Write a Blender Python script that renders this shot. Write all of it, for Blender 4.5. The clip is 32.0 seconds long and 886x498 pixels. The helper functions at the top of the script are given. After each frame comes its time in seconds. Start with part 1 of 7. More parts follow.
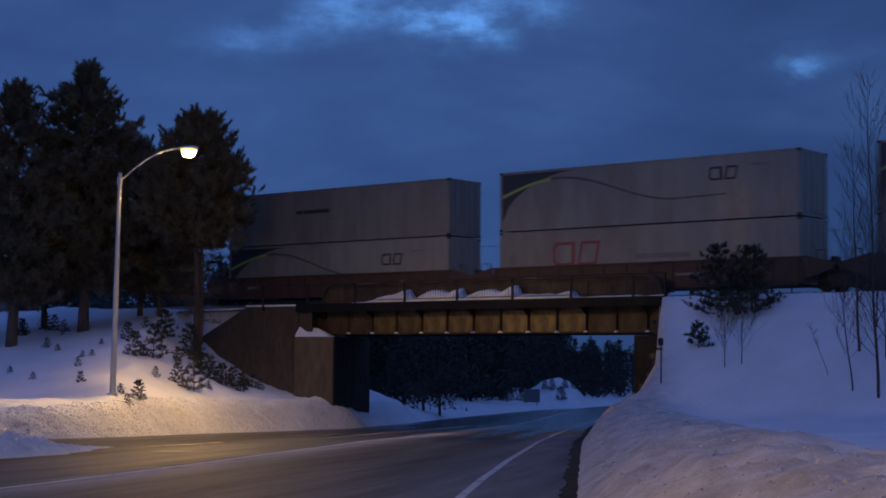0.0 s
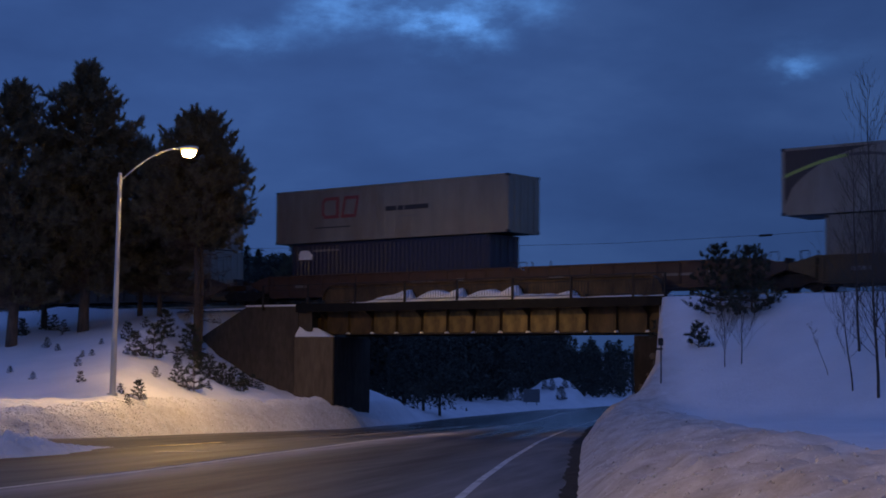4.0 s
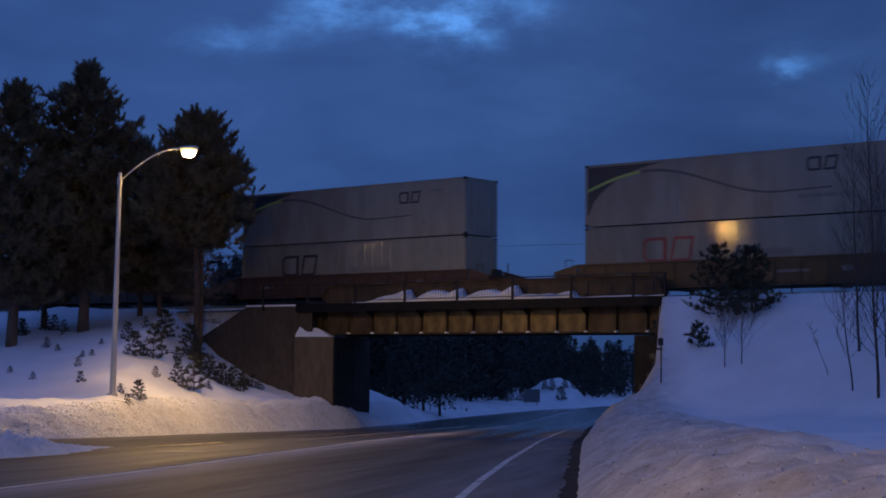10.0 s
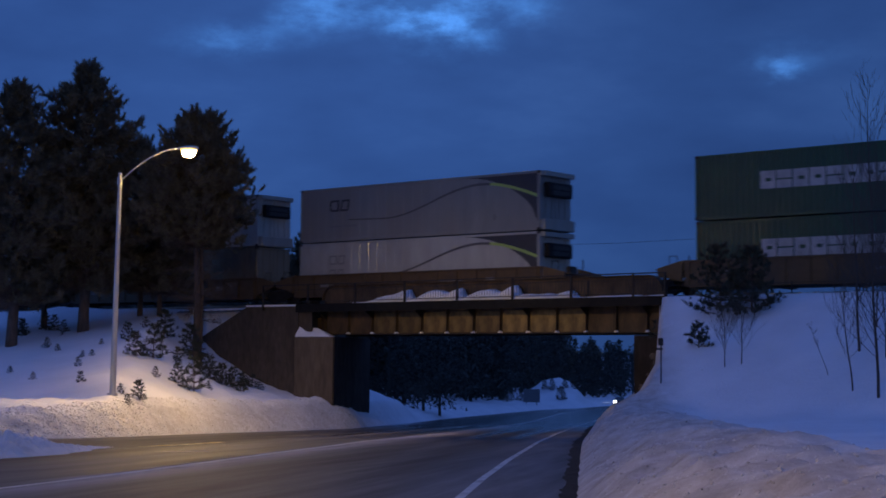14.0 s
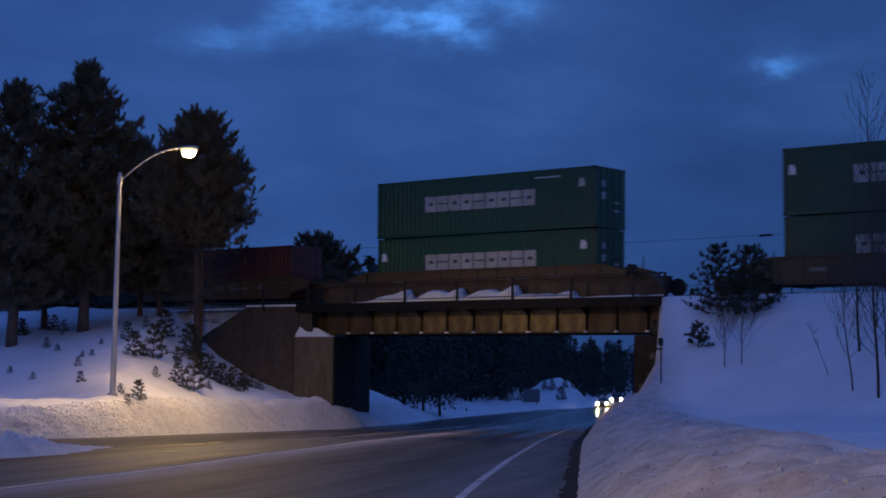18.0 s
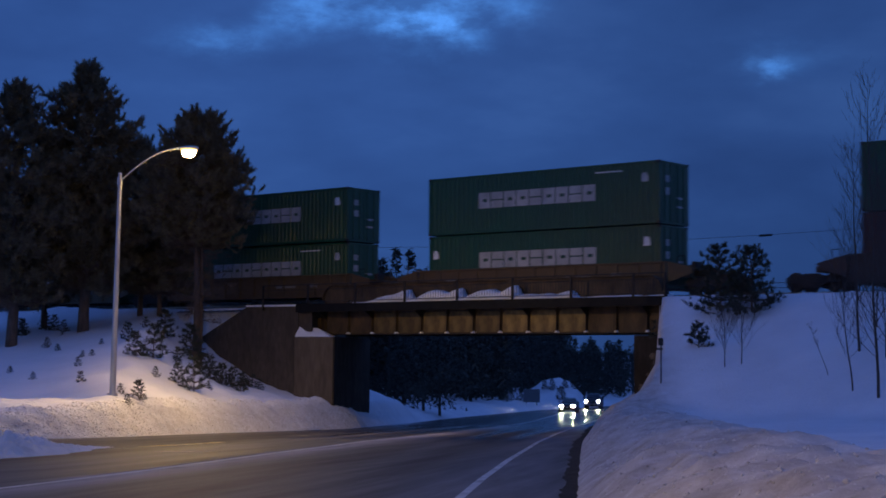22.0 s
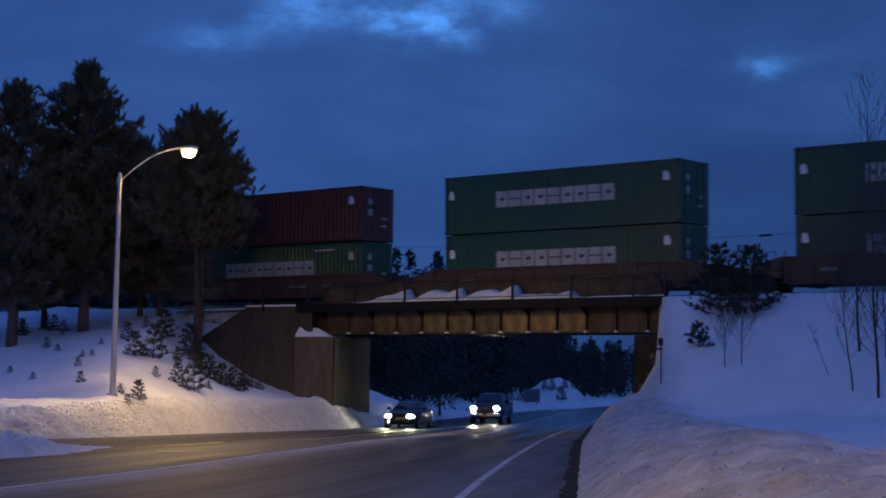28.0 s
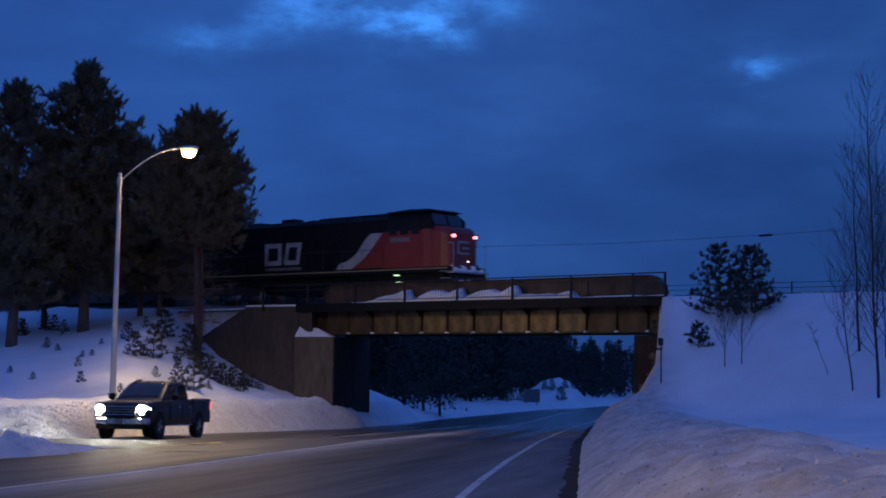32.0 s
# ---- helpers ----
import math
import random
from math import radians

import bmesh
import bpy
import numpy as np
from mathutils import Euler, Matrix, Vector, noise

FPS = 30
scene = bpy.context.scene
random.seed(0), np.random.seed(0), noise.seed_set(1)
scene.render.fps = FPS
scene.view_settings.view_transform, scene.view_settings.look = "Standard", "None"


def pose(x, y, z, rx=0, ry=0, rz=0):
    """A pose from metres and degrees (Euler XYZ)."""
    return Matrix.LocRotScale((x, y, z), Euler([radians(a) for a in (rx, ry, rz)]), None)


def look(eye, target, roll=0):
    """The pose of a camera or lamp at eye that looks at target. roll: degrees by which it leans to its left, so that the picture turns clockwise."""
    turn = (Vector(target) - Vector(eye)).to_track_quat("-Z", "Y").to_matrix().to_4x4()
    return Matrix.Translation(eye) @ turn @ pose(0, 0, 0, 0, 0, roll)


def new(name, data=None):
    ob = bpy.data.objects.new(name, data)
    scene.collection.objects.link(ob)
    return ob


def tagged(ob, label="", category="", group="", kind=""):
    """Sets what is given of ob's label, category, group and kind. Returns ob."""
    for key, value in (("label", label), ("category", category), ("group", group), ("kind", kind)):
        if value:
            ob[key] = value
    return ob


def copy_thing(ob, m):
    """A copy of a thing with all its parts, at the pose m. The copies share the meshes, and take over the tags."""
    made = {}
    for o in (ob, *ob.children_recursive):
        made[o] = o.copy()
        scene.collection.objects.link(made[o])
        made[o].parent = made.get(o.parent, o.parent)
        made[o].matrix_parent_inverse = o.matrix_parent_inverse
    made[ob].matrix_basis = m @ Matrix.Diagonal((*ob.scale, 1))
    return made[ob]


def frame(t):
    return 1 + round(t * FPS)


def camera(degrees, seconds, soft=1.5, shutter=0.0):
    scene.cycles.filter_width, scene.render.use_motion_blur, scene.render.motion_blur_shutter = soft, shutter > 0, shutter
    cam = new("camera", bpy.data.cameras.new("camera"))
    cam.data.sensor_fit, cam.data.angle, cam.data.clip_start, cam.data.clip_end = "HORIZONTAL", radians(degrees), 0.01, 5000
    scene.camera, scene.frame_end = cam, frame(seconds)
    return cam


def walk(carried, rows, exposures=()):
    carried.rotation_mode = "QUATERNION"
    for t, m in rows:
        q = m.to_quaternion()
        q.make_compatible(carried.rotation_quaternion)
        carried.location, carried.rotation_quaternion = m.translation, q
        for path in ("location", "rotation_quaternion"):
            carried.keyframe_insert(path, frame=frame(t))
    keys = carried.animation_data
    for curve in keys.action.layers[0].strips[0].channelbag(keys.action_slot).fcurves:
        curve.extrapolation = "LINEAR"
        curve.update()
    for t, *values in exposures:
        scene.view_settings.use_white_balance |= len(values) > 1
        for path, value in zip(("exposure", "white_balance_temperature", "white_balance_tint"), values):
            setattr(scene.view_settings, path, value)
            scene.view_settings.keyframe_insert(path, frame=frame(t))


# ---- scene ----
# A tripod camera on the roadside; a stack train crosses the bridge from right to left.
EYE = 1.6
cam = camera(31.39, 32.0, soft=1.8, shutter=0.35)
VIEW = look((0, 0, EYE), (0, 100, EYE + 6.965), 0.39)
walk(cam, [(0.0, VIEW), (32.0, VIEW)],
     exposures=[(0.0, 0.0, 7250, 10), (9.0, 0.0, 7100, 10), (12.5, 0.0, 6300, 10), (24.0, 0.0, 6250, 10), (30.0, 0.0, 6150, 10), (32.0, 0.0, 5450, 10)])

# ---- world and lights ----
world = bpy.data.worlds.new("dusk")
scene.world = world
world.use_nodes = True
wn, wl = world.node_tree.nodes, world.node_tree.links
sky = wn.new("ShaderNodeTexSky")
sky.sky_type = "NISHITA"
sky.sun_disc = False
sky.sun_elevation = radians(14)
sky.sun_rotation = radians(20)
sky.air_density, sky.dust_density, sky.ozone_density = 1.0, 0.3, 3.0
tint = wn.new("ShaderNodeMix")
tint.data_type, tint.blend_type = "RGBA", "MULTIPLY"
tint.inputs[0].default_value = 1.0
tint.inputs[7].default_value = (0.42, 0.52, 1.0, 1)
wl.new(sky.outputs[0], tint.inputs[6])
# an overcast sky is brighter overhead than at its rim
where = wn.new("ShaderNodeTexCoord")
split = wn.new("ShaderNodeSeparateXYZ")
wl.new(where.outputs["Generated"], split.inputs[0])
lift = wn.new("ShaderNodeMapRange")
lift.inputs[1].default_value, lift.inputs[2].default_value, lift.inputs[3].default_value, lift.inputs[4].default_value = 0.0, 1.0, 0.20, 2.1
wl.new(split.outputs["Z"], lift.inputs[0])
over = wn.new("ShaderNodeMix")
over.data_type, over.blend_type = "RGBA", "MULTIPLY"
over.inputs[0].default_value = 1.0
wl.new(tint.outputs[2], over.inputs[6])
wl.new(lift.outputs[0], over.inputs[7])
wl.new(over.outputs[2], wn["Background"].inputs[0])
wn["Background"].inputs[1].default_value = 0.112

sun = new("sun", bpy.data.lights.new("sun", "SUN"))
sun.data.energy, sun.data.angle, sun.data.color = 0.05, radians(60), (0.45, 0.55, 1.0)
sun.matrix_world = look((0, -20, 60), (0, 30, 0))

LAMP = (-9.88, 60.6)          # the head of the street lamp beside the bridge
LAMP_BEHIND = (-9.2, 4.0)     # the head of the next street lamp, beside the camera
# each head throws its light along the road, both ways
for lx, ly, watts, aims in ((*LAMP, 5800, ((-5.6, 69.0), (-10.2, 52.0))), (*LAMP_BEHIND, 7000, ((-6.0, 16.0), (-7.0, -5.0)))):
    for ax, ay in aims:
        light = new("street_lamp_light", bpy.data.lights.new("street_lamp_light", "SPOT"))
        light.data.energy, light.data.color = watts, (1.0, 0.63, 0.22)
        light.data.spot_size, light.data.spot_blend, light.data.shadow_soft_size = radians(108), 0.9, 0.14
        light.matrix_world = look((lx, ly, EYE + 7.70), (ax, ay, EYE - 2.5))

# ---- materials ----
def ramp(nt, fac, stops):
    n = nt.nodes.new("ShaderNodeValToRGB")
    el = n.color_ramp.elements
    while len(el) < len(stops):
        el.new(0.5)
    for e, (p, c) in zip(el, stops):
        e.position = p
        e.color = (*c, 1) if len(c) == 3 else (c[0], c[0], c[0], 1)
    nt.links.new(fac, n.inputs[0])
    return n.outputs[0]


def texture(nt, scale, stretch=(1, 1, 1), detail=4.0, rough=0.55, turn=0.0):
    tc = nt.nodes.new("ShaderNodeTexCoord")
    mp = nt.nodes.new("ShaderNodeMapping")
    mp.inputs["Scale"].default_value = stretch
    nz = nt.nodes.new("ShaderNodeTexNoise")
    nz.inputs["Scale"].default_value, nz.inputs["Detail"].default_value, nz.inputs["Roughness"].default_value = scale, detail, rough
    place = tc.outputs["Object"]
    if turn:
        first = nt.nodes.new("ShaderNodeMapping")
        first.inputs["Rotation"].default_value = (0, 0, radians(turn))
        nt.links.new(place, first.inputs[0])
        place = first.outputs[0]
    nt.links.new(place, mp.inputs[0])
    nt.links.new(mp.outputs[0], nz.inputs["Vector"])
    return nz.outputs["Fac"]


def mix(nt, fac, a, b, mode="MIX"):
    n = nt.nodes.new("ShaderNodeMix")
    n.data_type, n.blend_type = "RGBA", mode
    for sock, v in ((0, fac), (6, a), (7, b)):
        if hasattr(v, "is_output"):
            nt.links.new(v, n.inputs[sock])
        elif sock == 0:
            n.inputs[0].default_value = v
        else:
            n.inputs[sock].default_value = (*v, 1)
    return n.outputs[2]


def surface(name, base, rough=0.6, metal=0.0, vary=0.25, grain=9.0, stain=None, stain_scale=0.7, stain_amount=0.5,
            bump=0.25, bump_dist=0.01, stretch=(1, 1, 1), spec=0.5, coat=0.0, piece_vary=0.0):
    """A painted, concrete or earthy surface: grain and stains at two scales, with fine relief."""
    m = bpy.data.materials.new(name)
    m.use_nodes = True
    nt = m.node_tree
    p = nt.nodes["Principled BSDF"]
    fine = texture(nt, grain, stretch)
    lo = tuple(c * (1 - vary) for c in base)
    hi = tuple(min(1.0, c * (1 + vary)) for c in base)
    col = ramp(nt, fine, [(0.3, lo), (0.7, hi)])
    if stain:
        big = texture(nt, stain_scale, stretch, 6.0, 0.65)
        mask = ramp(nt, big, [(0.48, (0,)), (0.66, (stain_amount,))])
        col = mix(nt, mask, col, stain)
    if piece_vary:
        info = nt.nodes.new("ShaderNodeObjectInfo")
        rv = ramp(nt, info.outputs["Random"], [(0.0, (1 - piece_vary,)), (1.0, (1 + piece_vary,))])
        col = mix(nt, 1.0, col, rv, "MULTIPLY")
    nt.links.new(col, p.inputs["Base Color"])
    p.inputs["Metallic"].default_value = metal
    p.inputs["Specular IOR Level"].default_value = spec
    p.inputs["Coat Weight"].default_value = coat
    rr = ramp(nt, texture(nt, grain * 0.37, stretch), [(0.3, (max(0.02, rough - 0.12),)), (0.7, (min(1, rough + 0.12),))])
    nt.links.new(rr, p.inputs["Roughness"])
    if bump:
        b = nt.nodes.new("ShaderNodeBump")
        b.inputs["Strength"].default_value, b.inputs["Distance"].default_value = bump, bump_dist
        nt.links.new(fine, b.inputs["Height"])
        nt.links.new(b.outputs[0], p.inputs["Normal"])
    return m


def glow(name, colour, strength):
    m = bpy.data.materials.new(name)
    m.use_nodes = True
    p = m.node_tree.nodes["Principled BSDF"]
    p.inputs["Base Color"].default_value = (0.8, 0.8, 0.8, 1)
    p.inputs["Emission Color"].default_value = (*colour, 1)
    p.inputs["Emission Strength"].default_value = strength
    return m


def glass(name, base=(0.02, 0.025, 0.03), rough=0.05):
    m = bpy.data.materials.new(name)
    m.use_nodes = True
    p = m.node_tree.nodes["Principled BSDF"]
    p.inputs["Base Color"].default_value = (*base, 1)
    p.inputs["Roughness"].default_value = rough
    p.inputs["IOR"].default_value = 1.5
    return m


def snow_material():
    m = bpy.data.materials.new("snow")
    m.use_nodes = True
    nt = m.node_tree
    p = nt.nodes["Principled BSDF"]
    big = texture(nt, 0.35, (1, 1, 1), 5.0)
    col = ramp(nt, big, [(0.3, (0.74, 0.76, 0.80)), (0.7, (0.86, 0.87, 0.90))])
    specks = ramp(nt, texture(nt, 2.6, (1, 1, 1), 8.0, 0.7), [(0.66, (0,)), (0.76, (0.4,))])
    col = mix(nt, specks, col, (0.42, 0.38, 0.34))
    grit = ramp(nt, texture(nt, 11.0, (1, 1, 1), 5.0, 0.7), [(0.62, (0,)), (0.72, (0.35,))])
    col = mix(nt, grit, col, (0.34, 0.30, 0.26))
    road_dirt = nt.nodes.new("ShaderNodeAttribute")
    road_dirt.attribute_name = "road_dirt"
    grime = ramp(nt, texture(nt, 1.6, (1, 1, 1), 8.0, 0.72), [(0.32, (0.35,)), (0.68, (1.0,))])
    amount = nt.nodes.new("ShaderNodeMath")
    amount.operation = "MULTIPLY"
    nt.links.new(road_dirt.outputs["Fac"], amount.inputs[0])
    nt.links.new(grime, amount.inputs[1])
    col = mix(nt, amount.outputs[0], col, (0.34, 0.31, 0.285))
    nt.links.new(col, p.inputs["Base Color"])
    p.inputs["Roughness"].default_value = 0.75
    p.inputs["Specular IOR Level"].default_value = 0.25
    b1 = nt.nodes.new("ShaderNodeBump")
    b1.inputs["Strength"].default_value, b1.inputs["Distance"].default_value = 0.5, 0.12
    nt.links.new(texture(nt, 4.2, (1, 1, 1), 7.0, 0.66), b1.inputs["Height"])
    b2 = nt.nodes.new("ShaderNodeBump")
    b2.inputs["Strength"].default_value, b2.inputs["Distance"].default_value = 0.35, 0.02
    nt.links.new(texture(nt, 22.0, (1, 1, 1), 3.0), b2.inputs["Height"])
    nt.links.new(b1.outputs[0], b2.inputs["Normal"])
    nt.links.new(b2.outputs[0], p.inputs["Normal"])
    return m


def asphalt_material():
    """Worn asphalt; the road's own layers say where salt lies and where wheels keep it wet."""
    m = bpy.data.materials.new("wet_asphalt")
    m.use_nodes = True
    nt = m.node_tree
    p = nt.nodes["Principled BSDF"]
    def layer(name):
        n = nt.nodes.new("ShaderNodeAttribute")
        n.attribute_name = name
        return n.outputs["Fac"]
    def times(a, b):
        n = nt.nodes.new("ShaderNodeMath")
        n.operation, n.use_clamp = "MULTIPLY", True
        nt.links.new(a, n.inputs[0])
        nt.links.new(b, n.inputs[1])
        return n.outputs[0]
    streak = texture(nt, 1.7, (1.0, 0.04, 1.0), 9.0, 0.66, 11)
    patch = texture(nt, 0.30, (1, 0.15, 1), 5.0, 0.6, 11)
    blotch = texture(nt, 0.9, (1, 0.22, 1), 6.0, 0.68, 11)
    fine = texture(nt, 45.0, (1, 1, 1), 3.0)
    col = ramp(nt, streak, [(0.34, (0.034, 0.032, 0.030)), (0.50, (0.052, 0.049, 0.046)), (0.70, (0.115, 0.110, 0.104))])
    col = mix(nt, ramp(nt, patch, [(0.45, (0,)), (0.62, (0.75,))]), col, (0.036, 0.035, 0.035))
    col = mix(nt, ramp(nt, fine, [(0.35, (0,)), (0.75, (0.35,))]), col, (0.13, 0.128, 0.125))
    film = times(layer("salt"), ramp(nt, blotch, [(0.30, (0.45,)), (0.62, (1.0,))]))
    col = mix(nt, film, col, (0.38, 0.37, 0.39))
    wet = times(layer("wet"), ramp(nt, patch, [(0.34, (0.70,)), (0.56, (1.0,))]))
    col = mix(nt, times(wet, ramp(nt, streak, [(0.3, (0.65,)), (0.7, (0.35,))])), col, (0.020, 0.020, 0.020))
    nt.links.new(col, p.inputs["Base Color"])
    nt.links.new(ramp(nt, wet, [(0.0, (0.66,)), (0.5, (0.34,)), (0.9, (0.17,))]), p.inputs["Roughness"])
    shine = mix(nt, wet, ramp(nt, streak, [(0.34, (0.06,)), (0.66, (0.34,))]), (0.85, 0.85, 0.85))
    nt.links.new(shine, p.inputs["Specular IOR Level"])
    b = nt.nodes.new("ShaderNodeBump")
    b.inputs["Strength"].default_value, b.inputs["Distance"].default_value = 0.3, 0.008
    nt.links.new(fine, b.inputs["Height"])
    # shallow ruts and slush ripples
    b2 = nt.nodes.new("ShaderNodeBump")
    b2.inputs["Strength"].default_value, b2.inputs["Distance"].default_value = 0.55, 0.03
    nt.links.new(texture(nt, 2.4, (1.0, 0.8, 1.0), 4.0, 0.55), b2.inputs["Height"])
    nt.links.new(b.outputs[0], b2.inputs["Normal"])
    nt.links.new(b2.outputs[0], p.inputs["Normal"])
    return m


SNOW = snow_material()
ASPHALT = asphalt_material()
LINE = surface("worn_white_line_paint", (0.54, 0.54, 0.54), 0.6, vary=0.3, grain=3.0, stain=(0.08, 0.08, 0.08), stain_scale=1.2, stain_amount=0.8)
SALT = surface("salted_line_paint", (0.58, 0.575, 0.57), 0.8, vary=0.2, grain=2.0, stain=(0.30, 0.30, 0.30), stain_scale=0.6, stain_amount=0.7, stretch=(1, 0.2, 1))
CONCRETE = surface("weathered_concrete", (0.078, 0.063, 0.047), 0.85, vary=0.26, grain=5.0, stain=(0.042, 0.033, 0.025), stain_scale=0.55, stain_amount=0.75, bump=0.5, bump_dist=0.02, stretch=(1, 1, 0.45))
GIRDER = surface("rusty_girder_steel", (0.070, 0.046, 0.022), 0.60, metal=0.1, vary=0.5, grain=2.6, stain=(0.024, 0.016, 0.012), stain_scale=0.55, stain_amount=0.9, stretch=(1, 1, 0.5))
# lit copy of the girder steel, lamplight put into its ochre
LITPANEL = surface("lit_ochre_girder_panel", (0.175, 0.125, 0.042), 0.45, metal=0.2, vary=0.45, grain=2.4, stain=(0.05, 0.03, 0.016), stain_scale=0.9, stain_amount=0.8, bump=0.5, stretch=(1, 1, 0.6), piece_vary=0.35)
DARKCONCRETE = surface("dark_concrete", (0.042, 0.035, 0.028), 0.85, vary=0.3, grain=5.0, stain=(0.02, 0.017, 0.014), stain_scale=0.5, stain_amount=0.8, bump=0.5, bump_dist=0.02, stretch=(1, 1, 0.4), spec=0.1)
# lightened for the abutment face towards the lamp; also used on loose chunks
PALECONCRETE = surface("pale_concrete", (0.112, 0.088, 0.060), 0.85, vary=0.25, grain=4.0, stain=(0.06, 0.048, 0.036), stain_scale=0.8, stain_amount=0.7, bump=0.5, bump_dist=0.02, stretch=(1, 1, 0.3))
IRON = surface("dark_iron", (0.030, 0.026, 0.024), 0.6, metal=0.4, vary=0.3, grain=14.0)
STEEL = surface("rail_steel", (0.30, 0.27, 0.25), 0.35, metal=0.9, vary=0.2, grain=10.0)
GALV = surface("galvanised_steel", (0.52, 0.52, 0.52), 0.45, metal=0.6, vary=0.12, grain=4.0, stretch=(1, 1, 0.2))
BALLAST = surface("ballast_stone", (0.09, 0.085, 0.08), 0.9, vary=0.5, grain=16.0, bump=1.0, bump_dist=0.06)
TIE = surface("creosoted_timber", (0.05, 0.04, 0.032), 0.85, vary=0.3, grain=12.0, stretch=(0.2, 1, 1))
WHITE = surface("white_container_paint", (0.232, 0.232, 0.208), 0.38, vary=0.10, grain=1.6, stain=(0.17, 0.145, 0.12), stain_scale=0.45, stain_amount=0.65, bump=0.08, stretch=(1, 1, 0.35))
PALE = surface("pale_grey_container_paint", (0.198, 0.200, 0.186), 0.38, vary=0.10, grain=1.6, stain=(0.17, 0.15, 0.13), stain_scale=0.4, stain_amount=0.5, bump=0.08, stretch=(1, 1, 0.35))
STAINED = surface("stained_beige_container_paint", (0.202, 0.190, 0.156), 0.40, vary=0.12, grain=1.4, stain=(0.15, 0.11, 0.08), stain_scale=0.45, stain_amount=0.6, bump=0.08, stretch=(1, 1, 0.35))
GLOSSWHITE = surface("glossy_white_container_paint", (0.232, 0.232, 0.208), 0.10, vary=0.10, grain=1.6, stain=(0.15, 0.135, 0.11), stain_scale=0.45, stain_amount=0.6, bump=0.05, stretch=(1, 1, 0.35))
BRIGHT = surface("fresh_white_container_paint", (0.36, 0.36, 0.335), 0.10, vary=0.08, grain=1.6, stain=(0.24, 0.22, 0.20), stain_scale=0.45, stain_amount=0.5, bump=0.06, stretch=(1, 1, 0.35))
DULL = surface("dull_grime_grey_container_paint", (0.145, 0.128, 0.104), 0.11, vary=0.12, grain=1.6, stain=(0.085, 0.068, 0.055), stain_scale=0.45, stain_amount=0.7, bump=0.08, stretch=(1, 1, 0.35))
GREEN = surface("green_container_paint", (0.012, 0.064, 0.030), 0.42, vary=0.12, grain=2.2, stain=(0.02, 0.06, 0.035), stain_scale=0.4, stain_amount=0.5, bump=0.08)
MAROON = surface("maroon_container_paint", (0.078, 0.018, 0.016), 0.5, vary=0.15, grain=2.2, stain=(0.05, 0.018, 0.014), stain_scale=0.5, stain_amount=0.5, bump=0.08)
RED = surface("red_container_paint", (0.105, 0.014, 0.014), 0.45, vary=0.12, grain=2.2, stain=(0.06, 0.016, 0.014), stain_scale=0.5, stain_amount=0.5, bump=0.08)
NAVY = surface("navy_container_paint", (0.012, 0.018, 0.050), 0.45, vary=0.12, grain=2.2, stain=(0.015, 0.02, 0.04), stain_scale=0.5, bump=0.08)
GREY = surface("slate_grey_container_paint", (0.15, 0.16, 0.17), 0.45, vary=0.1, grain=2.2, stain=(0.09, 0.09, 0.09), stain_scale=0.5, bump=0.08)
BLACK = surface("black_paint", (0.008, 0.008, 0.008), 0.62, vary=0.3, grain=3.0, bump=0.05, spec=0.2)
INK = surface("black_marking_film", (0.03, 0.03, 0.035), 0.45, vary=0.1, grain=3.0, bump=0)
REDFILM = surface("red_marking_film", (0.24, 0.05, 0.045), 0.45, vary=0.12, grain=3.0, bump=0)
REDFADED = surface("faded_red_marking_film", (0.155, 0.072, 0.055), 0.45, vary=0.25, grain=3.0, bump=0)
LIME = surface("lime_marking_film", (0.30, 0.42, 0.10), 0.45, vary=0.1, grain=3.0, bump=0)
WAVEFILM = surface("charcoal_marking_film", (0.085, 0.08, 0.08), 0.45, vary=0.2, grain=3.0, bump=0)
CHALK = surface("weathered_white_marking", (0.38, 0.38, 0.375), 0.5, vary=0.2, grain=2.0, stain=(0.25, 0.26, 0.25), stain_scale=0.9, stain_amount=0.6, bump=0)
GREYFILM = surface("grey_marking_film", (0.16, 0.16, 0.155), 0.45, vary=0.1, grain=3.0, bump=0)
WHITEFILM = surface("white_marking_film", (0.72, 0.72, 0.72), 0.45, vary=0.08, grain=3.0, bump=0)
CARYELLOW = surface("ochre_well_car_paint", (0.088, 0.054, 0.020), 0.55, vary=0.18, grain=4.0, stain=(0.065, 0.045, 0.025), stain_scale=0.6, stain_amount=0.75)
CARBROWN = surface("oxide_well_car_paint", (0.065, 0.034, 0.023), 0.6, vary=0.2, grain=4.0, stain=(0.05, 0.03, 0.02), stain_scale=0.6, stain_amount=0.75)
LOCORED = surface("locomotive_red_paint", (0.20, 0.026, 0.018), 0.55, vary=0.1, grain=3.0, stain=(0.2, 0.03, 0.02), stain_scale=0.6)
GLASS = glass("dark_glass")
RUBBER = surface("rubber", (0.018, 0.018, 0.018), 0.8, vary=0.3, grain=20.0)
LAMPGLOW = glow("sodium_lens", (1.0, 0.56, 0.15), 520.0)
# glow for the added rim that paints a halo round the lens
AMBER = glow("amber_halo", (1.0, 0.60, 0.09), 2.4)
BARK = surface("pine_bark", (0.10, 0.072, 0.054), 0.9, vary=0.4, grain=7.0, bump=1.0, bump_dist=0.05, stretch=(1, 1, 0.25))
TWIG = surface("bare_twig_bark", (0.06, 0.05, 0.042), 0.9, vary=0.3, grain=9.0)
NEEDLE = surface("pine_needles", (0.118, 0.104, 0.062), 0.7, vary=0.5, grain=1.3, bump=0)
YOUNG = surface("young_pine_needles", (0.034, 0.043, 0.026), 0.7, vary=0.5, grain=5.0, bump=0)
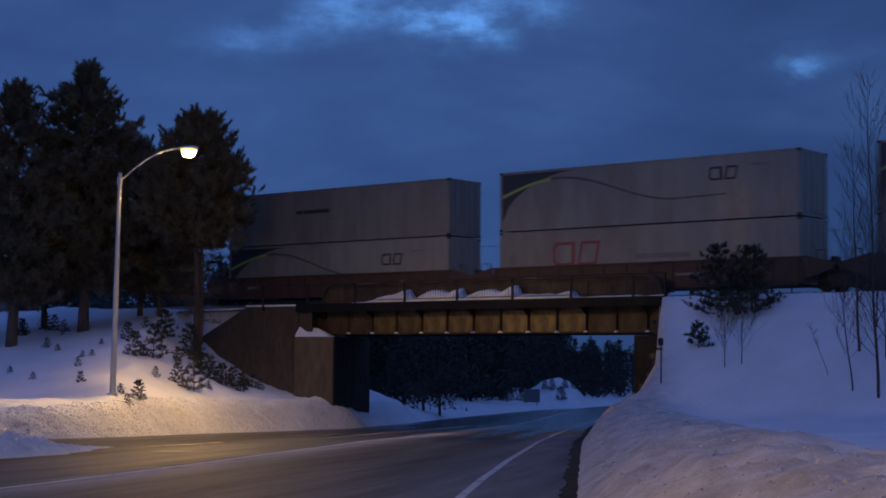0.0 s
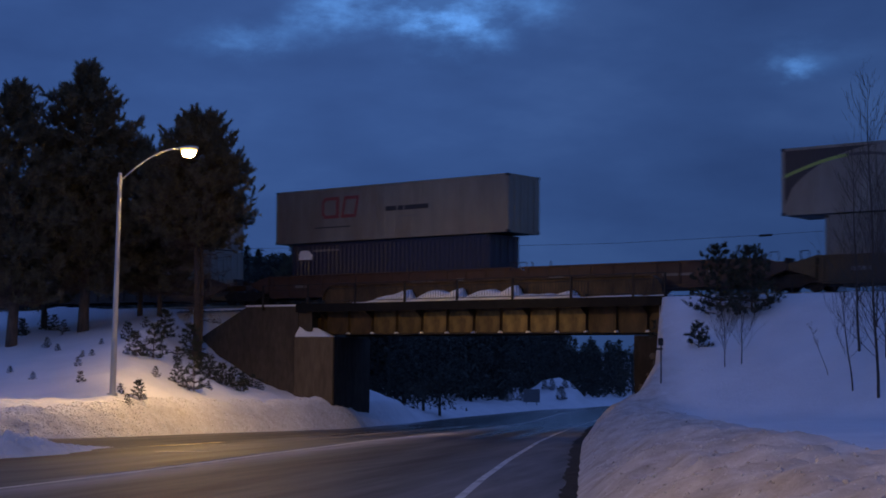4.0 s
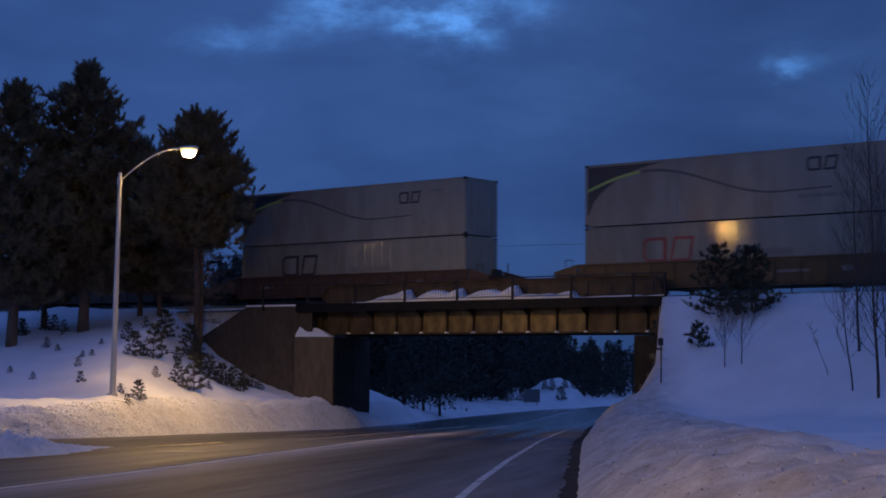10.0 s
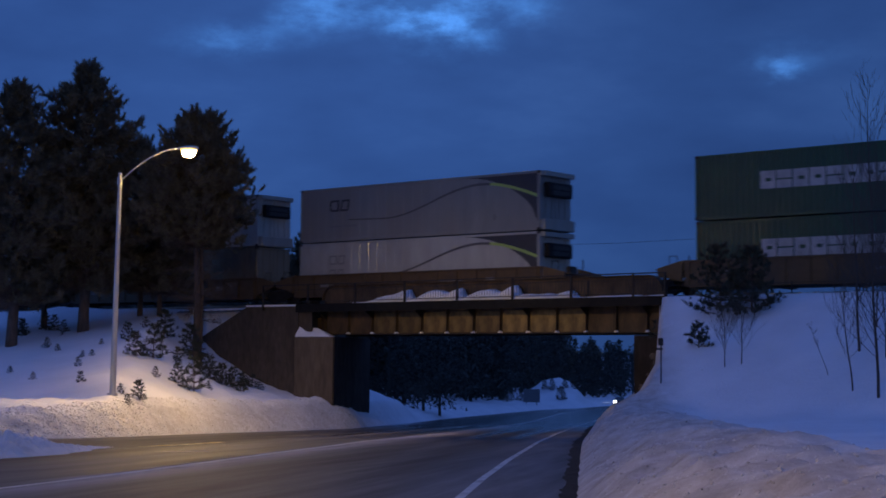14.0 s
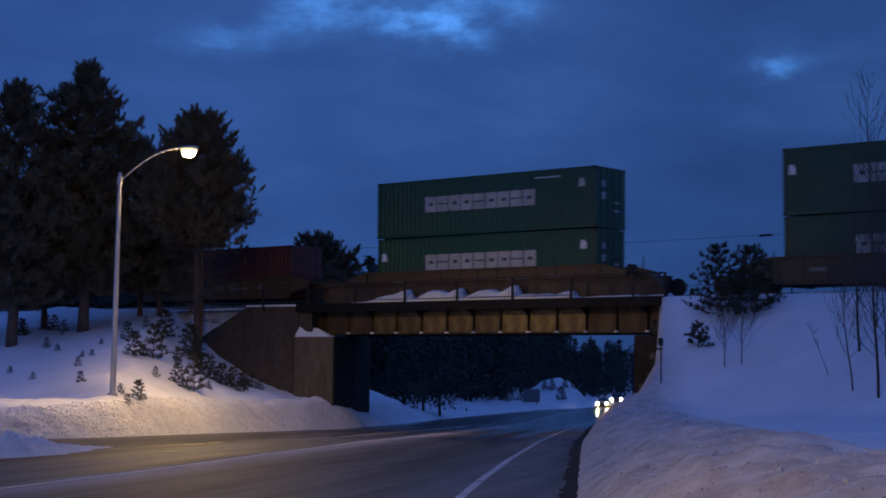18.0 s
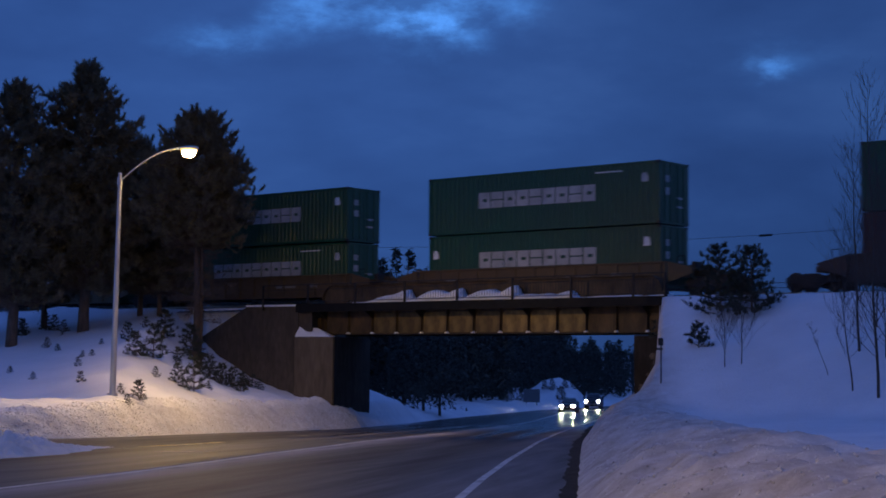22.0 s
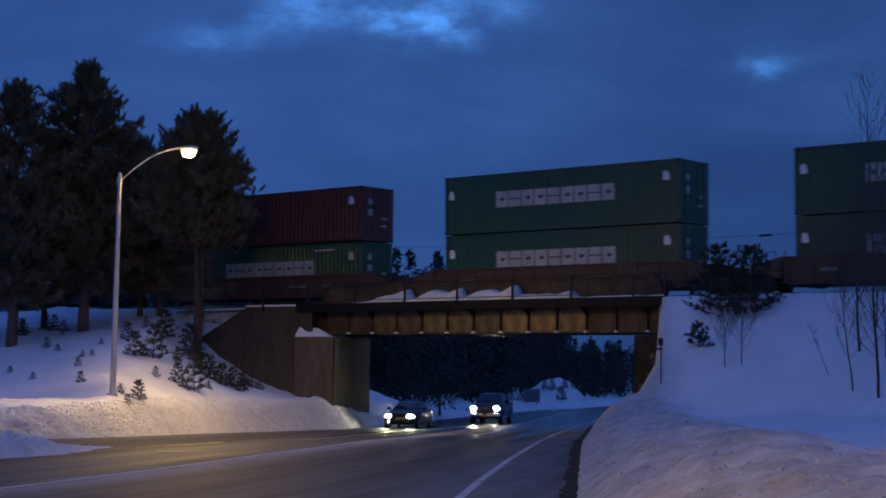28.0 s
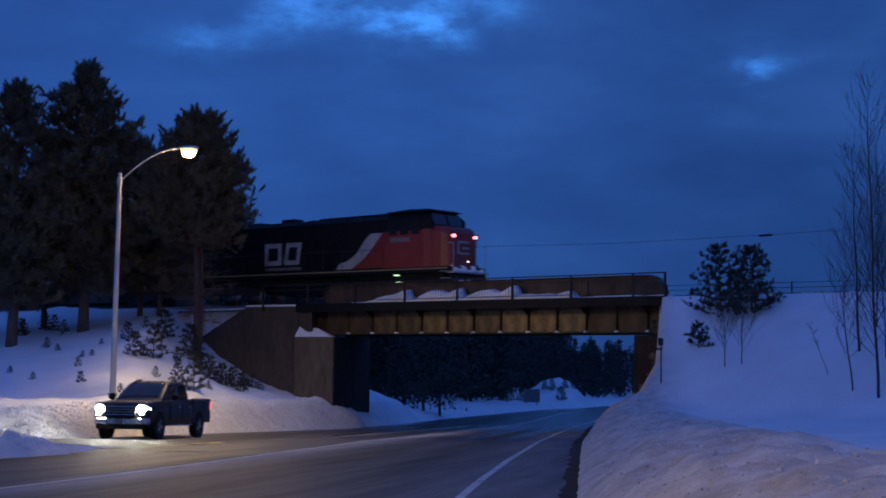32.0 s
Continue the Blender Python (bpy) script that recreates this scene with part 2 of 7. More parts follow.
WOODS = surface("far_woods", (0.048, 0.052, 0.042), 0.85, vary=0.5, grain=0.6, bump=0)


# ---- mesh building ----
class Shape:
    """Vertices and faces of one part."""
    def __init__(self):
        self.v, self.f = [], []

    def add(self, verts, faces):
        n = len(self.v)
        self.v += [tuple(q) for q in verts]
        self.f += [tuple(n + i for i in q) for q in faces]
        return self

    def box(self, x0, x1, y0, y1, z0, z1, c=0.0):
        if c <= 0:
            vs = [(x, y, z) for x in (x0, x1) for y in (y0, y1) for z in (z0, z1)]
            return self.add(vs, [(0, 1, 3, 2), (4, 6, 7, 5), (0, 4, 5, 1), (2, 3, 7, 6), (0, 2, 6, 4), (1, 5, 7, 3)])
        vs, ids = [], {}
        for i, (x, sx) in enumerate(((x0, 1), (x1, -1))):
            for j, (y, sy) in enumerate(((y0, 1), (y1, -1))):
                for k, (z, sz) in enumerate(((z0, 1), (z1, -1))):
                    for a in range(3):
                        ids[i, j, k, a] = len(vs)
                        vs.append((x + sx * c * (a != 0), y + sy * c * (a != 1), z + sz * c * (a != 2)))
        fs = []
        for i in (0, 1):
            fs.append([ids[i, j, k, 0] for j, k in ((0, 0), (0, 1), (1, 1), (1, 0))][::1 if i == 0 else -1])
            fs.append([ids[j, i, k, 1] for j, k in ((0, 0), (1, 0), (1, 1), (0, 1))][::1 if i == 0 else -1])
            fs.append([ids[j, k, i, 2] for j, k in ((0, 0), (0, 1), (1, 1), (1, 0))][::1 if i == 0 else -1])
        for i in (0, 1):
            for j in (0, 1):
                fs.append([ids[i, j, 0, 0], ids[i, j, 1, 0], ids[i, j, 1, 1], ids[i, j, 0, 1]])
                fs.append([ids[i, 0, j, 0], ids[i, 1, j, 0], ids[i, 1, j, 2], ids[i, 0, j, 2]])
                fs.append([ids[0, i, j, 1], ids[1, i, j, 1], ids[1, i, j, 2], ids[0, i, j, 2]])
                for k in (0, 1):
                    fs.append([ids[i, j, k, a] for a in range(3)])
        return self.add(vs, fs)

    def tube(self, p, q, r0, r1=None, n=10, caps=True):
        r1 = r0 if r1 is None else r1
        p, q = Vector(p), Vector(q)
        w = (q - p).normalized()
        a = w.orthogonal().normalized()
        b = w.cross(a)
        ring = [(math.cos(2 * math.pi * i / n), math.sin(2 * math.pi * i / n)) for i in range(n)]
        vs = [p + (a * c + b * s) * r0 for c, s in ring] + [q + (a * c + b * s) * r1 for c, s in ring]
        fs = [(i, (i + 1) % n, n + (i + 1) % n, n + i) for i in range(n)]
        if caps:
            fs += [tuple(range(n))[::-1], tuple(range(n, 2 * n))]
        return self.add(vs, fs)

    def prism(self, outline, y0, y1):
        """An outline in x and z, pushed from y0 to y1."""
        n = len(outline)
        vs = [(x, y0, z) for x, z in outline] + [(x, y1, z) for x, z in outline]
        fs = [tuple(range(n)), tuple(range(n, 2 * n))[::-1]]
        fs += [((i + 1) % n, i, n + i, n + (i + 1) % n) for i in range(n)]
        return self.add(vs, fs)

    def loft(self, rings, caps=True):
        n = len(rings[0])
        vs = [q for r in rings for q in r]
        fs = []
        for k in range(len(rings) - 1):
            fs += [(k * n + i, k * n + (i + 1) % n, (k + 1) * n + (i + 1) % n, (k + 1) * n + i) for i in range(n)]
        if caps:
            fs += [tuple(range(n))[::-1], tuple(range((len(rings) - 1) * n, len(rings) * n))]
        return self.add(vs, fs)

    def mesh(self, name, material, smooth=False):
        me = bpy.data.meshes.new(name)
        me.from_pydata(self.v, [], self.f)
        bm = bmesh.new()
        bm.from_mesh(me)
        bmesh.ops.recalc_face_normals(bm, faces=bm.faces)
        bm.to_mesh(me)
        bm.free()
        me.materials.append(material)
        if smooth:
            me.polygons.foreach_set("use_smooth", [True] * len(me.polygons))
        return me


def part(name, shape, material, parent, label="", smooth=False, at=None):
    ob = new(name, shape.mesh(name, material, smooth) if isinstance(shape, Shape) else shape)
    ob.parent = parent
    if at is not None:
        ob.matrix_basis = at
    if label:
        ob["label"] = label
    return ob


def structure(name, shape, material, label, category, smooth=False):
    return tagged(new(name, shape.mesh(name, material, smooth)), label, category, kind="structure")


# ---- plan ----
TURN = -39.445                               # the track's bearing
AXIS = Vector((math.cos(radians(TURN)), math.sin(radians(TURN)), 0))
AWAY = Vector((-AXIS.y, AXIS.x, 0))
FACE = Vector((0, 79.65, 0))                 # the near side of the containers
RAIL = EYE + 2.95
HALF = 1.2955


def on_track(s, q=0.0, z=0.0):
    """A place s along the track and q in front of the containers' side, z above the rail."""
    return FACE + AXIS * s - AWAY * q + Vector((0, 0, RAIL + z))


def fade(a, b, x):
    t = np.clip((x - a) / (b - a), 0, 1)
    return t * t * (3 - 2 * t)


def lumps(x, y, size, seed):
    """Smooth value noise from -1 to 1."""
    u, v = x / size + seed * 17.3, y / size + seed * 5.1
    i, j = np.floor(u), np.floor(v)
    a, b = u - i, v - j
    a, b = a * a * (3 - 2 * a), b * b * (3 - 2 * b)
    r = lambda m, n: (np.sin(m * 127.1 + n * 311.7 + seed * 74.7) * 43758.5453) % 1.0
    return 2 * ((r(i, j) * (1 - a) + r(i + 1, j) * a) * (1 - b) + (r(i, j + 1) * (1 - a) + r(i + 1, j + 1) * a) * b) - 1


def road_level(y):
    return EYE + np.interp(y, [-200, 0, 22, 52, 62, 73, 86, 100, 144, 176, 208, 255, 300, 600], [0.3, -1.5, -1.95, -2.7, -3.02, -3.36, -3.72, -4.08, -5.0, -5.6, -6.35, -7.3, -8.2, -9])


def road_left(y):
    return np.interp(y, [-60, 20, 30, 41, 46, 50, 53, 57, 62, 66, 72.5, 80, 88, 97, 120, 153, 194, 231, 300, 440], [-60, -50, -42, -26, -19, -14.2, -12.0, -11.0, -10.0, -8.9, -7.0, -4.6, -3.7, -2.5, 0.8, 6.45, 15, 23, 40, 78])


def road_right(y):
    return np.interp(y, [-60, 0, 22.6, 35, 50.7, 85, 110, 153, 194, 231, 300, 440], [-4, 0.5, 1.94, 3.05, 4.49, 8.06, 11.15, 17, 26, 35, 54, 92])


def bench(u, high, rise, power=2.2):
    t = np.clip(u / rise, 0, 1)
    return high * (1 - (1 - t) ** power)


def ground_level(x, y):
    """Snow-covered ground: ploughed banks beside the road, a long slope and the railway's embankment."""
    x, y = np.asarray(x, float), np.asarray(y, float)
    zr = road_level(y)
    q = -((x - FACE.x) * AWAY.x + (y - FACE.y) * AWAY.y)
    s = (x - FACE.x) * AXIS.x + (y - FACE.y) * AXIS.y
    top = RAIL - 0.22
    # left of the road
    u = road_left(y) - x
    rough = 0.10 * lumps(x, y, 0.9, 1) + 0.055 * lumps(x, y, 0.37, 2) + 0.03 * lumps(x, y, 0.18, 13) + 0.08 * lumps(x, y, 4.0, 3)
    bank = zr - 0.08 + bench(u, np.interp(y, [44, 52, 57, 61, 70, 77, 84, 100, 116], [0.75, 1.02, 1.28, 1.36, 1.36, 1.55, 1.70, 1.40, 0.62]), 1.8, 1.5) + (rough + 0.17 * lumps(y + 0.9 * u, u * 0.15, 0.6, 21) * (1 - fade(53, 58, y))) * fade(0.05, 0.5, u)
    slope = top - (q - 3.4) * 0.215 + 0.25 * lumps(x, y, 6.0, 4) + 0.09 * lumps(x, y, 1.7, 8)
    slope = np.where(q < 3.4, top, slope)
    climb, hollow = np.maximum(u - 1.8, 0), fade(6.0, 15.0, q)
    cut = bank + 0.42 * climb * hollow + 0.048 * climb ** 2 * (1 - hollow)
    front = np.minimum(np.maximum(bank, slope), np.maximum(cut, bank))
    back = np.maximum(bank + 0.10 * np.maximum(u - 1.5, 0) * fade(0, 4, u), np.minimum(top + (q + 7.5) * 0.6, zr - 0.08 + 1.0 * fade(0, 1.3, u) + 0.38 * u))
    skew = 0.57 * (1.4 - q)
    core = np.where(s + skew < -8.6, top, front)
    left = np.where(q > 1.40, front, np.where(q > -7.0, core, np.minimum(back, top + 2)))
    left = left + (3.3 + 0.6 * lumps(x, y, 2.5, 15)) * np.exp(-((x - 16.6) / 3.6) ** 2 - ((y - 228) / 9.0) ** 2) * fade(0.3, 2.5, u)
    # right of the road
    verge = x - road_right(y)
    w = np.maximum(verge - (0.05 * lumps(x * 0.2, y, 2.3, 17) + 0.05 * lumps(x * 0.2, y, 0.5, 18)) * fade(-0.01, 0.15, verge), 0)
    rough_r = 0.11 * lumps(x, y, 0.8, 5) + 0.075 * lumps(x, y, 0.36, 6) + 0.02 * lumps(x, y, 3.0, 7) + 0.03 * lumps(x, y, 0.17, 14)
    ridge = zr + 0.01 + 0.05 * lumps(x * 0, y, 0.42, 19) * (1 - fade(0.1, 0.6, verge)) + bench(w, np.interp(y, [40, 52, 62, 76, 92], [0.90, 0.95, 1.30, 1.35, 1.10]), np.interp(y, [40, 60], [2.5, 1.9])) - 0.34 * fade(2.5, 4.6, w) + 0.03 * np.maximum(w - 4.6, 0) + rough_r * fade(0.08, 0.7, w) * (1 - 0.85 * fade(2.6, 4.2, w))
    rise = top - (q - 3.0) * 0.50 + 0.10 * lumps(x, y, 5.0, 9)
    rise = np.where(q < 3.0, top, rise)
    hump = 0.5 * (ridge + rise + np.sqrt((ridge - rise) ** 2 + 0.25))
    cut_r = zr + 0.5 * fade(0, 1.3, w) + 0.62 * w + 1.1 * np.maximum(w - 2.25, 0) + 11.0 * np.maximum(w - 2.95 - 0.10 * lumps(x * 0, y, 1.3, 41), 0)
    front_r = np.minimum(hump, np.maximum(cut_r, ridge))
    back_r = np.maximum(ridge + 0.10 * np.maximum(w - 3, 0), np.minimum(top + (q + 7.5) * 0.6, zr - 0.08 + 0.5 * fade(0, 1.3, w) + 0.45 * w))
    core_r = np.where(s + skew > 13.6, top, front_r)
    right = np.where(q > 1.40, front_r, np.where(q > -7.0, core_r, np.minimum(back_r, top + 2)))
    z = np.where(u > 0, left, np.where(verge > -1e-5, right, zr - 0.08))
    return z


def steps(a, b, fine):
    return list(np.arange(a, b, fine))


def ground_sheet(name, offs_left, offs_right, ys, level):
    """A sheet whose columns run along the road's two edges, so that the banks keep their line."""
    ys = np.array(ys)[:, None]
    l, r = road_left(ys), road_right(ys)
    inner = np.append(np.linspace(0, 1, 14)[1:-1], 0.9985)[None]
    gx = np.concatenate([l - np.array(offs_left[::-1])[None, :], l + (r - l) * inner, r + np.array(offs_right)[None, :]], 1)
    gy = ys + gx * 0
    gz = level(gx, gy)
    ny, nx = gx.shape
    me = bpy.data.meshes.new(name)
    vs = np.stack([gx.ravel(), gy.ravel(), gz.ravel()], 1)
    i = np.arange((ny - 1) * (nx - 1))
    a = (i // (nx - 1)) * nx + i % (nx - 1)
    fs = np.stack([a, a + 1, a + nx + 1, a + nx], 1)
    me.from_pydata(vs.tolist(), [], fs.tolist())
    me.polygons.foreach_set("use_smooth", [True] * len(me.polygons))
    return me


far_off = [42, 46, 52, 60, 70, 84, 100, 130, 180, 300, 600, 1200, 2500]
ol = steps(0, 2.4, 0.07) + steps(2.4, 15, 0.25) + steps(15, 40, 0.5) + far_off
orr = steps(0, 4.5, 0.085) + steps(4.5, 16, 0.25) + steps(16, 40, 0.5) + far_off
gy = [-2500, -800, -300, -120, -60, -30, -12, -4, 2, 6] + steps(8, 60, 0.17) + steps(60, 86, 0.22) + steps(86, 112, 0.35) + steps(112, 260, 1.5) + [260, 275, 300, 340, 400, 500, 650, 900, 1400, 2500]
ground = new("ground", ground_sheet("ground", ol, orr, gy, ground_level))
ground.data.materials.append(SNOW)
# sand and grime thrown up by the plough lie along the road
gv = np.zeros(len(ground.data.vertices) * 3)
ground.data.vertices.foreach_get("co", gv)
gvx, gvy = gv[0::3], gv[1::3]
grimy = np.maximum(0.75 * (1 - fade(0.8, 1.9, road_left(gvy) - gvx)) * (gvx < road_left(gvy) + 3), (1 - fade(2.0, 4.2, gvx - road_right(gvy))) * (gvx > road_right(gvy) - 3))
grimy *= 1 - fade(80, 110, gvy)
ground.data.attributes.new("road_dirt", "FLOAT", "POINT").data.foreach_set("value", grimy)
tagged(ground, "snow-covered ground with ploughed banks and a railway embankment", "snow", kind="structure")


def strip(name, left, right, ys, lift, material, label, n=12):
    ys = np.array(ys)
    l, r = left(ys), right(ys)
    sh = Shape()
    for k, y in enumerate(ys):
        for i in range(n + 1):
            sh.v.append((l[k] + (r[k] - l[k]) * i / n, y, float(road_level(y)) + lift))
    for k in range(len(ys) - 1):
        sh.f += [(k * (n + 1) + i, k * (n + 1) + i + 1, (k + 1) * (n + 1) + i + 1, (k + 1) * (n + 1) + i) for i in range(n)]
    return structure(name, sh, material, label, "road")


edge = lambda y: np.interp(y, [-60, 0, 23, 27.9, 36.4, 51, 70, 90.7, 100.6, 114.8, 153, 194, 231, 300], [-6, -1.5, 0.30, 0.72, 1.53, 3.06, 5.07, 7.56, 8.95, 11.2, 16, 25, 34, 53])
mid = lambda y: np.interp(y, [10, 24, 26.5, 30.1, 33.6, 41, 47.2, 52.5, 60.6, 76.6, 106.9, 153, 194, 231], [-9.6, -6.67, -6.2, -5.62, -5.10, -4.06, -3.05, -2.36, -1.23, 1.1, 5.9, 11.6, 20, 28.5])
road_ys = steps(-60, 14, 4) + steps(14, 120, 1.0) + steps(120, 440, 4)
road = strip("road", lambda y: road_left(y) - 0.6, lambda y: road_right(y) + 0.5, road_ys, 0.0, ASPHALT, "wet dark asphalt road with salt streaks and packed snow edges", 90)
rv = np.zeros(len(road.data.vertices) * 3)
road.data.vertices.foreach_get("co", rv)
rx_, ry_ = rv[0::3], rv[1::3]
bell = lambda d, w: np.exp(-(d / w) ** 2)
from_mid, from_edge = rx_ - mid(ry_), rx_ - edge(ry_)
wander = 0.15 * lumps(rx_ * 0.0, ry_, 9.0, 23)
salt = 1.0 * np.where(from_mid > 0, bell(from_mid, 0.95), bell(from_mid, 0.12)) + 0.30 * bell(from_edge + 0.30, 0.45) + 0.34 * bell(from_edge - 0.75, 0.65) + 0.25 * bell(rx_ - road_left(ry_) - 1.1, 0.7) + 0.30 * bell(from_mid + 2.2 + wander, 0.35)
wet = 0.9 * bell(from_edge + 1.0 + wander, 0.40) + 0.9 * bell(from_edge + 2.6 + wander, 0.40) + 0.9 * bell(from_mid + 1.2 + wander, 0.40) + 0.9 * bell(from_mid + 3.1 + wander, 0.45) + 0.9 * fade(66, 98, ry_)
wet = wet * (0.2 + 0.8 * fade(50, 66, ry_))
for layer, values in (("salt", salt), ("wet", np.clip(wet, 0, 1))):
    road.data.attributes.new(layer, "FLOAT", "POINT").data.foreach_set("value", values)
GRIT = surface("dark_shoulder_grit", (0.022, 0.018, 0.015), 0.9, vary=0.5, grain=8.0, stain=(0.06, 0.052, 0.046), stain_scale=1.6, stain_amount=0.5, spec=0.2, bump=0.8, bump_dist=0.03)
strip("shoulder", lambda y: road_right(y) - 0.29 + 0.07 * lumps(y * 0, y, 2.1, 19) + 0.05 * lumps(y * 0, y, 0.6, 20), lambda y: road_right(y) + 0.45, steps(-20, 14, 1.0) + steps(14, 120, 0.12), 0.003, GRIT, "dark gritty road shoulder against the snow", 3)
strip("edge_line", lambda y: edge(y) - 0.07, lambda y: edge(y) + 0.07, steps(12, 200, 1.5), 0.004, LINE, "worn white edge line on the road", 1)
strip("centre_line", lambda y: mid(y) - 0.08, lambda y: mid(y) + 0.08, steps(14, 200, 1.5), 0.004, SALT, "faded centre line under a film of road salt", 1)

# ---- bridge ----
def bridge_part_pose():
    return pose(FACE.x, FACE.y, EYE, 0, 0, TURN)


TRACKFRAME = bridge_part_pose()              # x along the track, y away from the road user, z from eye height

bridge = tagged(new("railway_bridge"), "rusty through plate girder railway bridge with snowy walkway and concrete abutments", "bridge")
bridge.matrix_world = TRACKFRAME


def plan_prism(points, z0, z1):
    """A plan outline pushed upwards."""
    n = len(points)
    sh = Shape()
    return sh.add([(x, y, z0) for x, y in points] + [(x, y, z1) for x, y in points],
                  [tuple(range(n))[::-1], tuple(range(n, 2 * n))] + [(i, (i + 1) % n, n + (i + 1) % n, n + i) for i in range(n)])


def along_road(x, y, w):
    """A step of w metres along the road under the bridge, in the track's frame."""
    g = Vector((0.17, 0.985, 0)) * w
    return (x + g.dot(AXIS), y + g.dot(AWAY))


G0, G1 = -7.3, 13.55                         # ends of the girders
BOT, TOP = 1.26, 3.80


def girder(y, name, G0, G1):
    web = Shape()
    r = 0.75
    line = [(G0, BOT), (G1, BOT)]
    line += [(G1 - r + r * math.cos(a), TOP - r + r * math.sin(a)) for a in np.linspace(0, math.pi / 2, 9)]
    line += [(G0 + r - r * math.sin(a), TOP - r + r * math.cos(a)) for a in np.linspace(0, math.pi / 2, 9)]
    web.prism(line, y - 0.012, y + 0.012)
    g = part(name, web, GIRDER, bridge, "riveted plate girder with rounded ends")
    fl = Shape()
    fl.box(G0, G1, y - 0.20, y + 0.20, BOT - 0.045, BOT, 0.008)
    part("bottom_flange", fl, IRON, g)
    edge_line = line[2:]
    tf = Shape()
    for (xa, za), (xb, zb) in zip(edge_line, edge_line[1:]):
        nx, nz = -(zb - za), xb - xa
        k = math.hypot(nx, nz) or 1
        nx, nz = -nx / k * 0.03, -nz / k * 0.03
        tf.add([(xa, y - 0.2, za), (xb, y - 0.2, zb), (xb, y + 0.2, zb), (xa, y + 0.2, za),
                (xa + nx, y - 0.2, za + nz), (xb + nx, y - 0.2, zb + nz), (xb + nx, y + 0.2, zb + nz), (xa + nx, y + 0.2, za + nz)],
               [(0, 1, 2, 3), (7, 6, 5, 4), (0, 4, 5, 1), (1, 5, 6, 2), (2, 6, 7, 3), (3, 7, 4, 0)])
    part("top_flange", tf, GIRDER, g)
    return g


near_girder = girder(-0.95, "near_girder", G0, G1)
girder(3.75, "far_girder", G0 - 2.7, G1 - 2.7)
stiff = Shape().box(-0.012, 0.012, -1.12, -0.965, BOT + 0.002, TOP - 0.8)
stiff.box(-0.06, 0.06, -0.978, -0.963, BOT + 0.002, TOP - 0.8)
# small snow-white wedges stand in for bright highlights at the stiffener feet
foot = Shape().prism([(-0.10, BOT + 0.003), (0.11, BOT + 0.003), (0.06, BOT + 0.04), (0.02, BOT + 0.09), (-0.03, BOT + 0.08), (-0.07, BOT + 0.03)], -1.15, -0.98)
stiff_mesh, foot_mesh = stiff.mesh("stiffener", GIRDER), foot.mesh("snow_heap", SNOW)
# plates paint lamplight on the middle web, top corners cut like bracket shadows
panel_mesh = Shape().prism([(0.08, BOT + 0.05), (1.58, BOT + 0.05), (1.58, BOT + 0.95), (1.42, BOT + 1.08), (0.24, BOT + 1.08), (0.08, BOT + 0.95)], -0.972, -0.9625).mesh("web_panel", LITPANEL)
for k in range(-2, 6):
    part("web_panel", panel_mesh, None, near_girder, at=pose(-0.5 + k * 1.66, 0, 0))
for k in range(-4, 9):
    a = pose(-0.5 + k * 1.66, 0, 0)
    st = part("stiffener", stiff_mesh, None, near_girder, at=a)
    part("snow_heap", foot_mesh, None, st)
rivets = Shape()
for k in range(130):
    for z in (BOT + 0.06, BOT + 0.14):
        x = G0 + 0.1 + k * 0.16
        rivets.add([(x - 0.014, -0.963, z), (x + 0.014, -0.963, z), (x, -0.963, z + 0.02), (x, -0.98, z + 0.006)], [(0, 1, 3), (1, 2, 3), (2, 0, 3)])
part("rivets", rivets, GIRDER, near_girder)["kind"] = "stuff"
floor_mesh = Shape().box(-0.12, 0.12, -0.93, 3.73, BOT + 0.25, BOT + 0.85).mesh("floor_beam", GIRDER)
for k in range(14):
    part("floor_beam", floor_mesh, None, bridge, at=pose(G0 - 0.4 + k * 1.4, 0, 0))
part("deck_plate", plan_prism([(G0 - 0.3, -0.93), (G1 + 0.4, -0.93), (G1 - 2.3, 3.73), (G0 - 3.0, 3.73)], BOT + 0.86, BOT + 1.0), IRON, bridge)

# the walkway on brackets, with its railing
WALK = 2.80
part("walkway", Shape().box(-8.35, 14.25, -1.98, -0.99, WALK - 0.10, WALK), TIE, bridge, "timber walkway outside the girder")
# black edge board paints the shadow band below the walkway
part("walkway_fascia", Shape().box(-8.40, 14.28, -2.03, -1.985, WALK - 0.40, WALK + 0.03), BLACK, bridge)
posts = [-10.92, -7.56, -4.20, -0.84, 2.52, 5.88, 9.24, 12.60, 14.25]
post_sh = Shape().box(-0.05, 0.05, -2.02, -1.94, WALK - 0.28, WALK + 1.06, 0.006)
post_sh.prism([(-0.03, WALK - 0.28), (0.03, WALK - 0.28), (0.03, WALK - 0.1), (-0.03, WALK - 0.1)], -2.02, -1.0)
post_mesh = post_sh.mesh("railing_post", IRON)
brk = Shape()
brk.add([(-0.02, -1.95, WALK - 0.17), (-0.02, -1.0, WALK - 0.17), (-0.02, -1.0, WALK - 0.85), (0.02, -1.95, WALK - 0.17), (0.02, -1.0, WALK - 0.17), (0.02, -1.0, WALK - 0.85)],
        [(0, 1, 2), (5, 4, 3), (0, 3, 4, 1), (1, 4, 5, 2), (2, 5, 3, 0)])
brk_mesh = brk.mesh("bracket", IRON)
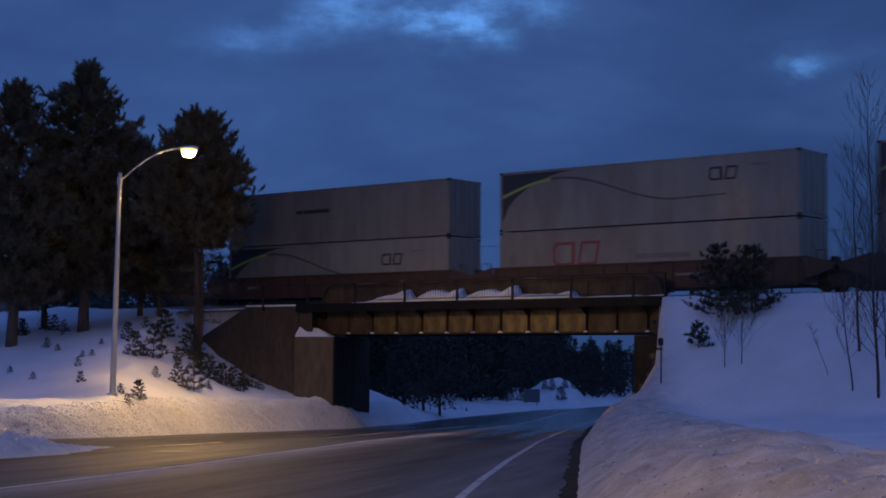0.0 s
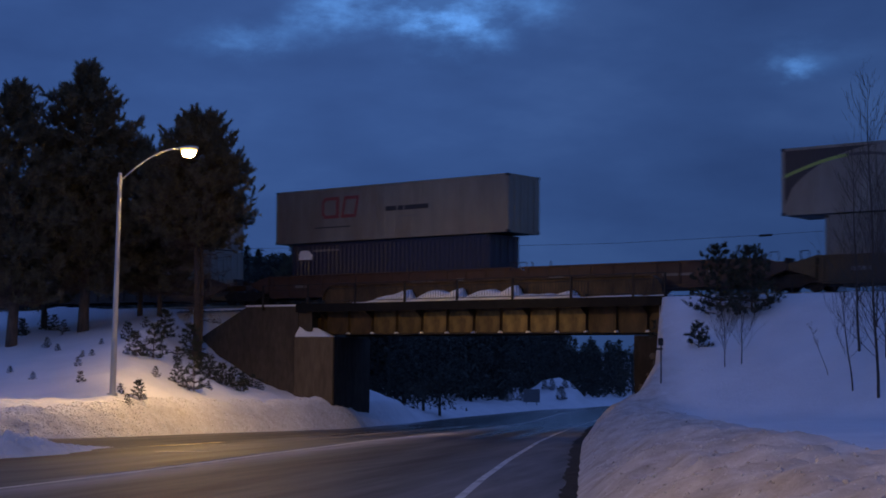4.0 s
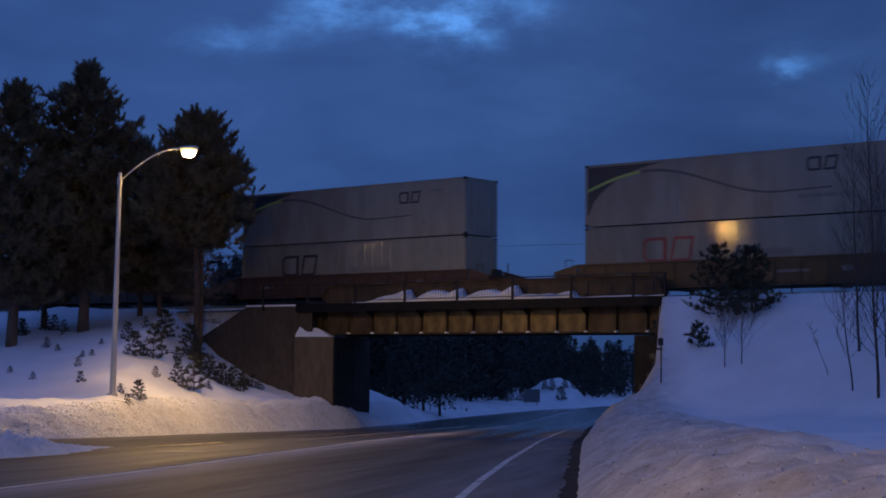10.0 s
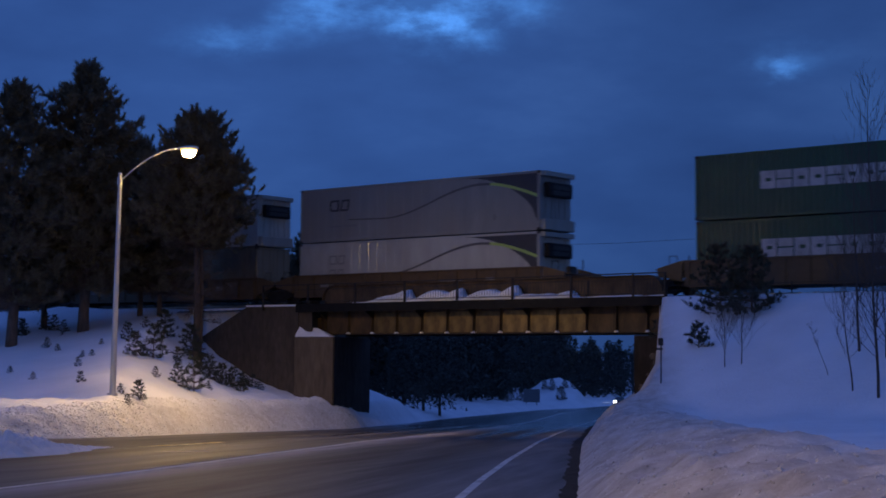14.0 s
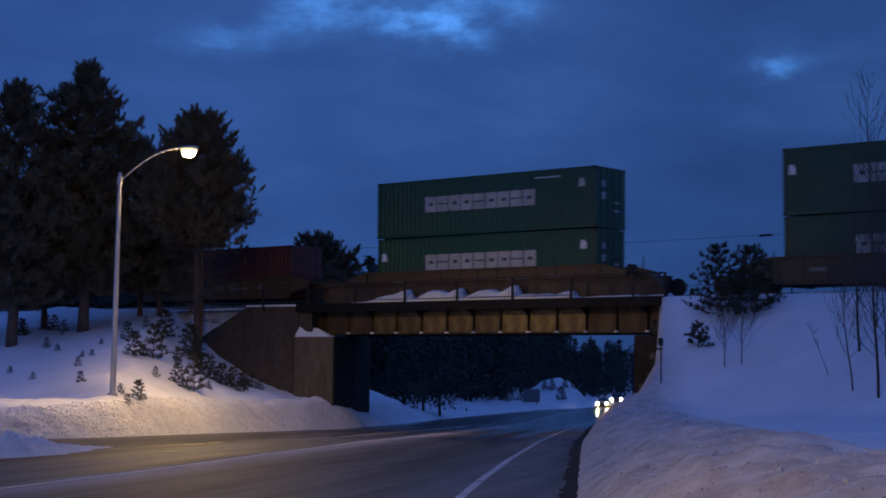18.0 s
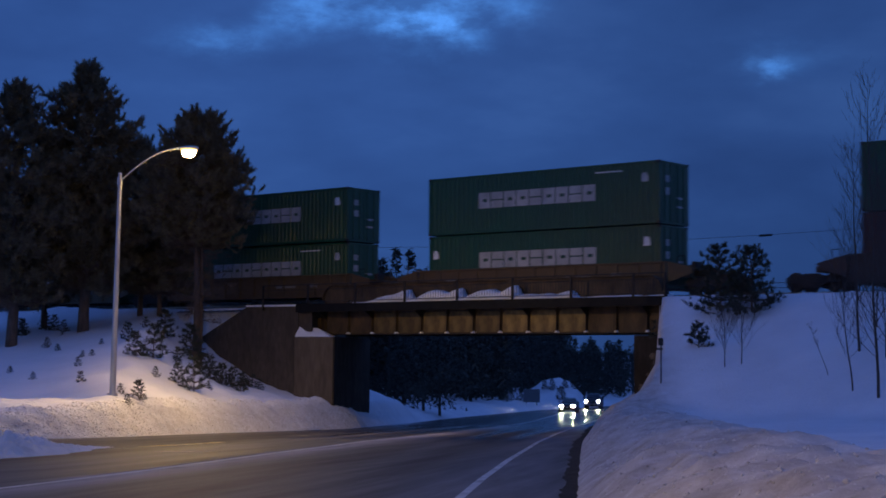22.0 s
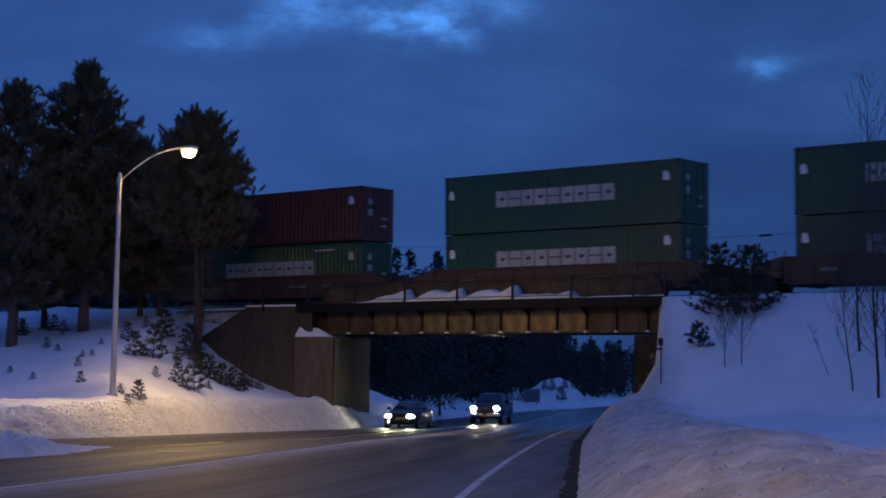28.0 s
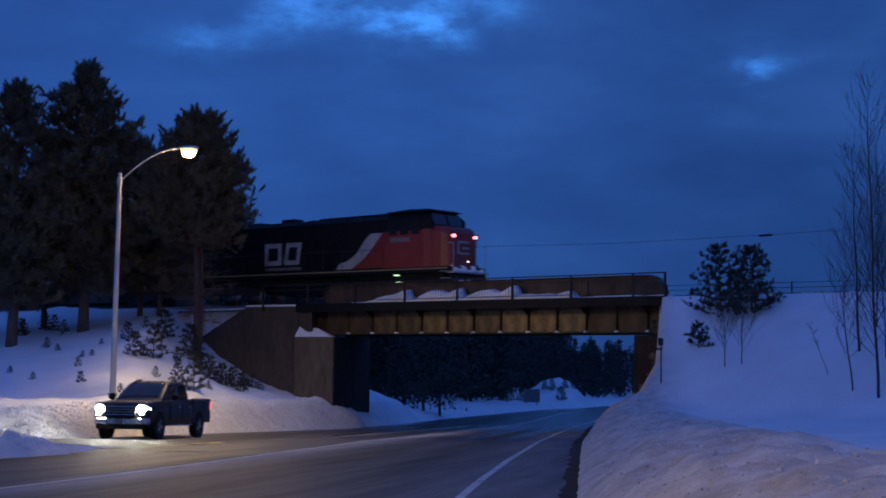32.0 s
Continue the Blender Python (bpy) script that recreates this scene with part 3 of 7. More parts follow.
railing = part("railing", Shape().tube((posts[0], -1.98, WALK + 1.05), (posts[-1], -1.98, WALK + 1.05), 0.028, n=8).tube((posts[0], -1.98, WALK + 0.16), (posts[-1], -1.98, WALK + 0.16), 0.018, n=6), IRON, bridge, "dark iron railing with thin upright bars")
bar = Shape().tube((0, -1.98, WALK + 0.15), (0, -1.98, WALK + 0.78), 0.011, n=5)
bar_mesh = bar.mesh("bar", IRON)
part("middle_rail", Shape().tube((posts[0], -1.98, WALK + 0.78), (posts[-1], -1.98, WALK + 0.78), 0.016, n=6), IRON, railing)
for k, x in enumerate(posts):
    part("railing_post", post_mesh, None, railing, at=pose(x, 0, 0))
for k in range(-4, 9, 2):
    part("bracket", brk_mesh, None, bridge, at=pose(-0.46 + k * 1.66, 0, 0))
x = -4.1
while x < posts[-1] - 0.05:
    if min(abs(x - q) for q in posts) > 0.07:
        part("bar", bar_mesh, None, railing, at=pose(x, 0, 0))
    x += 0.16
# snow drifted along the walkway
drift = Shape()
DRIFT_END = 9.24
xs = np.arange(-8.3, 14.2, 0.12)
def drift_high(x):
    f = ((x + 0.84) / 3.36) % 1.0
    heap = 0.14 + 0.34 * float(fade(0.02, 0.45, f)) - 0.10 * math.exp(-((f - 0.66) / 0.10) ** 2) + 0.12 * float(fade(0.70, 0.90, f)) - 0.30 * float(fade(0.93, 1.0, f)) + 0.05 * math.sin(x * 2.3) + 0.02 * math.sin(x * 6.1)
    return 0.05 + heap * float(fade(-5.0, -1.0, x) * (1 - 0.5 * fade(DRIFT_END - 3.3, DRIFT_END - 2.2, x)) * (1 - 0.75 * fade(DRIFT_END - 0.4, DRIFT_END, x)))


hs = [drift_high(x) for x in xs]
drift.loft([[(x, -1.92, WALK), (x, -1.80, WALK + h * 0.8), (x, -1.5, WALK + h), (x, -1.15, WALK + h * 1.1), (x, -1.0, WALK)] for x, h in zip(xs, hs)])
part("snow_drift", drift, SNOW, bridge, "snow drifted along the walkway", smooth=True)

# abutments
al = [(-8.35, -2.15), (-5.45, -2.15)]
al += [along_road(-5.45, -2.15, 8.6), along_road(-8.35, -2.15, 8.6)]
left_abut = part("abutment", plan_prism(al, -5.6, 1.10), DARKCONCRETE, bridge, "stained concrete abutment with a snow-capped bridge seat")
part("backwall", plan_prism([(-8.36, -1.80), (-7.4, -1.80), along_road(-7.4, -1.80, 7.6), along_road(-8.36, -1.80, 7.6)], 1.1, 2.66), CONCRETE, left_abut)
cap = Shape()
cap.add([(-8.33, -2.13, 1.104), (-5.8, -2.13, 1.104), (-6.3, -1.1, 1.104), (-8.3, -1.76, 1.104), (-8.33, -2.10, 1.20), (-6.0, -2.08, 1.15), (-7.2, -1.5, 1.55), (-8.3, -1.78, 1.68)],
        [(0, 3, 2, 1), (4, 5, 6, 7), (0, 1, 5, 4), (1, 2, 6, 5), (2, 3, 7, 6), (3, 0, 4, 7)])
part("snow_cap", cap, SNOW, left_abut, "heap of snow on the bridge seat")
# this plate's paler colour paints the lamplight that falls on the front
part("pilaster", Shape().box(-8.30, -5.52, -2.20, -2.155, -5.6, 1.08, 0.02), PALECONCRETE, left_abut, "concrete face coloured paler for the lamplight on it")
wing = Shape().prism([(-8.37, 2.72), (-12.3, 2.74), (-12.6, 2.6), (-16.2, 1.0), (-17.5, 0.2), (-17.5, -2.5), (-8.37, -5.6)], -1.86, -0.95)
part("wing_wall", wing, CONCRETE, bridge, "sloping concrete wing wall streaked with damp")
part("wing_coping", Shape().prism([(-8.35, 2.725), (-12.3, 2.745), (-12.3, 2.84), (-8.35, 2.82)], -1.93, -0.9), SNOW, bridge, "snow on the wing wall")
ar = [(12.42, -1.62), (15.5, -1.62), along_road(15.5, -1.62, 8.4), along_road(12.42, -1.62, 8.4)]
right_abut = part("abutment", plan_prism(ar, -5.2, 1.10), DARKCONCRETE, bridge, "spalled concrete abutment half buried by snow")
part("backwall", plan_prism([(13.7, -1.5), (15.2, -1.5), along_road(15.2, -1.5, 7.4), along_road(13.7, -1.5, 7.4)], 1.1, 2.66), CONCRETE, right_abut)
rub = random.Random(5)
for k in range(16):
    r0 = rub.uniform(0.09, 0.24)
    rise = rub.random()
    c = Vector((12.52 + 1.15 * rise + rub.uniform(-0.05, 0.35), -1.70, -2.1 + 2.0 * rise + rub.uniform(-0.1, 0.6)))
    ch = Shape()
    ring = [[(c.x + r0 * math.cos(a) * j * rub.uniform(0.8, 1.2), c.y - 0.16 * (1.1 - j), c.z + r0 * 0.8 * math.sin(a) * j) for a in np.linspace(0, 2 * math.pi, 7)[:-1]] for j in (1.0, 0.55)]
    ch.loft(ring)
    part("concrete_chunk", ch, PALECONCRETE if k % 3 else CONCRETE, right_abut)

# rails and ballast
bal = Shape()
bal.add([(x, y, z) for x in (-230, -9.0) for y, z in ((-1.5, RAIL - EYE - 0.42), (-0.6, RAIL - EYE - 0.14), (3.2, RAIL - EYE - 0.14), (4.1, RAIL - EYE - 0.42))], [(0, 1, 5, 4), (1, 2, 6, 5), (2, 3, 7, 6)])
bal.add([(x, y, z) for x in (13.8, 160) for y, z in ((-1.5, RAIL - EYE - 0.42), (-0.6, RAIL - EYE - 0.14), (3.2, RAIL - EYE - 0.14), (4.1, RAIL - EYE - 0.42))], [(0, 1, 5, 4), (1, 2, 6, 5), (2, 3, 7, 6)])
ballast = structure("ballast", bal, BALLAST, "dark crushed stone ballast under the track", "ballast")
ballast.matrix_world = TRACKFRAME
RZ = RAIL - EYE
for off in (-0.7525, 0.7525):
    y = HALF + off
    rl = Shape()
    for y0, y1, z0, z1 in ((y - 0.075, y + 0.075, RZ - 0.17, RZ - 0.15), (y - 0.012, y + 0.012, RZ - 0.15, RZ - 0.04), (y - 0.036, y + 0.036, RZ - 0.04, RZ)):
        rl.box(-230, 160, y0, y1, z0, z1)
    r = structure("rail", rl, STEEL, "worn steel railway rail", "rail")
    r.matrix_world = TRACKFRAME
ties = Shape()
for k in range(-90, 70):
    ties.box(k * 0.55 - 0.11, k * 0.55 + 0.11, HALF - 1.25, HALF + 1.25, RZ - 0.32, RZ - 0.172)
tie_ob = structure("track_timbers", ties, TIE, "dark timber sleepers under the rails", "sleepers")
tie_ob["kind"] = "stuff"
tie_ob.matrix_world = TRACKFRAME

# ---- street lamp ----
def street_lamp(head_at, label):
    px, py = head_at[0] - 2.77, head_at[1] + 0.15
    base = float(ground_level(px, py)) - 0.3
    ob = tagged(new("street_lamp"), label, "street lamp")
    ob.matrix_world = pose(px, py, base)
    h = EYE + 7.05 - base
    ob_pole = part("pole", Shape().tube((0, 0, 0), (0.12, 0, h), 0.125, 0.075, 16), GALV, ob, smooth=False)
    part("base_flange", Shape().tube((0, 0, 0.25), (0, 0, 0.36), 0.2, 0.2, 16), GALV, ob)
    part("cap", Shape().tube((0.12, 0, h), (0.12, 0, h + 0.06), 0.085, 0.05, 12), GALV, ob_pole)
    part("clamp", Shape().tube((0.11, 0, h - 0.42), (0.115, 0, h - 0.12), 0.105, 0.10, 12), GALV, ob_pole)
    tip = Vector((head_at[0] - px - 0.32, head_at[1] - py, EYE + 8.05 - base))
    p0 = Vector((0.12, 0, h - 0.3))
    pts = []
    for t in np.linspace(0, 1, 14):
        q = p0.lerp(tip, t)
        q.z = p0.z + (tip.z - p0.z) * math.sin(t * math.pi / 2) ** 0.92
        pts.append(q)
    arm = Shape().loft([[(q.x, q.y + 0.036 * math.cos(a), q.z + 0.036 * math.sin(a)) for a in np.linspace(0, 2 * math.pi, 9)[:-1]] for q in pts])
    part("arm", arm, GALV, ob, "curved steel arm")
    head = part("lamp_head", Shape().loft([[(tip.x + dx, tip.y + w * math.cos(a), tip.z + hh * math.sin(a) + 0.02) for a in np.linspace(0, 2 * math.pi, 13)[:-1]]
                                           for dx, w, hh in ((-0.05, 0.04, 0.04), (0.05, 0.08, 0.06), (0.2, 0.15, 0.09), (0.5, 0.17, 0.10), (0.68, 0.10, 0.06), (0.72, 0.03, 0.02))]), GALV, ob, "cobra-shaped lamp head", smooth=True)
    # amber rim added to imitate the yellow halo of the lit lens
    bowl = Shape()
    bowl.loft([[(tip.x + 0.34 + 0.30 * r * math.cos(a), tip.y + 0.22 * r * math.sin(a), tip.z - 0.03 + dz) for a in np.linspace(0, 2 * math.pi, 17)[:-1]] for r, dz in ((0.92, 0.03), (1.08, 0.0), (1.10, -0.05), (0.92, -0.07))])
    part("refractor", bowl, AMBER, head, "glowing amber rim that imitates the lamp's halo", smooth=True)
    lens = Shape()
    rings = []
    for k, (r, dz) in enumerate(((0.98, 0.0), (0.96, -0.12), (0.80, -0.22), (0.42, -0.28))):
        rings.append([(tip.x + 0.34 + 0.27 * r * math.cos(a), tip.y + 0.19 * r * math.sin(a), tip.z - 0.05 + dz) for a in np.linspace(0, 2 * math.pi, 17)[:-1]])
    lens.loft(rings)
    part("lens", lens, LAMPGLOW, head, "glowing sodium lens", smooth=True)
    return ob


street_lamp(LAMP, "galvanised street lamp with curved arm and lit sodium head")
street_lamp(LAMP_BEHIND, "galvanised street lamp with lit sodium head beside the road")

# ---- train ----
MESHES = {}


def cached(key, make, material, smooth=False):
    k = (key, material.name)
    if k not in MESHES:
        MESHES[k] = make().mesh(key[0] if isinstance(key, tuple) else key, material, smooth)
    return MESHES[k]


def side_sheet(L, W, H, ribbed):
    """One corrugated or ribbed side, at y = -W / 2, between the rails."""
    sh = Shape()
    xs, pts = 0.12, []
    y0 = -W / 2 + 0.015
    if ribbed:
        n = int((L - 0.24) / 0.29)
        p = (L - 0.24) / n
        for k in range(n):
            x = 0.12 + k * p
            pts += [(x, y0 + 0.034), (x + p * 0.22, y0 + 0.034), (x + p * 0.36, y0), (x + p * 0.80, y0), (x + p * 0.94, y0 + 0.034)]
        pts.append((L - 0.12, y0 + 0.034))
    else:
        n = int((L - 0.24) / 0.61)
        p = (L - 0.24) / n
        for k in range(n):
            x = 0.12 + k * p
            pts += [(x, y0 + 0.008), (x + p * 0.90, y0 + 0.008), (x + p * 0.92, y0), (x + p * 0.98, y0)]
        pts.append((L - 0.12, y0 + 0.008))
    z0, z1 = 0.16, H - 0.09
    m = len(pts)
    sh.v = [(x, y, z0) for x, y in pts] + [(x, y, z1) for x, y in pts]
    sh.f = [(i, i + 1, m + i + 1, m + i) for i in range(m - 1)]
    # closed at the back, so that the sheet has thickness
    k = len(sh.v)
    sh.v += [(pts[0][0], y0 + 0.05, z0), (pts[-1][0], y0 + 0.05, z0), (pts[-1][0], y0 + 0.05, z1), (pts[0][0], y0 + 0.05, z1)]
    sh.f.append((k, k + 3, k + 2, k + 1))
    return sh


def container(name, L, paint, label, ribbed=False, marks=(), W=2.591, H=2.896, reefer=False, group="containers on the train"):
    ob = tagged(new(name), label, "container", group)
    half = W / 2
    key = (L, W, H, ribbed)
    part("side_panel", cached(("side_panel", key), lambda: side_sheet(L, W, H, ribbed), paint), None, ob)
    part("side_panel", cached(("side_panel", key), lambda: side_sheet(L, W, H, ribbed), paint), None, ob, at=pose(L, 0, 0, 0, 0, 180))
    part("roof", cached(("roof", key), lambda: Shape().box(0.05, L - 0.05, -half + 0.04, half - 0.04, H - 0.05, H - 0.012), paint), None, ob)
    part("floor_frame", cached(("floor_frame", key), lambda: Shape().box(0.05, L - 0.05, -half + 0.05, half - 0.05, 0.03, 0.17), BLACK), None, ob)
    rail = cached(("top_rail", key), lambda: Shape().box(0.1, L - 0.1, -half, -half + 0.07, H - 0.10, H, 0.008), paint)
    sill = cached(("bottom_rail", key), lambda: Shape().box(0.1, L - 0.1, -half, -half + 0.06, 0.0, 0.165, 0.008), paint)
    for m in (None, pose(L, 0, 0, 0, 0, 180)):
        part("top_rail", rail, None, ob, at=m)
        part("bottom_rail", sill, None, ob, at=m)
        part("end_wall", cached(("end_wall", key), lambda: Shape().box(0.03, 0.07, -half + 0.10, half - 0.10, 0.12, H - 0.11), paint), None, ob, at=m)
        part("header", cached(("header", key), lambda: Shape().box(0.0, 0.10, -half + 0.12, half - 0.12, H - 0.12, H, 0.008), paint), None, ob, at=m)
        part("end_sill", cached(("end_sill", key), lambda: Shape().box(0.0, 0.10, -half + 0.12, half - 0.12, 0.0, 0.14, 0.008), paint), None, ob, at=m)
        for sy in (-1, 1):
            cp = cached(("corner_post", key, sy), lambda: Shape().box(0.0, 0.13, sy * half - (0.13 if sy > 0 else 0), sy * half + (0.13 if sy < 0 else 0), 0.0, H, 0.012), paint)
            post = part("corner_post", cp, None, ob, at=m)
            ya = sy * half - (0.15 if sy > 0 else 0.004)
            yb = sy * half + (0.15 if sy < 0 else 0.004)
            for za, zb in ((H - 0.118, H + 0.006), (-0.004, 0.118)):
                part("corner_casting", cached(("corner_casting", key, sy, za), lambda: Shape().box(-0.006, 0.17, ya, yb, za, zb), IRON), None, post)
    # doors at the trailing end
    for sy in (-1, 1):
        d = part("door", cached(("door", key, sy), lambda: Shape().box(L - 0.035, L - 0.004, min(sy * 0.02, sy * (half - 0.14)), max(sy * 0.02, sy * (half - 0.14)), 0.15, H - 0.13, 0.006), paint), None, ob)
        for yy in (0.30, 0.82):
            rod = cached(("lock_rod", key, sy, yy), lambda: Shape().tube((L + 0.02, sy * yy, 0.1), (L + 0.02, sy * yy, H - 0.08), 0.018, n=6).box(L - 0.004, L + 0.05, sy * yy - 0.05, sy * yy + 0.05, 1.15, 1.23).box(L - 0.004, L + 0.04, sy * yy - 0.05, sy * yy + 0.05, 0.3, 0.36).box(L - 0.004, L + 0.04, sy * yy - 0.05, sy * yy + 0.05, H - 0.36, H - 0.30), paint)
            part("lock_rod", rod, None, d)
    if reefer:
        u = part("cooling_unit", cached(("cooling_unit", key), lambda: Shape().box(L, L + 0.36, -half + 0.30, half - 0.30, H - 1.25, H - 0.55, 0.05), BLACK), None, ob, "black cooling unit")
        part("grille", cached(("grille", key), lambda: Shape().box(L + 0.36, L + 0.375, -0.7, 0.7, H - 1.15, H - 0.95).box(L + 0.36, L + 0.375, -0.7, 0.7, H - 0.88, H - 0.68), IRON), None, u)
        for za, zb in ((H - 0.26, H - 0.02), (0.02, 0.55)):
            part("end_fairing", cached(("end_fairing", key, za), lambda: Shape().box(L, L + 0.30, -half + 0.05, half - 0.05, za, zb, 0.02), WHITE), None, ob)
    for make in marks:
        make(ob, L, half, H)
    return ob


def flat(points, half, proud=0.006):
    """A thin film on the near side of a container: an outline in x and z."""
    return Shape().prism(points, -half + 0.012 - proud, -half + 0.0135)


def film(name, ob, points, half, material):
    return part(name, flat(points, half), material, ob)


def bars(ob, x, z, widths, high, half, material, gap=0.08, name="text_bar"):
    for w in widths:
        film(name, ob, [(x, z), (x + w, z), (x + w, z + high), (x, z + high)], half, material)
        x += w + gap


def loop_mark(x, z, size, material, thick=0.17):
    """A hollow rounded square and a hollow leaning block: a plain emblem."""
    def put(ob, L, half, H):
        t = size * thick
        a = size
        def ring(p):
            sh = Shape()
            n = len(p)
            c = (sum(q[0] for q in p) / n, sum(q[1] for q in p) / n)
            for i in range(n):
                (xa, za), (xb, zb) = p[i], p[(i + 1) % n]
                ia = (xa + (c[0] - xa) * 2 * t / a, za + (c[1] - za) * 2 * t / a)
                ib = (xb + (c[0] - xb) * 2 * t / a, zb + (c[1] - zb) * 2 * t / a)
                sh.prism([(xa, za), (xb, zb), ib, ia], -half + 0.006, -half + 0.0135)
            return sh
        w = a * 1.15
        k = 0.18 * a
        part("emblem", ring([(x + k, z), (x + w - k * 0.3, z), (x + w - k * 0.3, z + a), (x + k, z + a), (x, z + a - k), (x, z + k)]), material, ob)
        x2 = x + w + 0.06 * a
        n = ring([(x2, z), (x2 + w * 0.82, z), (x2 + w, z + a), (x2 + w * 0.18, z + a)])
        part("emblem", n, material, ob)
    return put


def caption(x, z, widths, high, material):
    return lambda ob, L, half, H: bars(ob, x, z, widths, high, half, material)


def swoosh(mirror=False):
    """A black corner cut by a lime curve that runs on as a thin grey wave."""
    def put(ob, L, half, H):
        f = (lambda x: L - x) if mirror else (lambda x: x)
        h0 = H - 0.12
        curve = []
        for t in np.linspace(0, 1, 15):
            x = 0.16 + 4.5 * t
            z = 0.45 + (h0 - 0.45) * math.sin(t * math.pi / 2) ** 0.55
            curve.append((x, z))
        sh = Shape()
        for (xa, za), (xb, zb) in zip(curve, curve[1:]):
            sh.prism([(f(xa), za), (f(xb), zb), (f(xb), h0), (f(xa), h0)] if not mirror else [(f(xb), zb), (f(xa), za), (f(xa), h0), (f(xb), h0)], -half + 0.006, -half + 0.0135)
        part("black_corner", sh, INK, ob)
        wave = []
        for t in np.linspace(0, 1, 44):
            x = 0.16 + 12.4 * t
            if x < 3.6:
                z = 1.55 + 0.82 * math.sin((x / 3.6) * math.pi / 2)
            else:
                z = 1.02 + 1.35 * 0.5 * (1 + math.cos(min(1.0, (x - 3.6) / 6.4) * math.pi)) + 0.03 * max(0.0, x - 10.0)
            wave.append((x, z, 0.15 * (1 - 0.55 * t)))
        for name, mat, part_of in (("lime_stripe", LIME, wave[:11]), ("grey_wave", WAVEFILM, wave[10:])):
            w = Shape()
            for (xa, za, ta), (xb, zb, tb) in zip(part_of, part_of[1:]):
                p = [(f(xa), za), (f(xb), zb), (f(xb), zb + tb), (f(xa), za + ta)]
                w.prism(p if not mirror else [p[1], p[0], p[3], p[2]], -half + 0.0035, -half + 0.0135)
            part(name, w, mat, ob)
    return put


def roundel(x, z, r, material):
    def put(ob, L, half, H):
        sh = Shape()
        a = np.linspace(0, 2 * math.pi, 25)
        for p, q in zip(a, a[1:]):
            sh.prism([(x + r * math.cos(p), z + r * math.sin(p)), (x + r * math.cos(q), z + r * math.sin(q)), (x + r * 0.72 * math.cos(q), z + r * 0.72 * math.sin(q)), (x + r * 0.72 * math.cos(p), z + r * 0.72 * math.sin(p))], -half + 0.006, -half + 0.0135)
        sh.prism([(x - 0.5 * r, z - 0.3 * r), (x + 0.1 * r, z - 0.5 * r), (x + 0.5 * r, z + 0.2 * r), (x - 0.1 * r, z + 0.5 * r)], -half + 0.006, -half + 0.0135)
        part("roundel", sh, material, ob)
    return put


def block_row(x, z, n, w, h, gap, material):
    """A row of white blocks with a slot in each, in place of a maker's name."""
    def put(ob, L, half, H):
        for k in range(n):
            a = x + k * (w + gap)
            sh = Shape()
            b = 0.34 * w
            if k % 3 == 1:
                pieces = ([(a, z), (a + w, z), (a + w, z + h * 0.46), (a, z + h * 0.46)], [(a, z + h * 0.54), (a + w, z + h * 0.54), (a + w, z + h), (a, z + h)])
            else:
                pieces = ([(a, z), (a + b, z), (a + b, z + h), (a, z + h)], [(a + b, z + h * 0.60), (a + w, z + h * 0.60), (a + w, z + h), (a + b, z + h)],
                          [(a + b, z), (a + w, z), (a + w, z + h * 0.40), (a + b, z + h * 0.40)], [(a + w * 0.74, z + h * 0.40), (a + w, z + h * 0.40), (a + w, z + h * 0.60), (a + w * 0.74, z + h * 0.60)])
            for p in pieces:
                sh.prism(p, -half + 0.006, -half + 0.0135)
            part("name_block", sh, material, ob)
    return put


def patch(x, z, w, h, material):
    return lambda ob, L, half, H: film("marking", ob, [(x, z), (x + w, z), (x + w, z + h * 0.55), (x + w * 0.7, z + h), (x + w * 0.15, z + h), (x, z + h * 0.6)], half, material)


def end_patches(ob, L, half, H):
    for y, z, w, h in ((-0.75, 1.95, 0.34, 0.30), (-0.75, 1.35, 0.34, 0.34), (0.25, 1.2, 0.5, 0.10), (0.25, 0.8, 0.5, 0.10)):
        part("door_marking", Shape().box(L - 0.004, L + 0.003, y, y + w, z, z + h), CHALK, ob)


L53, L45, L40 = 16.154, 13.716, 12.192
EG = [block_row(3.25, 1.22, 9, 0.71, 0.78, 0.07, CHALK), patch(L45 - 0.95, 1.95, 0.36, 0.42, CHALK), caption(10.2, 2.5, (1.5,), 0.05, WHITEFILM), end_patches]
EGL = [block_row(3.25, 1.22, 9, 0.71, 0.78, 0.07, CHALK), patch(0.28, 1.75, 0.32, 0.42, WHITEFILM), patch(L45 - 0.9, 1.95, 0.36, 0.42, WHITEFILM), end_patches]
SMALL = [swoosh(), loop_mark(11.4, 1.85, 0.62, INK), caption(11.0, 0.72, (0.5, 0.5, 1.2), 0.16, GREYFILM)]
SMALLTOP = [swoosh(), loop_mark(11.7, 1.75, 0.62, INK), caption(13.8, 2.3, (0.9,), 0.10, GREYFILM)]
BIGRED = [loop_mark(3.2, 1.15, 1.15, REDFILM, 0.13), caption(7.8, 1.35, (0.7, 0.15, 1.9), 0.24, GREYFILM), caption(0.6, 1.3, (0.35,), 0.5, GREYFILM)]
BIGFADED = [loop_mark(3.2, 1.15, 1.15, REDFADED, 0.13), caption(8.0, 1.35, (0.7, 0.15, 1.9), 0.24, INK)]
BIGINK = [loop_mark(3.2, 1.15, 1.15, INK, 0.13), caption(8.3, 1.3, (0.7, 0.15, 1.9), 0.22, GREYFILM)]
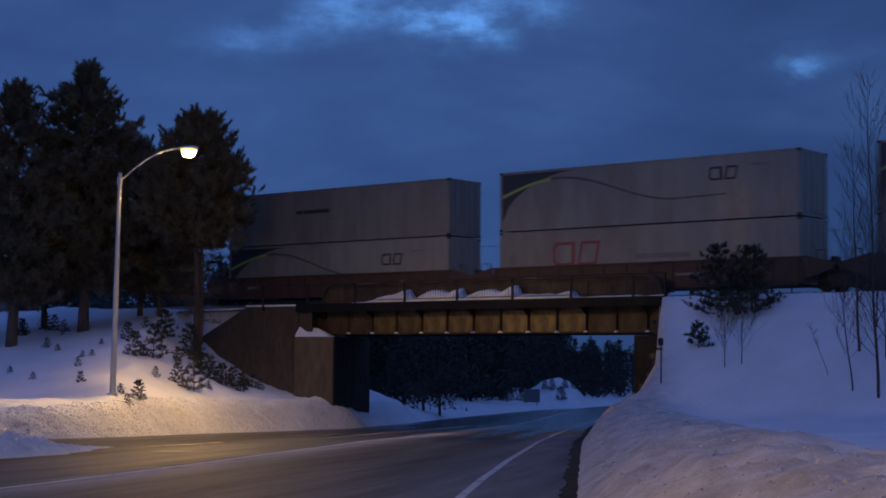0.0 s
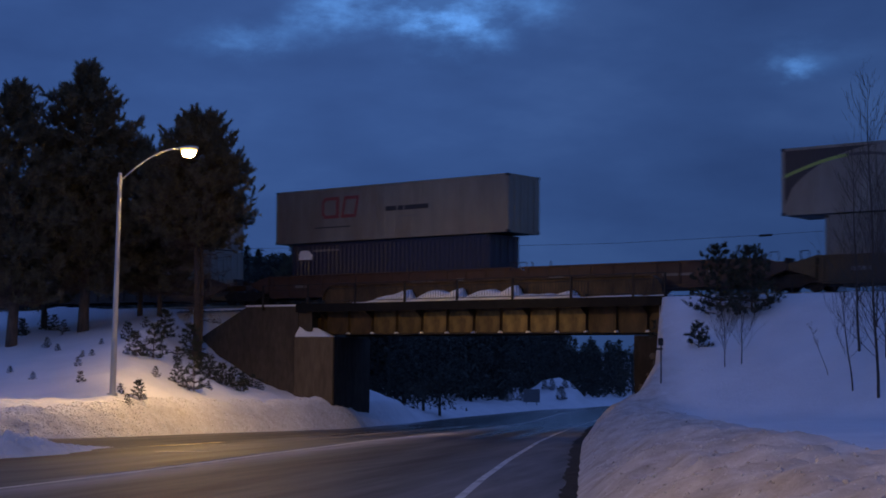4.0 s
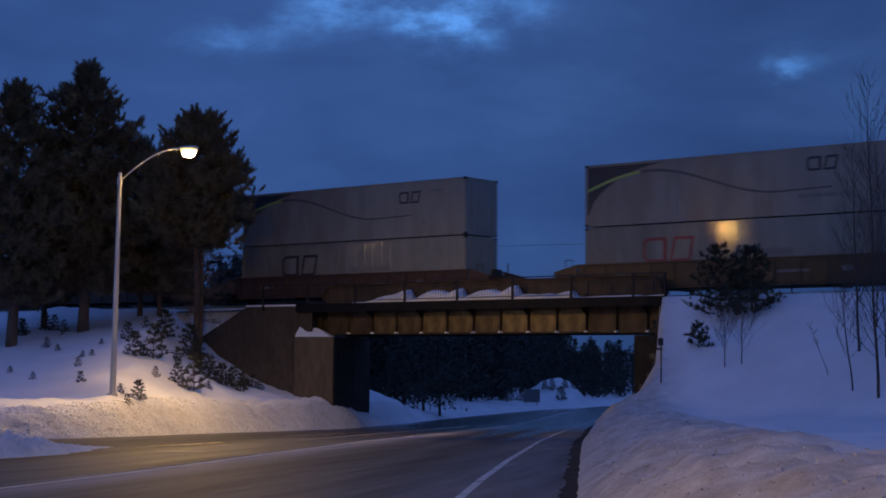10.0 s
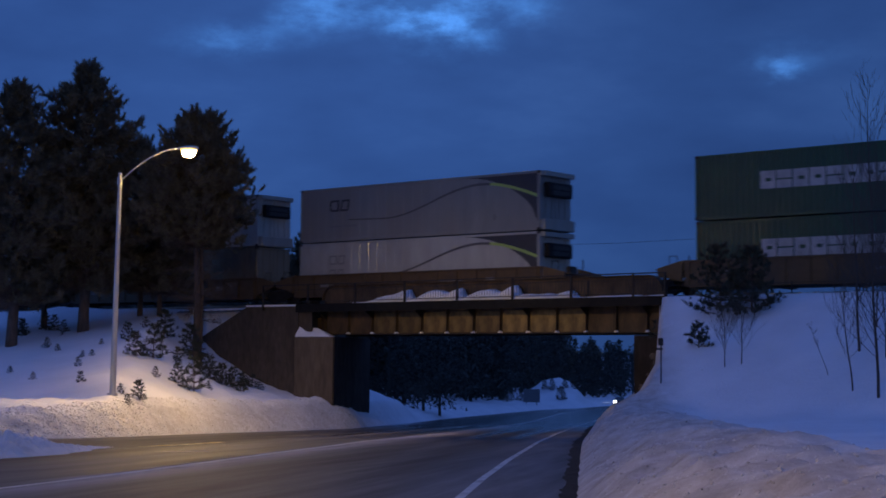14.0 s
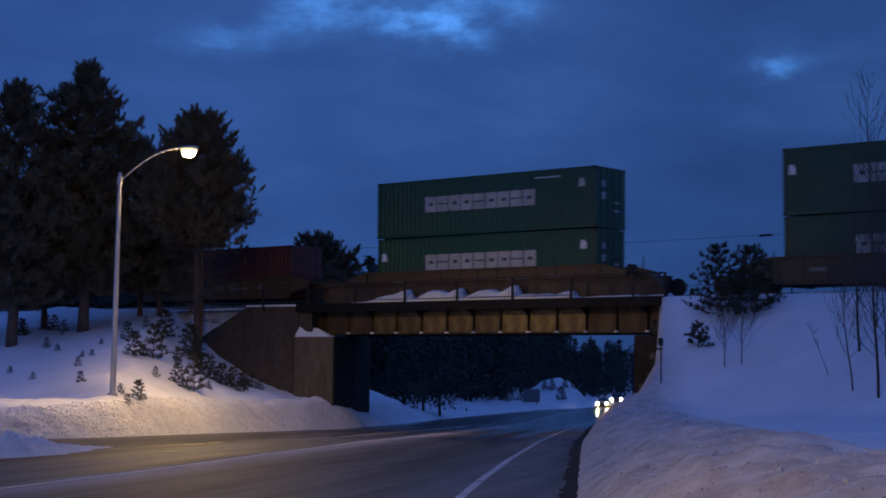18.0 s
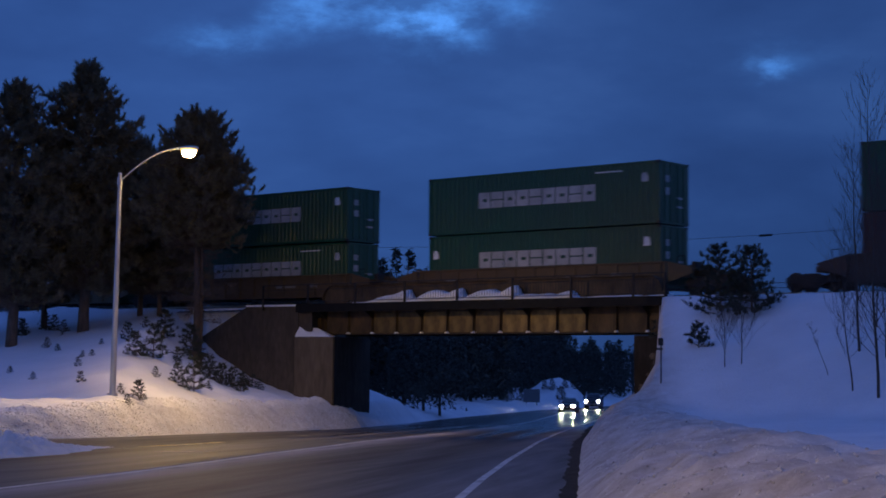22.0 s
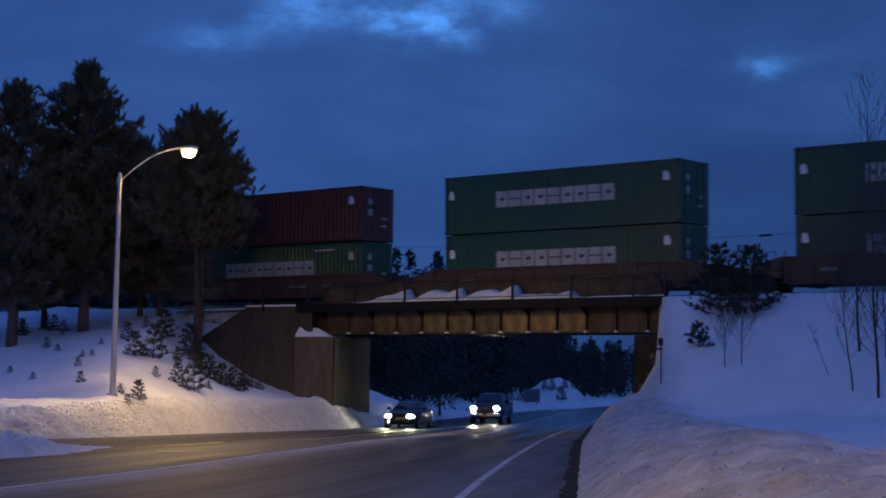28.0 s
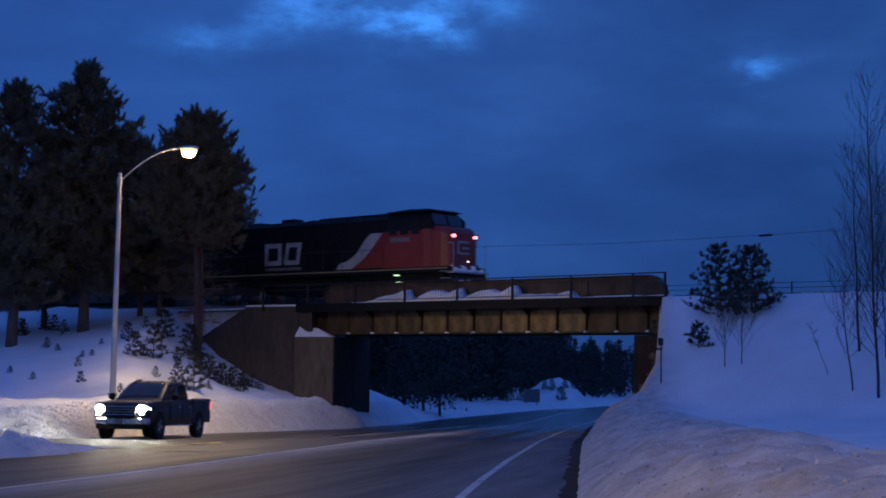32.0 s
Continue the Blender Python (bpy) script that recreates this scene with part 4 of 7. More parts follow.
HIGHRED = [loop_mark(3.5, 1.25, 1.15, REDFILM, 0.15), caption(8.1, 1.45, (0.75, 0.4, 1.6), 0.24, INK), caption(3.0, 0.75, (2.6,), 0.06, INK), caption(9.0, 1.1, (1.3,), 0.06, GREYFILM)]
PLAINTXT = [caption(5.3, 1.6, (0.5, 1.9), 0.20, INK), caption(1.2, 2.2, (0.8,), 0.1, GREYFILM), caption(7.5, 1.2, (0.9,), 0.08, GREYFILM)]
LOWSWOOSH = [swoosh(), loop_mark(11.6, 1.55, 0.62, INK), caption(13.6, 2.2, (0.9,), 0.08, GREYFILM)]
EMBLEMEND = [roundel(13.2, 1.55, 0.62, INK), caption(8.6, 1.45, (0.5, 2.1), 0.22, INK), caption(2.6, 0.7, (1.4,), 0.06, INK), patch(0.9, 0.45, 0.3, 0.3, REDFILM)]
NOSE = [swoosh(True), loop_mark(2.2, 1.6, 0.62, INK), caption(2.2, 0.75, (0.9, 1.0), 0.10, GREYFILM)]
NOSELOW = [swoosh(True), loop_mark(2.2, 1.7, 0.5, GREYFILM), loop_mark(2.2, 1.0, 0.45, GREYFILM)]
PALEMARK = [loop_mark(0.6, 1.7, 0.4, GREYFILM), caption(1.7, 1.05, (0.4, 1.3), 0.16, GREYFILM), patch(10.6, 1.7, 0.5, 0.4, GREYFILM)]

wlab = "white container with a black corner, lime curve and grey wave"
glab = "dark green corrugated container with a row of white blocks"
# the train's loads: where the load begins at the start of the clip, the upper and the lower container, the well car's paint
LOADS = [
    (-15.77, (L53, STAINED, "stained beige container with faded dark text bars", False, PLAINTXT, False), (L53, WHITE, wlab, False, LOWSWOOSH, False), CARBROWN),
    (3.62, (L53, WHITE, wlab, False, SMALLTOP, False), (L53, WHITE, "white container with a large red emblem", False, BIGRED, False), CARBROWN),
    (23.25, (L53, WHITE, wlab, False, SMALLTOP, False), (L53, WHITE, "white container with a large red emblem", False, BIGRED, False), CARBROWN),
    (44.74, (L53, STAINED, "beige container with a large dull red emblem", False, HIGHRED, False), (L45, NAVY, "navy blue corrugated container with a white splash", True, [patch(0.5, 2.05, 1.0, 0.5, WHITEFILM), caption(1.6, 2.45, (1.9,), 0.12, GREYFILM)], False), CARBROWN),
    (60.2, None, None, CARBROWN),
    (75.64, (L53, WHITE, wlab, False, SMALLTOP, False), (L40, PALE, "pale grey corrugated container with faded marks", True, PALEMARK, False), CARYELLOW),
    (91.0, None, None, CARYELLOW),
    (106.41, (L53, STAINED, "stained beige container with a large red emblem", False, HIGHRED, False), (L40, RED, "red corrugated container with a white emblem", True, [patch(0.5, 1.9, 0.9, 0.55, WHITEFILM)], False), CARBROWN),
    (127.91, (L53, WHITE, wlab, False, SMALLTOP, False), (L53, GLOSSWHITE, "glossy white container with a large black emblem", False, BIGINK, False), CARBROWN),
    (151.27, (L53, WHITE, wlab, False, SMALL, False), (L53, GLOSSWHITE, "glossy white container with a large red emblem", False, BIGRED, False), CARYELLOW),
    (170.64, (L53, BRIGHT, "clean white refrigerated container with a dark roundel", False, EMBLEMEND, True), (L53, DULL, "grimy grey container with a faded red emblem", False, BIGFADED, False), CARYELLOW),
    (190.17, (L53, PALE, "pale grey refrigerated container with a black nose and grey wave", False, NOSE, True), (L53, BRIGHT, "white refrigerated container with a black nose and grey wave", False, NOSELOW, True), CARYELLOW),
    (214.91, (L45, GREEN, glab, True, EG, False), (L45, GREEN, glab, True, EG, False), CARYELLOW),
    (235.3, None, (L40, MAROON, "maroon corrugated container riding alone in the well car", True, [patch(0.6, 1.9, 1.0, 0.45, WHITEFILM)], False), CARYELLOW),
    (253.9, (L45, GREEN, glab, True, EG, False), (L45, GREEN, glab, True, EGL, False), CARYELLOW),
    (277.32, (L45, GREEN, glab, True, EGL, False), (L45, GREEN, glab, True, EG, False), CARYELLOW),
    (296.47, (L45, GREEN, glab, True, EGL, False), (L45, GREEN, glab, True, EG, False), CARYELLOW),
    (315.86, (L45, GREEN, glab, True, EG, False), (L45, GREEN, glab, True, EGL, False), CARYELLOW),
    (339.35, (L45, GREEN, glab, True, EG, False), (L45, MAROON, "maroon corrugated container with white end marks", True, [patch(L45 - 0.9, 1.95, 0.36, 0.42, WHITEFILM), end_patches], False), CARBROWN),
    (362.57, (L45, GREEN, glab, True, EG, False), (L45, GREEN, glab, True, EG, False), CARBROWN),
    (385.87, (L45, MAROON, "maroon corrugated container with white end marks", True, [patch(L45 - 0.9, 1.95, 0.36, 0.42, WHITEFILM), end_patches], False), (L45, GREEN, glab, True, EG, False), CARBROWN),
    (405.33, (L45, GREEN, glab, True, EGL, False), (L45, GREEN, glab, True, EGL, False), CARBROWN),
    (424.71, (L45, GREEN, glab, True, EGL, False), (L45, GREEN, glab, True, EGL, False), CARBROWN),
]
ROLLING = []                                  # (thing, start along the track, height above the rail)
WELLZ = 0.34


def wheel_truck(parent, x):
    def frame_shape():
        sh = Shape()
        for sy in (-1, 1):
            sh.prism([(-1.2, 0.42), (-1.15, 0.62), (-0.5, 0.68), (-0.35, 0.78), (0.35, 0.78), (0.5, 0.68), (1.15, 0.62), (1.2, 0.42), (0.8, 0.38), (0.4, 0.22), (-0.4, 0.22), (-0.8, 0.38)], sy * 1.0 - 0.07, sy * 1.0 + 0.07)
        sh.box(-0.22, 0.22, -1.0, 1.0, 0.45, 0.75)
        return sh
    t = part("wheel_truck", cached("wheel_truck", frame_shape, IRON), None, parent, at=pose(x, 0, 0))
    for wx in (-0.89, 0.89):
        for sy in (-1, 1):
            part("wheel", cached(("wheel", sy), lambda: Shape().tube((0, sy * 0.70, 0), (0, sy * 0.83, 0), 0.42, 0.40, 20).tube((0, sy * 0.68, 0), (0, sy * 0.70, 0), 0.445, 0.445, 20), IRON), None, t, at=pose(wx, 0, 0.42))
    return t


def well_car(length, paint, left_reach, right_reach, two_trucks):
    """A well between two raised ends; x runs from the well's own beginning."""
    ob = tagged(new("well_car"), "ochre steel well car with ribbed side sills" if paint is CARYELLOW else "oxide brown steel well car with ribbed side sills", "railway car", "well cars of the train")
    n = round(length, 1)
    def sill_shape():
        sh = Shape()
        y = -1.52
        sh.box(0, length, y + 0.02, y + 0.05, 0.36, 1.50)
        sh.box(-0.1, length + 0.1, y - 0.05, y + 0.12, 1.44, 1.52, 0.01)
        sh.box(0.2, length - 0.2, y - 0.06, y + 0.14, 0.30, 0.40, 0.01)
        for sgn, x0 in ((-1, -0.1), (1, length + 0.1)):
            sh.prism([(x0, 1.52), (x0 + sgn * 1.3, 1.20), (x0 + sgn * 1.3, 0.95), (x0, 0.55)][::sgn], y + 0.0, y + 0.10)
        k = int(length / 1.2)
        for i in range(k + 1):
            x = 0.25 + i * (length - 0.5) / k
            sh.box(x - 0.05, x + 0.05, y - 0.04, y + 0.02, 0.40, 1.44)
        return sh
    sill = cached(("side_sill", n), sill_shape, paint)
    part("side_sill", sill, None, ob)
    part("side_sill", sill, None, ob, at=pose(length, 0, 0, 0, 0, 180))
    for x in np.linspace(0.4, length - 0.4, 5):
        part("floor_beam", cached("floor_beam", lambda: Shape().box(-0.15, 0.15, -1.48, 1.48, 0.24, 0.33), IRON), None, ob, at=pose(x, 0, 0))
    for sgn, x0, reach in ((-1, 0.0, left_reach), (1, length, right_reach)):
        e = part("end_platform", Shape().box(min(x0, x0 + sgn * reach), max(x0, x0 + sgn * reach), -0.55, 0.55, 0.85, 1.12, 0.02).box(min(x0, x0 + sgn * reach * 0.8), max(x0, x0 + sgn * reach * 0.8), -1.35, 1.35, 1.12, 1.17), paint, ob)
        part("grab_iron", Shape().tube((x0 + sgn * 0.5, -1.3, 1.17), (x0 + sgn * 0.5, -1.3, 1.75), 0.018, n=5).tube((x0 + sgn * 0.9, -1.3, 1.17), (x0 + sgn * 0.9, -1.3, 1.75), 0.018, n=5).tube((x0 + sgn * 0.5, -1.3, 1.75), (x0 + sgn * 0.9, -1.3, 1.75), 0.018, n=5), IRON, e)
        part("brake_stand", Shape().box(x0 + sgn * 0.75 - 0.12, x0 + sgn * 0.75 + 0.12, -0.3, 0.3, 1.17, 1.55, 0.03).tube((x0 + sgn * 1.0, 0.6, 1.17), (x0 + sgn * 1.0, 0.6, 1.9), 0.03, n=6), IRON, e)
    for x, w, h in ((length * 0.12, 0.9, 0.16), (length * 0.62, 1.5, 0.12), (length * 0.80, 0.5, 0.22)):
        part("text_bar", Shape().box(x, x + w, -1.508, -1.502, 0.85, 0.85 + h), GREYFILM, ob)
    wheel_truck(ob, -left_reach + 0.05)
    if two_trucks:
        wheel_truck(ob, length + right_reach - 0.05)
        part("coupler", Shape().box(length + right_reach - 0.2, length + right_reach + 0.9, -0.14, 0.14, 0.68, 0.95, 0.03), IRON, ob)
    return ob


spans = []
for start, up, low, paint in LOADS:
    width = L53 if up and up[0] == L53 else (L45 if up else (low[0] if low else L53))
    if up is None and low is None:
        width = L53
    mid_s = start + width / 2 if (up or low) else start + L53 / 2
    wl = 12.6 if (low is None or low[0] == L40) else (16.6 if (up and up[0] == L53) else 14.6)
    spans.append((mid_s - wl / 2, mid_s + wl / 2, mid_s))
for k, (start, up, low, paint) in enumerate(LOADS):
    a, b, m = spans[k]
    lr = (a - spans[k - 1][1]) / 2 if k else 1.7
    rr = (spans[k + 1][0] - b) / 2 if k + 1 < len(spans) else 2.4
    apart_r = rr > 2.2
    car = well_car(b - a, paint, min(lr, 2.0 if lr > 2.2 else lr), min(rr, 2.0 if rr > 2.2 else rr), apart_r)
    ROLLING.append((car, a, 0.0))
    if low:
        c = container("container", low[0], low[1], low[2], low[3], low[4], W=2.438 if low[3] else 2.591, reefer=low[5])
        ROLLING.append((c, m - low[0] / 2, WELLZ))
    if up:
        c = container("container", up[0], up[1], up[2], up[3], up[4], reefer=up[5])
        ROLLING.append((c, m - up[0] / 2, WELLZ + 2.896 + 0.06))

# ---- locomotive ----
GREENGLOW = glow("step_light_glow", (0.7, 1.0, 0.45), 2.2)
MARKER = glow("red_marker_glow", (1.0, 0.10, 0.10), 14.0)
DITCH = glow("ditch_light_glow", (1.0, 0.95, 0.8), 3.0)
STRIPE = surface("frame_stripe", (0.30, 0.24, 0.10), 0.6, vary=0.2)


def octagon(x, w, z0, z1, c):
    return [(x, -w, z0), (x, -w, z1 - c), (x, -w + c, z1), (x, w - c, z1), (x, w, z1 - c), (x, w, z0)]


CABX = 16.35


def locomotive():
    ob = tagged(new("locomotive"), "black diesel locomotive with red cab, white band, red markers", "locomotive")
    part("underframe", Shape().box(0.35, 21.9, -1.52, 1.52, 1.42, 1.72, 0.02), BLACK, ob)
    part("frame_stripe", Shape().box(0.4, 21.8, -1.526, -1.522, 1.60, 1.66), STRIPE, ob)
    hood = part("long_hood", Shape().loft([octagon(0.95, 1.12, 1.72, 4.52, 0.22), octagon(16.35, 1.12, 1.72, 4.52, 0.22)]), BLACK, ob, "black long hood")
    part("radiator_wing", Shape().loft([octagon(0.0, 1.50, 3.92, 4.54, 0.12), octagon(0.35, 1.52, 3.86, 4.60, 0.12), octagon(4.4, 1.52, 3.78, 4.60, 0.12), octagon(5.2, 1.0, 3.9, 4.5, 0.1)]), BLACK, hood)
    part("roof_cover", Shape().loft([octagon(10.9, 0.7, 4.48, 4.64, 0.05), octagon(16.3, 0.7, 4.48, 4.68, 0.05)]), BLACK, hood)
    part("exhaust_stack", Shape().box(7.6, 8.7, -0.35, 0.35, 4.48, 4.78, 0.05), IRON, hood)
    part("dynamic_brake_cover", Shape().box(4.2, 6.5, -0.8, 0.8, 4.48, 4.62, 0.04), BLACK, hood)
    part("horn", Shape().tube((9.7, 0, 4.3), (9.7, 0, 4.55), 0.03, n=6).tube((9.45, -0.15, 4.58), (10.05, -0.15, 4.58), 0.04, 0.09, 8).tube((9.45, 0.15, 4.58), (10.05, 0.15, 4.58), 0.04, 0.09, 8), IRON, hood)
    for k in range(14):
        x = 1.5 + k * 1.05
        part("hood_door", Shape().box(x, x + 0.98, -1.135, -1.118, 1.85, 3.55, 0.006), BLACK, hood)
    for k in range(8):
        part("radiator_slat", Shape().box(1.4, 4.2, -1.535, -1.515, 3.86 + k * 0.055, 3.89 + k * 0.055), IRON, hood)
    # emblem in plain white shapes, the white band and the red flank
    y = -1.138
    em = Shape()
    for a, b, c, d in ((7.15, 8.45, 2.15, 2.40), (7.15, 8.45, 3.12, 3.37), (7.15, 7.42, 2.40, 3.12), (8.18, 8.45, 2.40, 3.12)):
        em.box(a, b, y - 0.008, y, c, d)
    part("emblem", em, CHALK, hood, "white emblem")
    em = Shape()
    for pts in ([(8.62, 2.15), (9.80, 2.15), (9.84, 2.40), (8.66, 2.40)], [(8.80, 3.12), (9.98, 3.12), (10.02, 3.37), (8.84, 3.37)], [(8.66, 2.40), (8.93, 2.40), (9.07, 3.12), (8.80, 3.12)], [(9.57, 2.40), (9.84, 2.40), (9.98, 3.12), (9.71, 3.12)]):
        em.prism(pts, y - 0.008, y)
    part("emblem", em, CHALK, hood, "white emblem")
    part("text_bar", Shape().box(7.2, 10.0, y - 0.006, y, 1.86, 2.02), GREYFILM, hood)
    part("white_band", Shape().prism([(12.6, 1.78), (13.72, 1.78), (14.62, 2.3), (15.27, 2.9), (15.92, 3.62), (15.1, 3.62), (14.7, 3.3), (14.1, 2.6), (13.4, 2.2), (12.9, 2.1)], y - 0.008, y), CHALK, hood)
    part("red_flank", Shape().prism([(13.73, 1.78), (16.34, 1.78), (16.34, 3.62), (15.93, 3.62), (15.28, 2.9), (14.63, 2.3)], y - 0.008, y), LOCORED, hood)
    # cab
    cab = part("cab", Shape().loft([[(x, -w, 1.72), (x, -w, 3.66), (x, w, 3.66), (x, w, 1.72)] for x, w in ((16.35, 1.48), (16.5, 1.5), (19.75, 1.5), (20.35, 1.40))]), LOCORED, ob, "red crew cab")
    part("cab_top", Shape().loft([[(x, -w, 3.662), (x, -w + 0.02, 4.2), (x, -w + 0.35, z), (x, w - 0.35, z), (x, w - 0.02, 4.2), (x, w, 3.662)]
                                  for x, w, z in ((16.35, 1.48, 4.56), (16.6, 1.5, 4.66), (19.5, 1.5, 4.68), (19.85, 1.46, 4.58), (20.30, 1.40, 3.9))]), BLACK, cab)
    part("cab_roof", Shape().loft([[(x, -1.42, 4.62), (x, -1.12, z), (x, 1.12, z), (x, 1.42, 4.62)] for x, z in ((16.3, 4.67), (18.0, 4.76), (19.7, 4.74), (20.1, 4.64))]), BLACK, cab)
    part("upper_band", Shape().box(16.4, 19.6, -1.512, -1.502, 3.62, 4.24), BLACK, cab)
    for x0, x1 in ((16.8, 17.5), (17.75, 18.5), (18.7, 19.4)):
        part("side_window", Shape().box(x0, x1, -1.52, -1.505, 3.42, 4.05, 0.006), GLASS, cab)
    for y0, y1 in ((-1.2, -0.08), (0.08, 1.2)):
        part("windscreen", Shape().add([(20.30, y0, 3.92), (20.30, y1, 3.92), (20.05, y1 * 0.96, 4.48), (20.05, y0 * 0.96, 4.48), (20.26, y0, 3.90), (20.26, y1, 3.90), (20.0, y1 * 0.96, 4.47), (20.0, y0 * 0.96, 4.47)],
                                      [(0, 1, 2, 3), (7, 6, 5, 4), (0, 4, 5, 1), (1, 5, 6, 2), (2, 6, 7, 3), (3, 7, 4, 0)]), GLASS, cab)
    part("number_bars", Shape().box(16.9, 18.6, -1.512, -1.502, 3.05, 3.28), GREYFILM, cab)
    nose = part("nose", Shape().loft([[(x, -w, 1.72), (x, -w, z - 0.3), (x, -w + 0.25, z), (x, w - 0.25, z), (x, w, z - 0.3), (x, w, 1.72)]
                                      for x, w, z in ((20.2, 1.38, 3.86), (21.0, 1.30, 3.80), (21.45, 1.15, 3.62), (21.62, 1.0, 3.45))]), LOCORED, ob, "red short nose")
    for yy in (-0.88, 0.88):
        part("marker_light", Shape().box(21.6, 21.68, yy - 0.13, yy + 0.13, 3.24, 3.35, 0.02), MARKER, nose, "lit red marker light")
        part("light_housing", Shape().box(21.55, 21.62, yy - 0.24, yy + 0.24, 3.14, 3.44, 0.02), BLACK, nose)
        part("ditch_light", Shape().tube((22.0, yy * 0.75 - 0.2, 0.62), (22.08, yy * 0.75 - 0.2, 0.62), 0.10, 0.11, 12), DITCH if yy < 0 else GLASS, ob, "lit ditch light" if yy < 0 else "")
    for a, b, c, d in ((-0.55, 0.4, 2.95, 3.05), (-0.55, -0.42, 2.45, 2.95), (-0.55, 0.4, 2.38, 2.47), (-0.2, 0.35, 2.66, 2.74)):
        part("nose_bar", Shape().box(21.63, 21.645, a, b, c, d), CHALK, nose)
    part("nose_lamp", Shape().tube((21.62, 0.3, 2.02), (21.68, 0.3, 2.02), 0.035, 0.04, 10), DITCH, nose, "small lit lamp")
    part("snow_crust", Shape().loft([[(21.72 + 0.10 * math.sin(3 * k), -1.2 + 0.24 * k, 1.47), (22.12, -1.2 + 0.24 * k, 1.47), (22.05, -1.2 + 0.24 * k, 1.60 + 0.10 * math.sin(2.1 * k)), (21.75, -1.2 + 0.24 * k, 1.72 + 0.12 * math.cos(1.7 * k))] for k in range(11)]), SNOW, ob, "snow caked on the front platform")
    part("pilot_snow", Shape().loft([[(22.20, -1.3 + 0.26 * k, 0.95), (22.30, -1.3 + 0.26 * k, 0.55 + 0.1 * math.sin(2 * k)), (22.37, -1.3 + 0.26 * k, 0.6), (22.26, -1.3 + 0.26 * k, 1.0 + 0.08 * math.cos(3 * k))] for k in range(11)]), SNOW, ob, "snow packed on the pilot")
    part("pilot", Shape().prism([(21.85, 0.25), (22.35, 0.25), (22.2, 0.9), (21.9, 1.42)], -1.45, 1.45), IRON, ob)
    part("coupler", Shape().box(22.1, 22.9, -0.15, 0.15, 0.72, 0.98, 0.04), IRON, ob)
    for k in range(4):
        part("step", Shape().box(21.2, 21.95, -1.56, -1.30, 0.42 + k * 0.34, 0.46 + k * 0.34), CHALK, ob)
        part("step", Shape().box(0.3, 0.95, -1.56, -1.30, 0.42 + k * 0.34, 0.46 + k * 0.34), GREYFILM, ob)
    rail = Shape()
    for x in np.arange(0.6, 16.4, 1.42):
        rail.tube((x, -1.48, 1.72), (x, -1.48, 2.72), 0.016, n=5)
    rail.tube((0.6, -1.48, 2.72), (16.2, -1.48, 2.72), 0.016, n=5)
    part("handrail", rail, IRON, ob)
    front_rail = Shape().tube((22.05, -1.3, 1.5), (22.05, -1.3, 2.9), 0.02, n=6).tube((22.05, 1.3, 1.5), (22.05, 1.3, 2.9), 0.02, n=6).tube((22.05, -1.3, 2.9), (21.7, -1.3, 2.9), 0.02, n=6).tube((22.1, 0.5, 1.5), (22.1, 0.5, 2.7), 0.02, n=6)
    part("front_handrail", front_rail, GALV, ob)
    part("front_platform", Shape().box(21.6, 22.2, -1.45, 1.45, 1.38, 1.46), CHALK, ob)
    part("fuel_tank", Shape().loft([octagon(8.2, 1.35, 0.45, 1.42, 0.2), octagon(13.6, 1.35, 0.45, 1.42, 0.2)]), BLACK, ob)
    for cx in (4.3, 16.9):
        def bogie():
            return Shape().prism([(-2.4, 0.55), (-2.3, 0.95), (-1.0, 1.05), (1.0, 1.05), (2.3, 0.95), (2.4, 0.55), (1.6, 0.42), (0.9, 0.62), (-0.9, 0.62), (-1.6, 0.42)], -1.22, -1.06).prism([(-2.4, 0.55), (-2.3, 0.95), (-1.0, 1.05), (1.0, 1.05), (2.3, 0.95), (2.4, 0.55), (1.6, 0.42), (0.9, 0.62), (-0.9, 0.62), (-1.6, 0.42)], 1.06, 1.22).box(-1.9, 1.9, -1.06, 1.06, 0.6, 1.0)
        b = part("wheel_truck", bogie(), IRON, ob, at=pose(cx, 0, 0))
        for wx in (-1.95, 0, 1.95):
            for sy in (-1, 1):
                part("wheel", cached(("drive_wheel", sy), lambda: Shape().tube((0, sy * 0.70, 0), (0, sy * 0.84, 0), 0.53, 0.51, 24), STEEL, True), None, b, at=pose(wx, 0, 0.53))
    part("equipment_box", Shape().box(0.9, 8.0, -1.25, 1.25, 1.02, 1.43, 0.03), BLACK, ob)
    part("equipment_box", Shape().box(13.7, 21.3, -1.25, 1.25, 1.02, 1.43, 0.03), BLACK, ob)
    part("air_reservoir", Shape().tube((13.8, -1.2, 0.85), (15.4, -1.2, 0.85), 0.2, n=14), BLACK, ob)
    for x, z in ((17.1, 1.32), (17.3, 0.98)):
        part("step_light", Shape().box(x, x + 0.42, -1.36, -1.33, z, z + 0.05), GREENGLOW, ob, "faint greenish step light")
    # the cab end is short: everything ahead of the long hood is drawn in
    for piece in ob.children_recursive:
        if piece.name.startswith("wheel"):
            continue
        for v in piece.data.vertices:
            if v.co.x > CABX:
                v.co.x = CABX + (v.co.x - CABX) * 0.79
    return ob


ROLLING.append((locomotive(), 444.45, 0.0))

# ---- road vehicles ----
HEAD = glow("headlamp_glow", (1.0, 0.92, 0.66), 480.0)
# weaker emitter for a larger oval behind each lens, added as glare
HALO = glow("headlamp_glare_glow", (1.0, 0.93, 0.72), 14.0)
FOG = glow("fog_lamp_glow", (1.0, 0.85, 0.55), 20.0)
TAIL = glow("tail_lamp_glow", (1.0, 0.06, 0.05), 3.0)
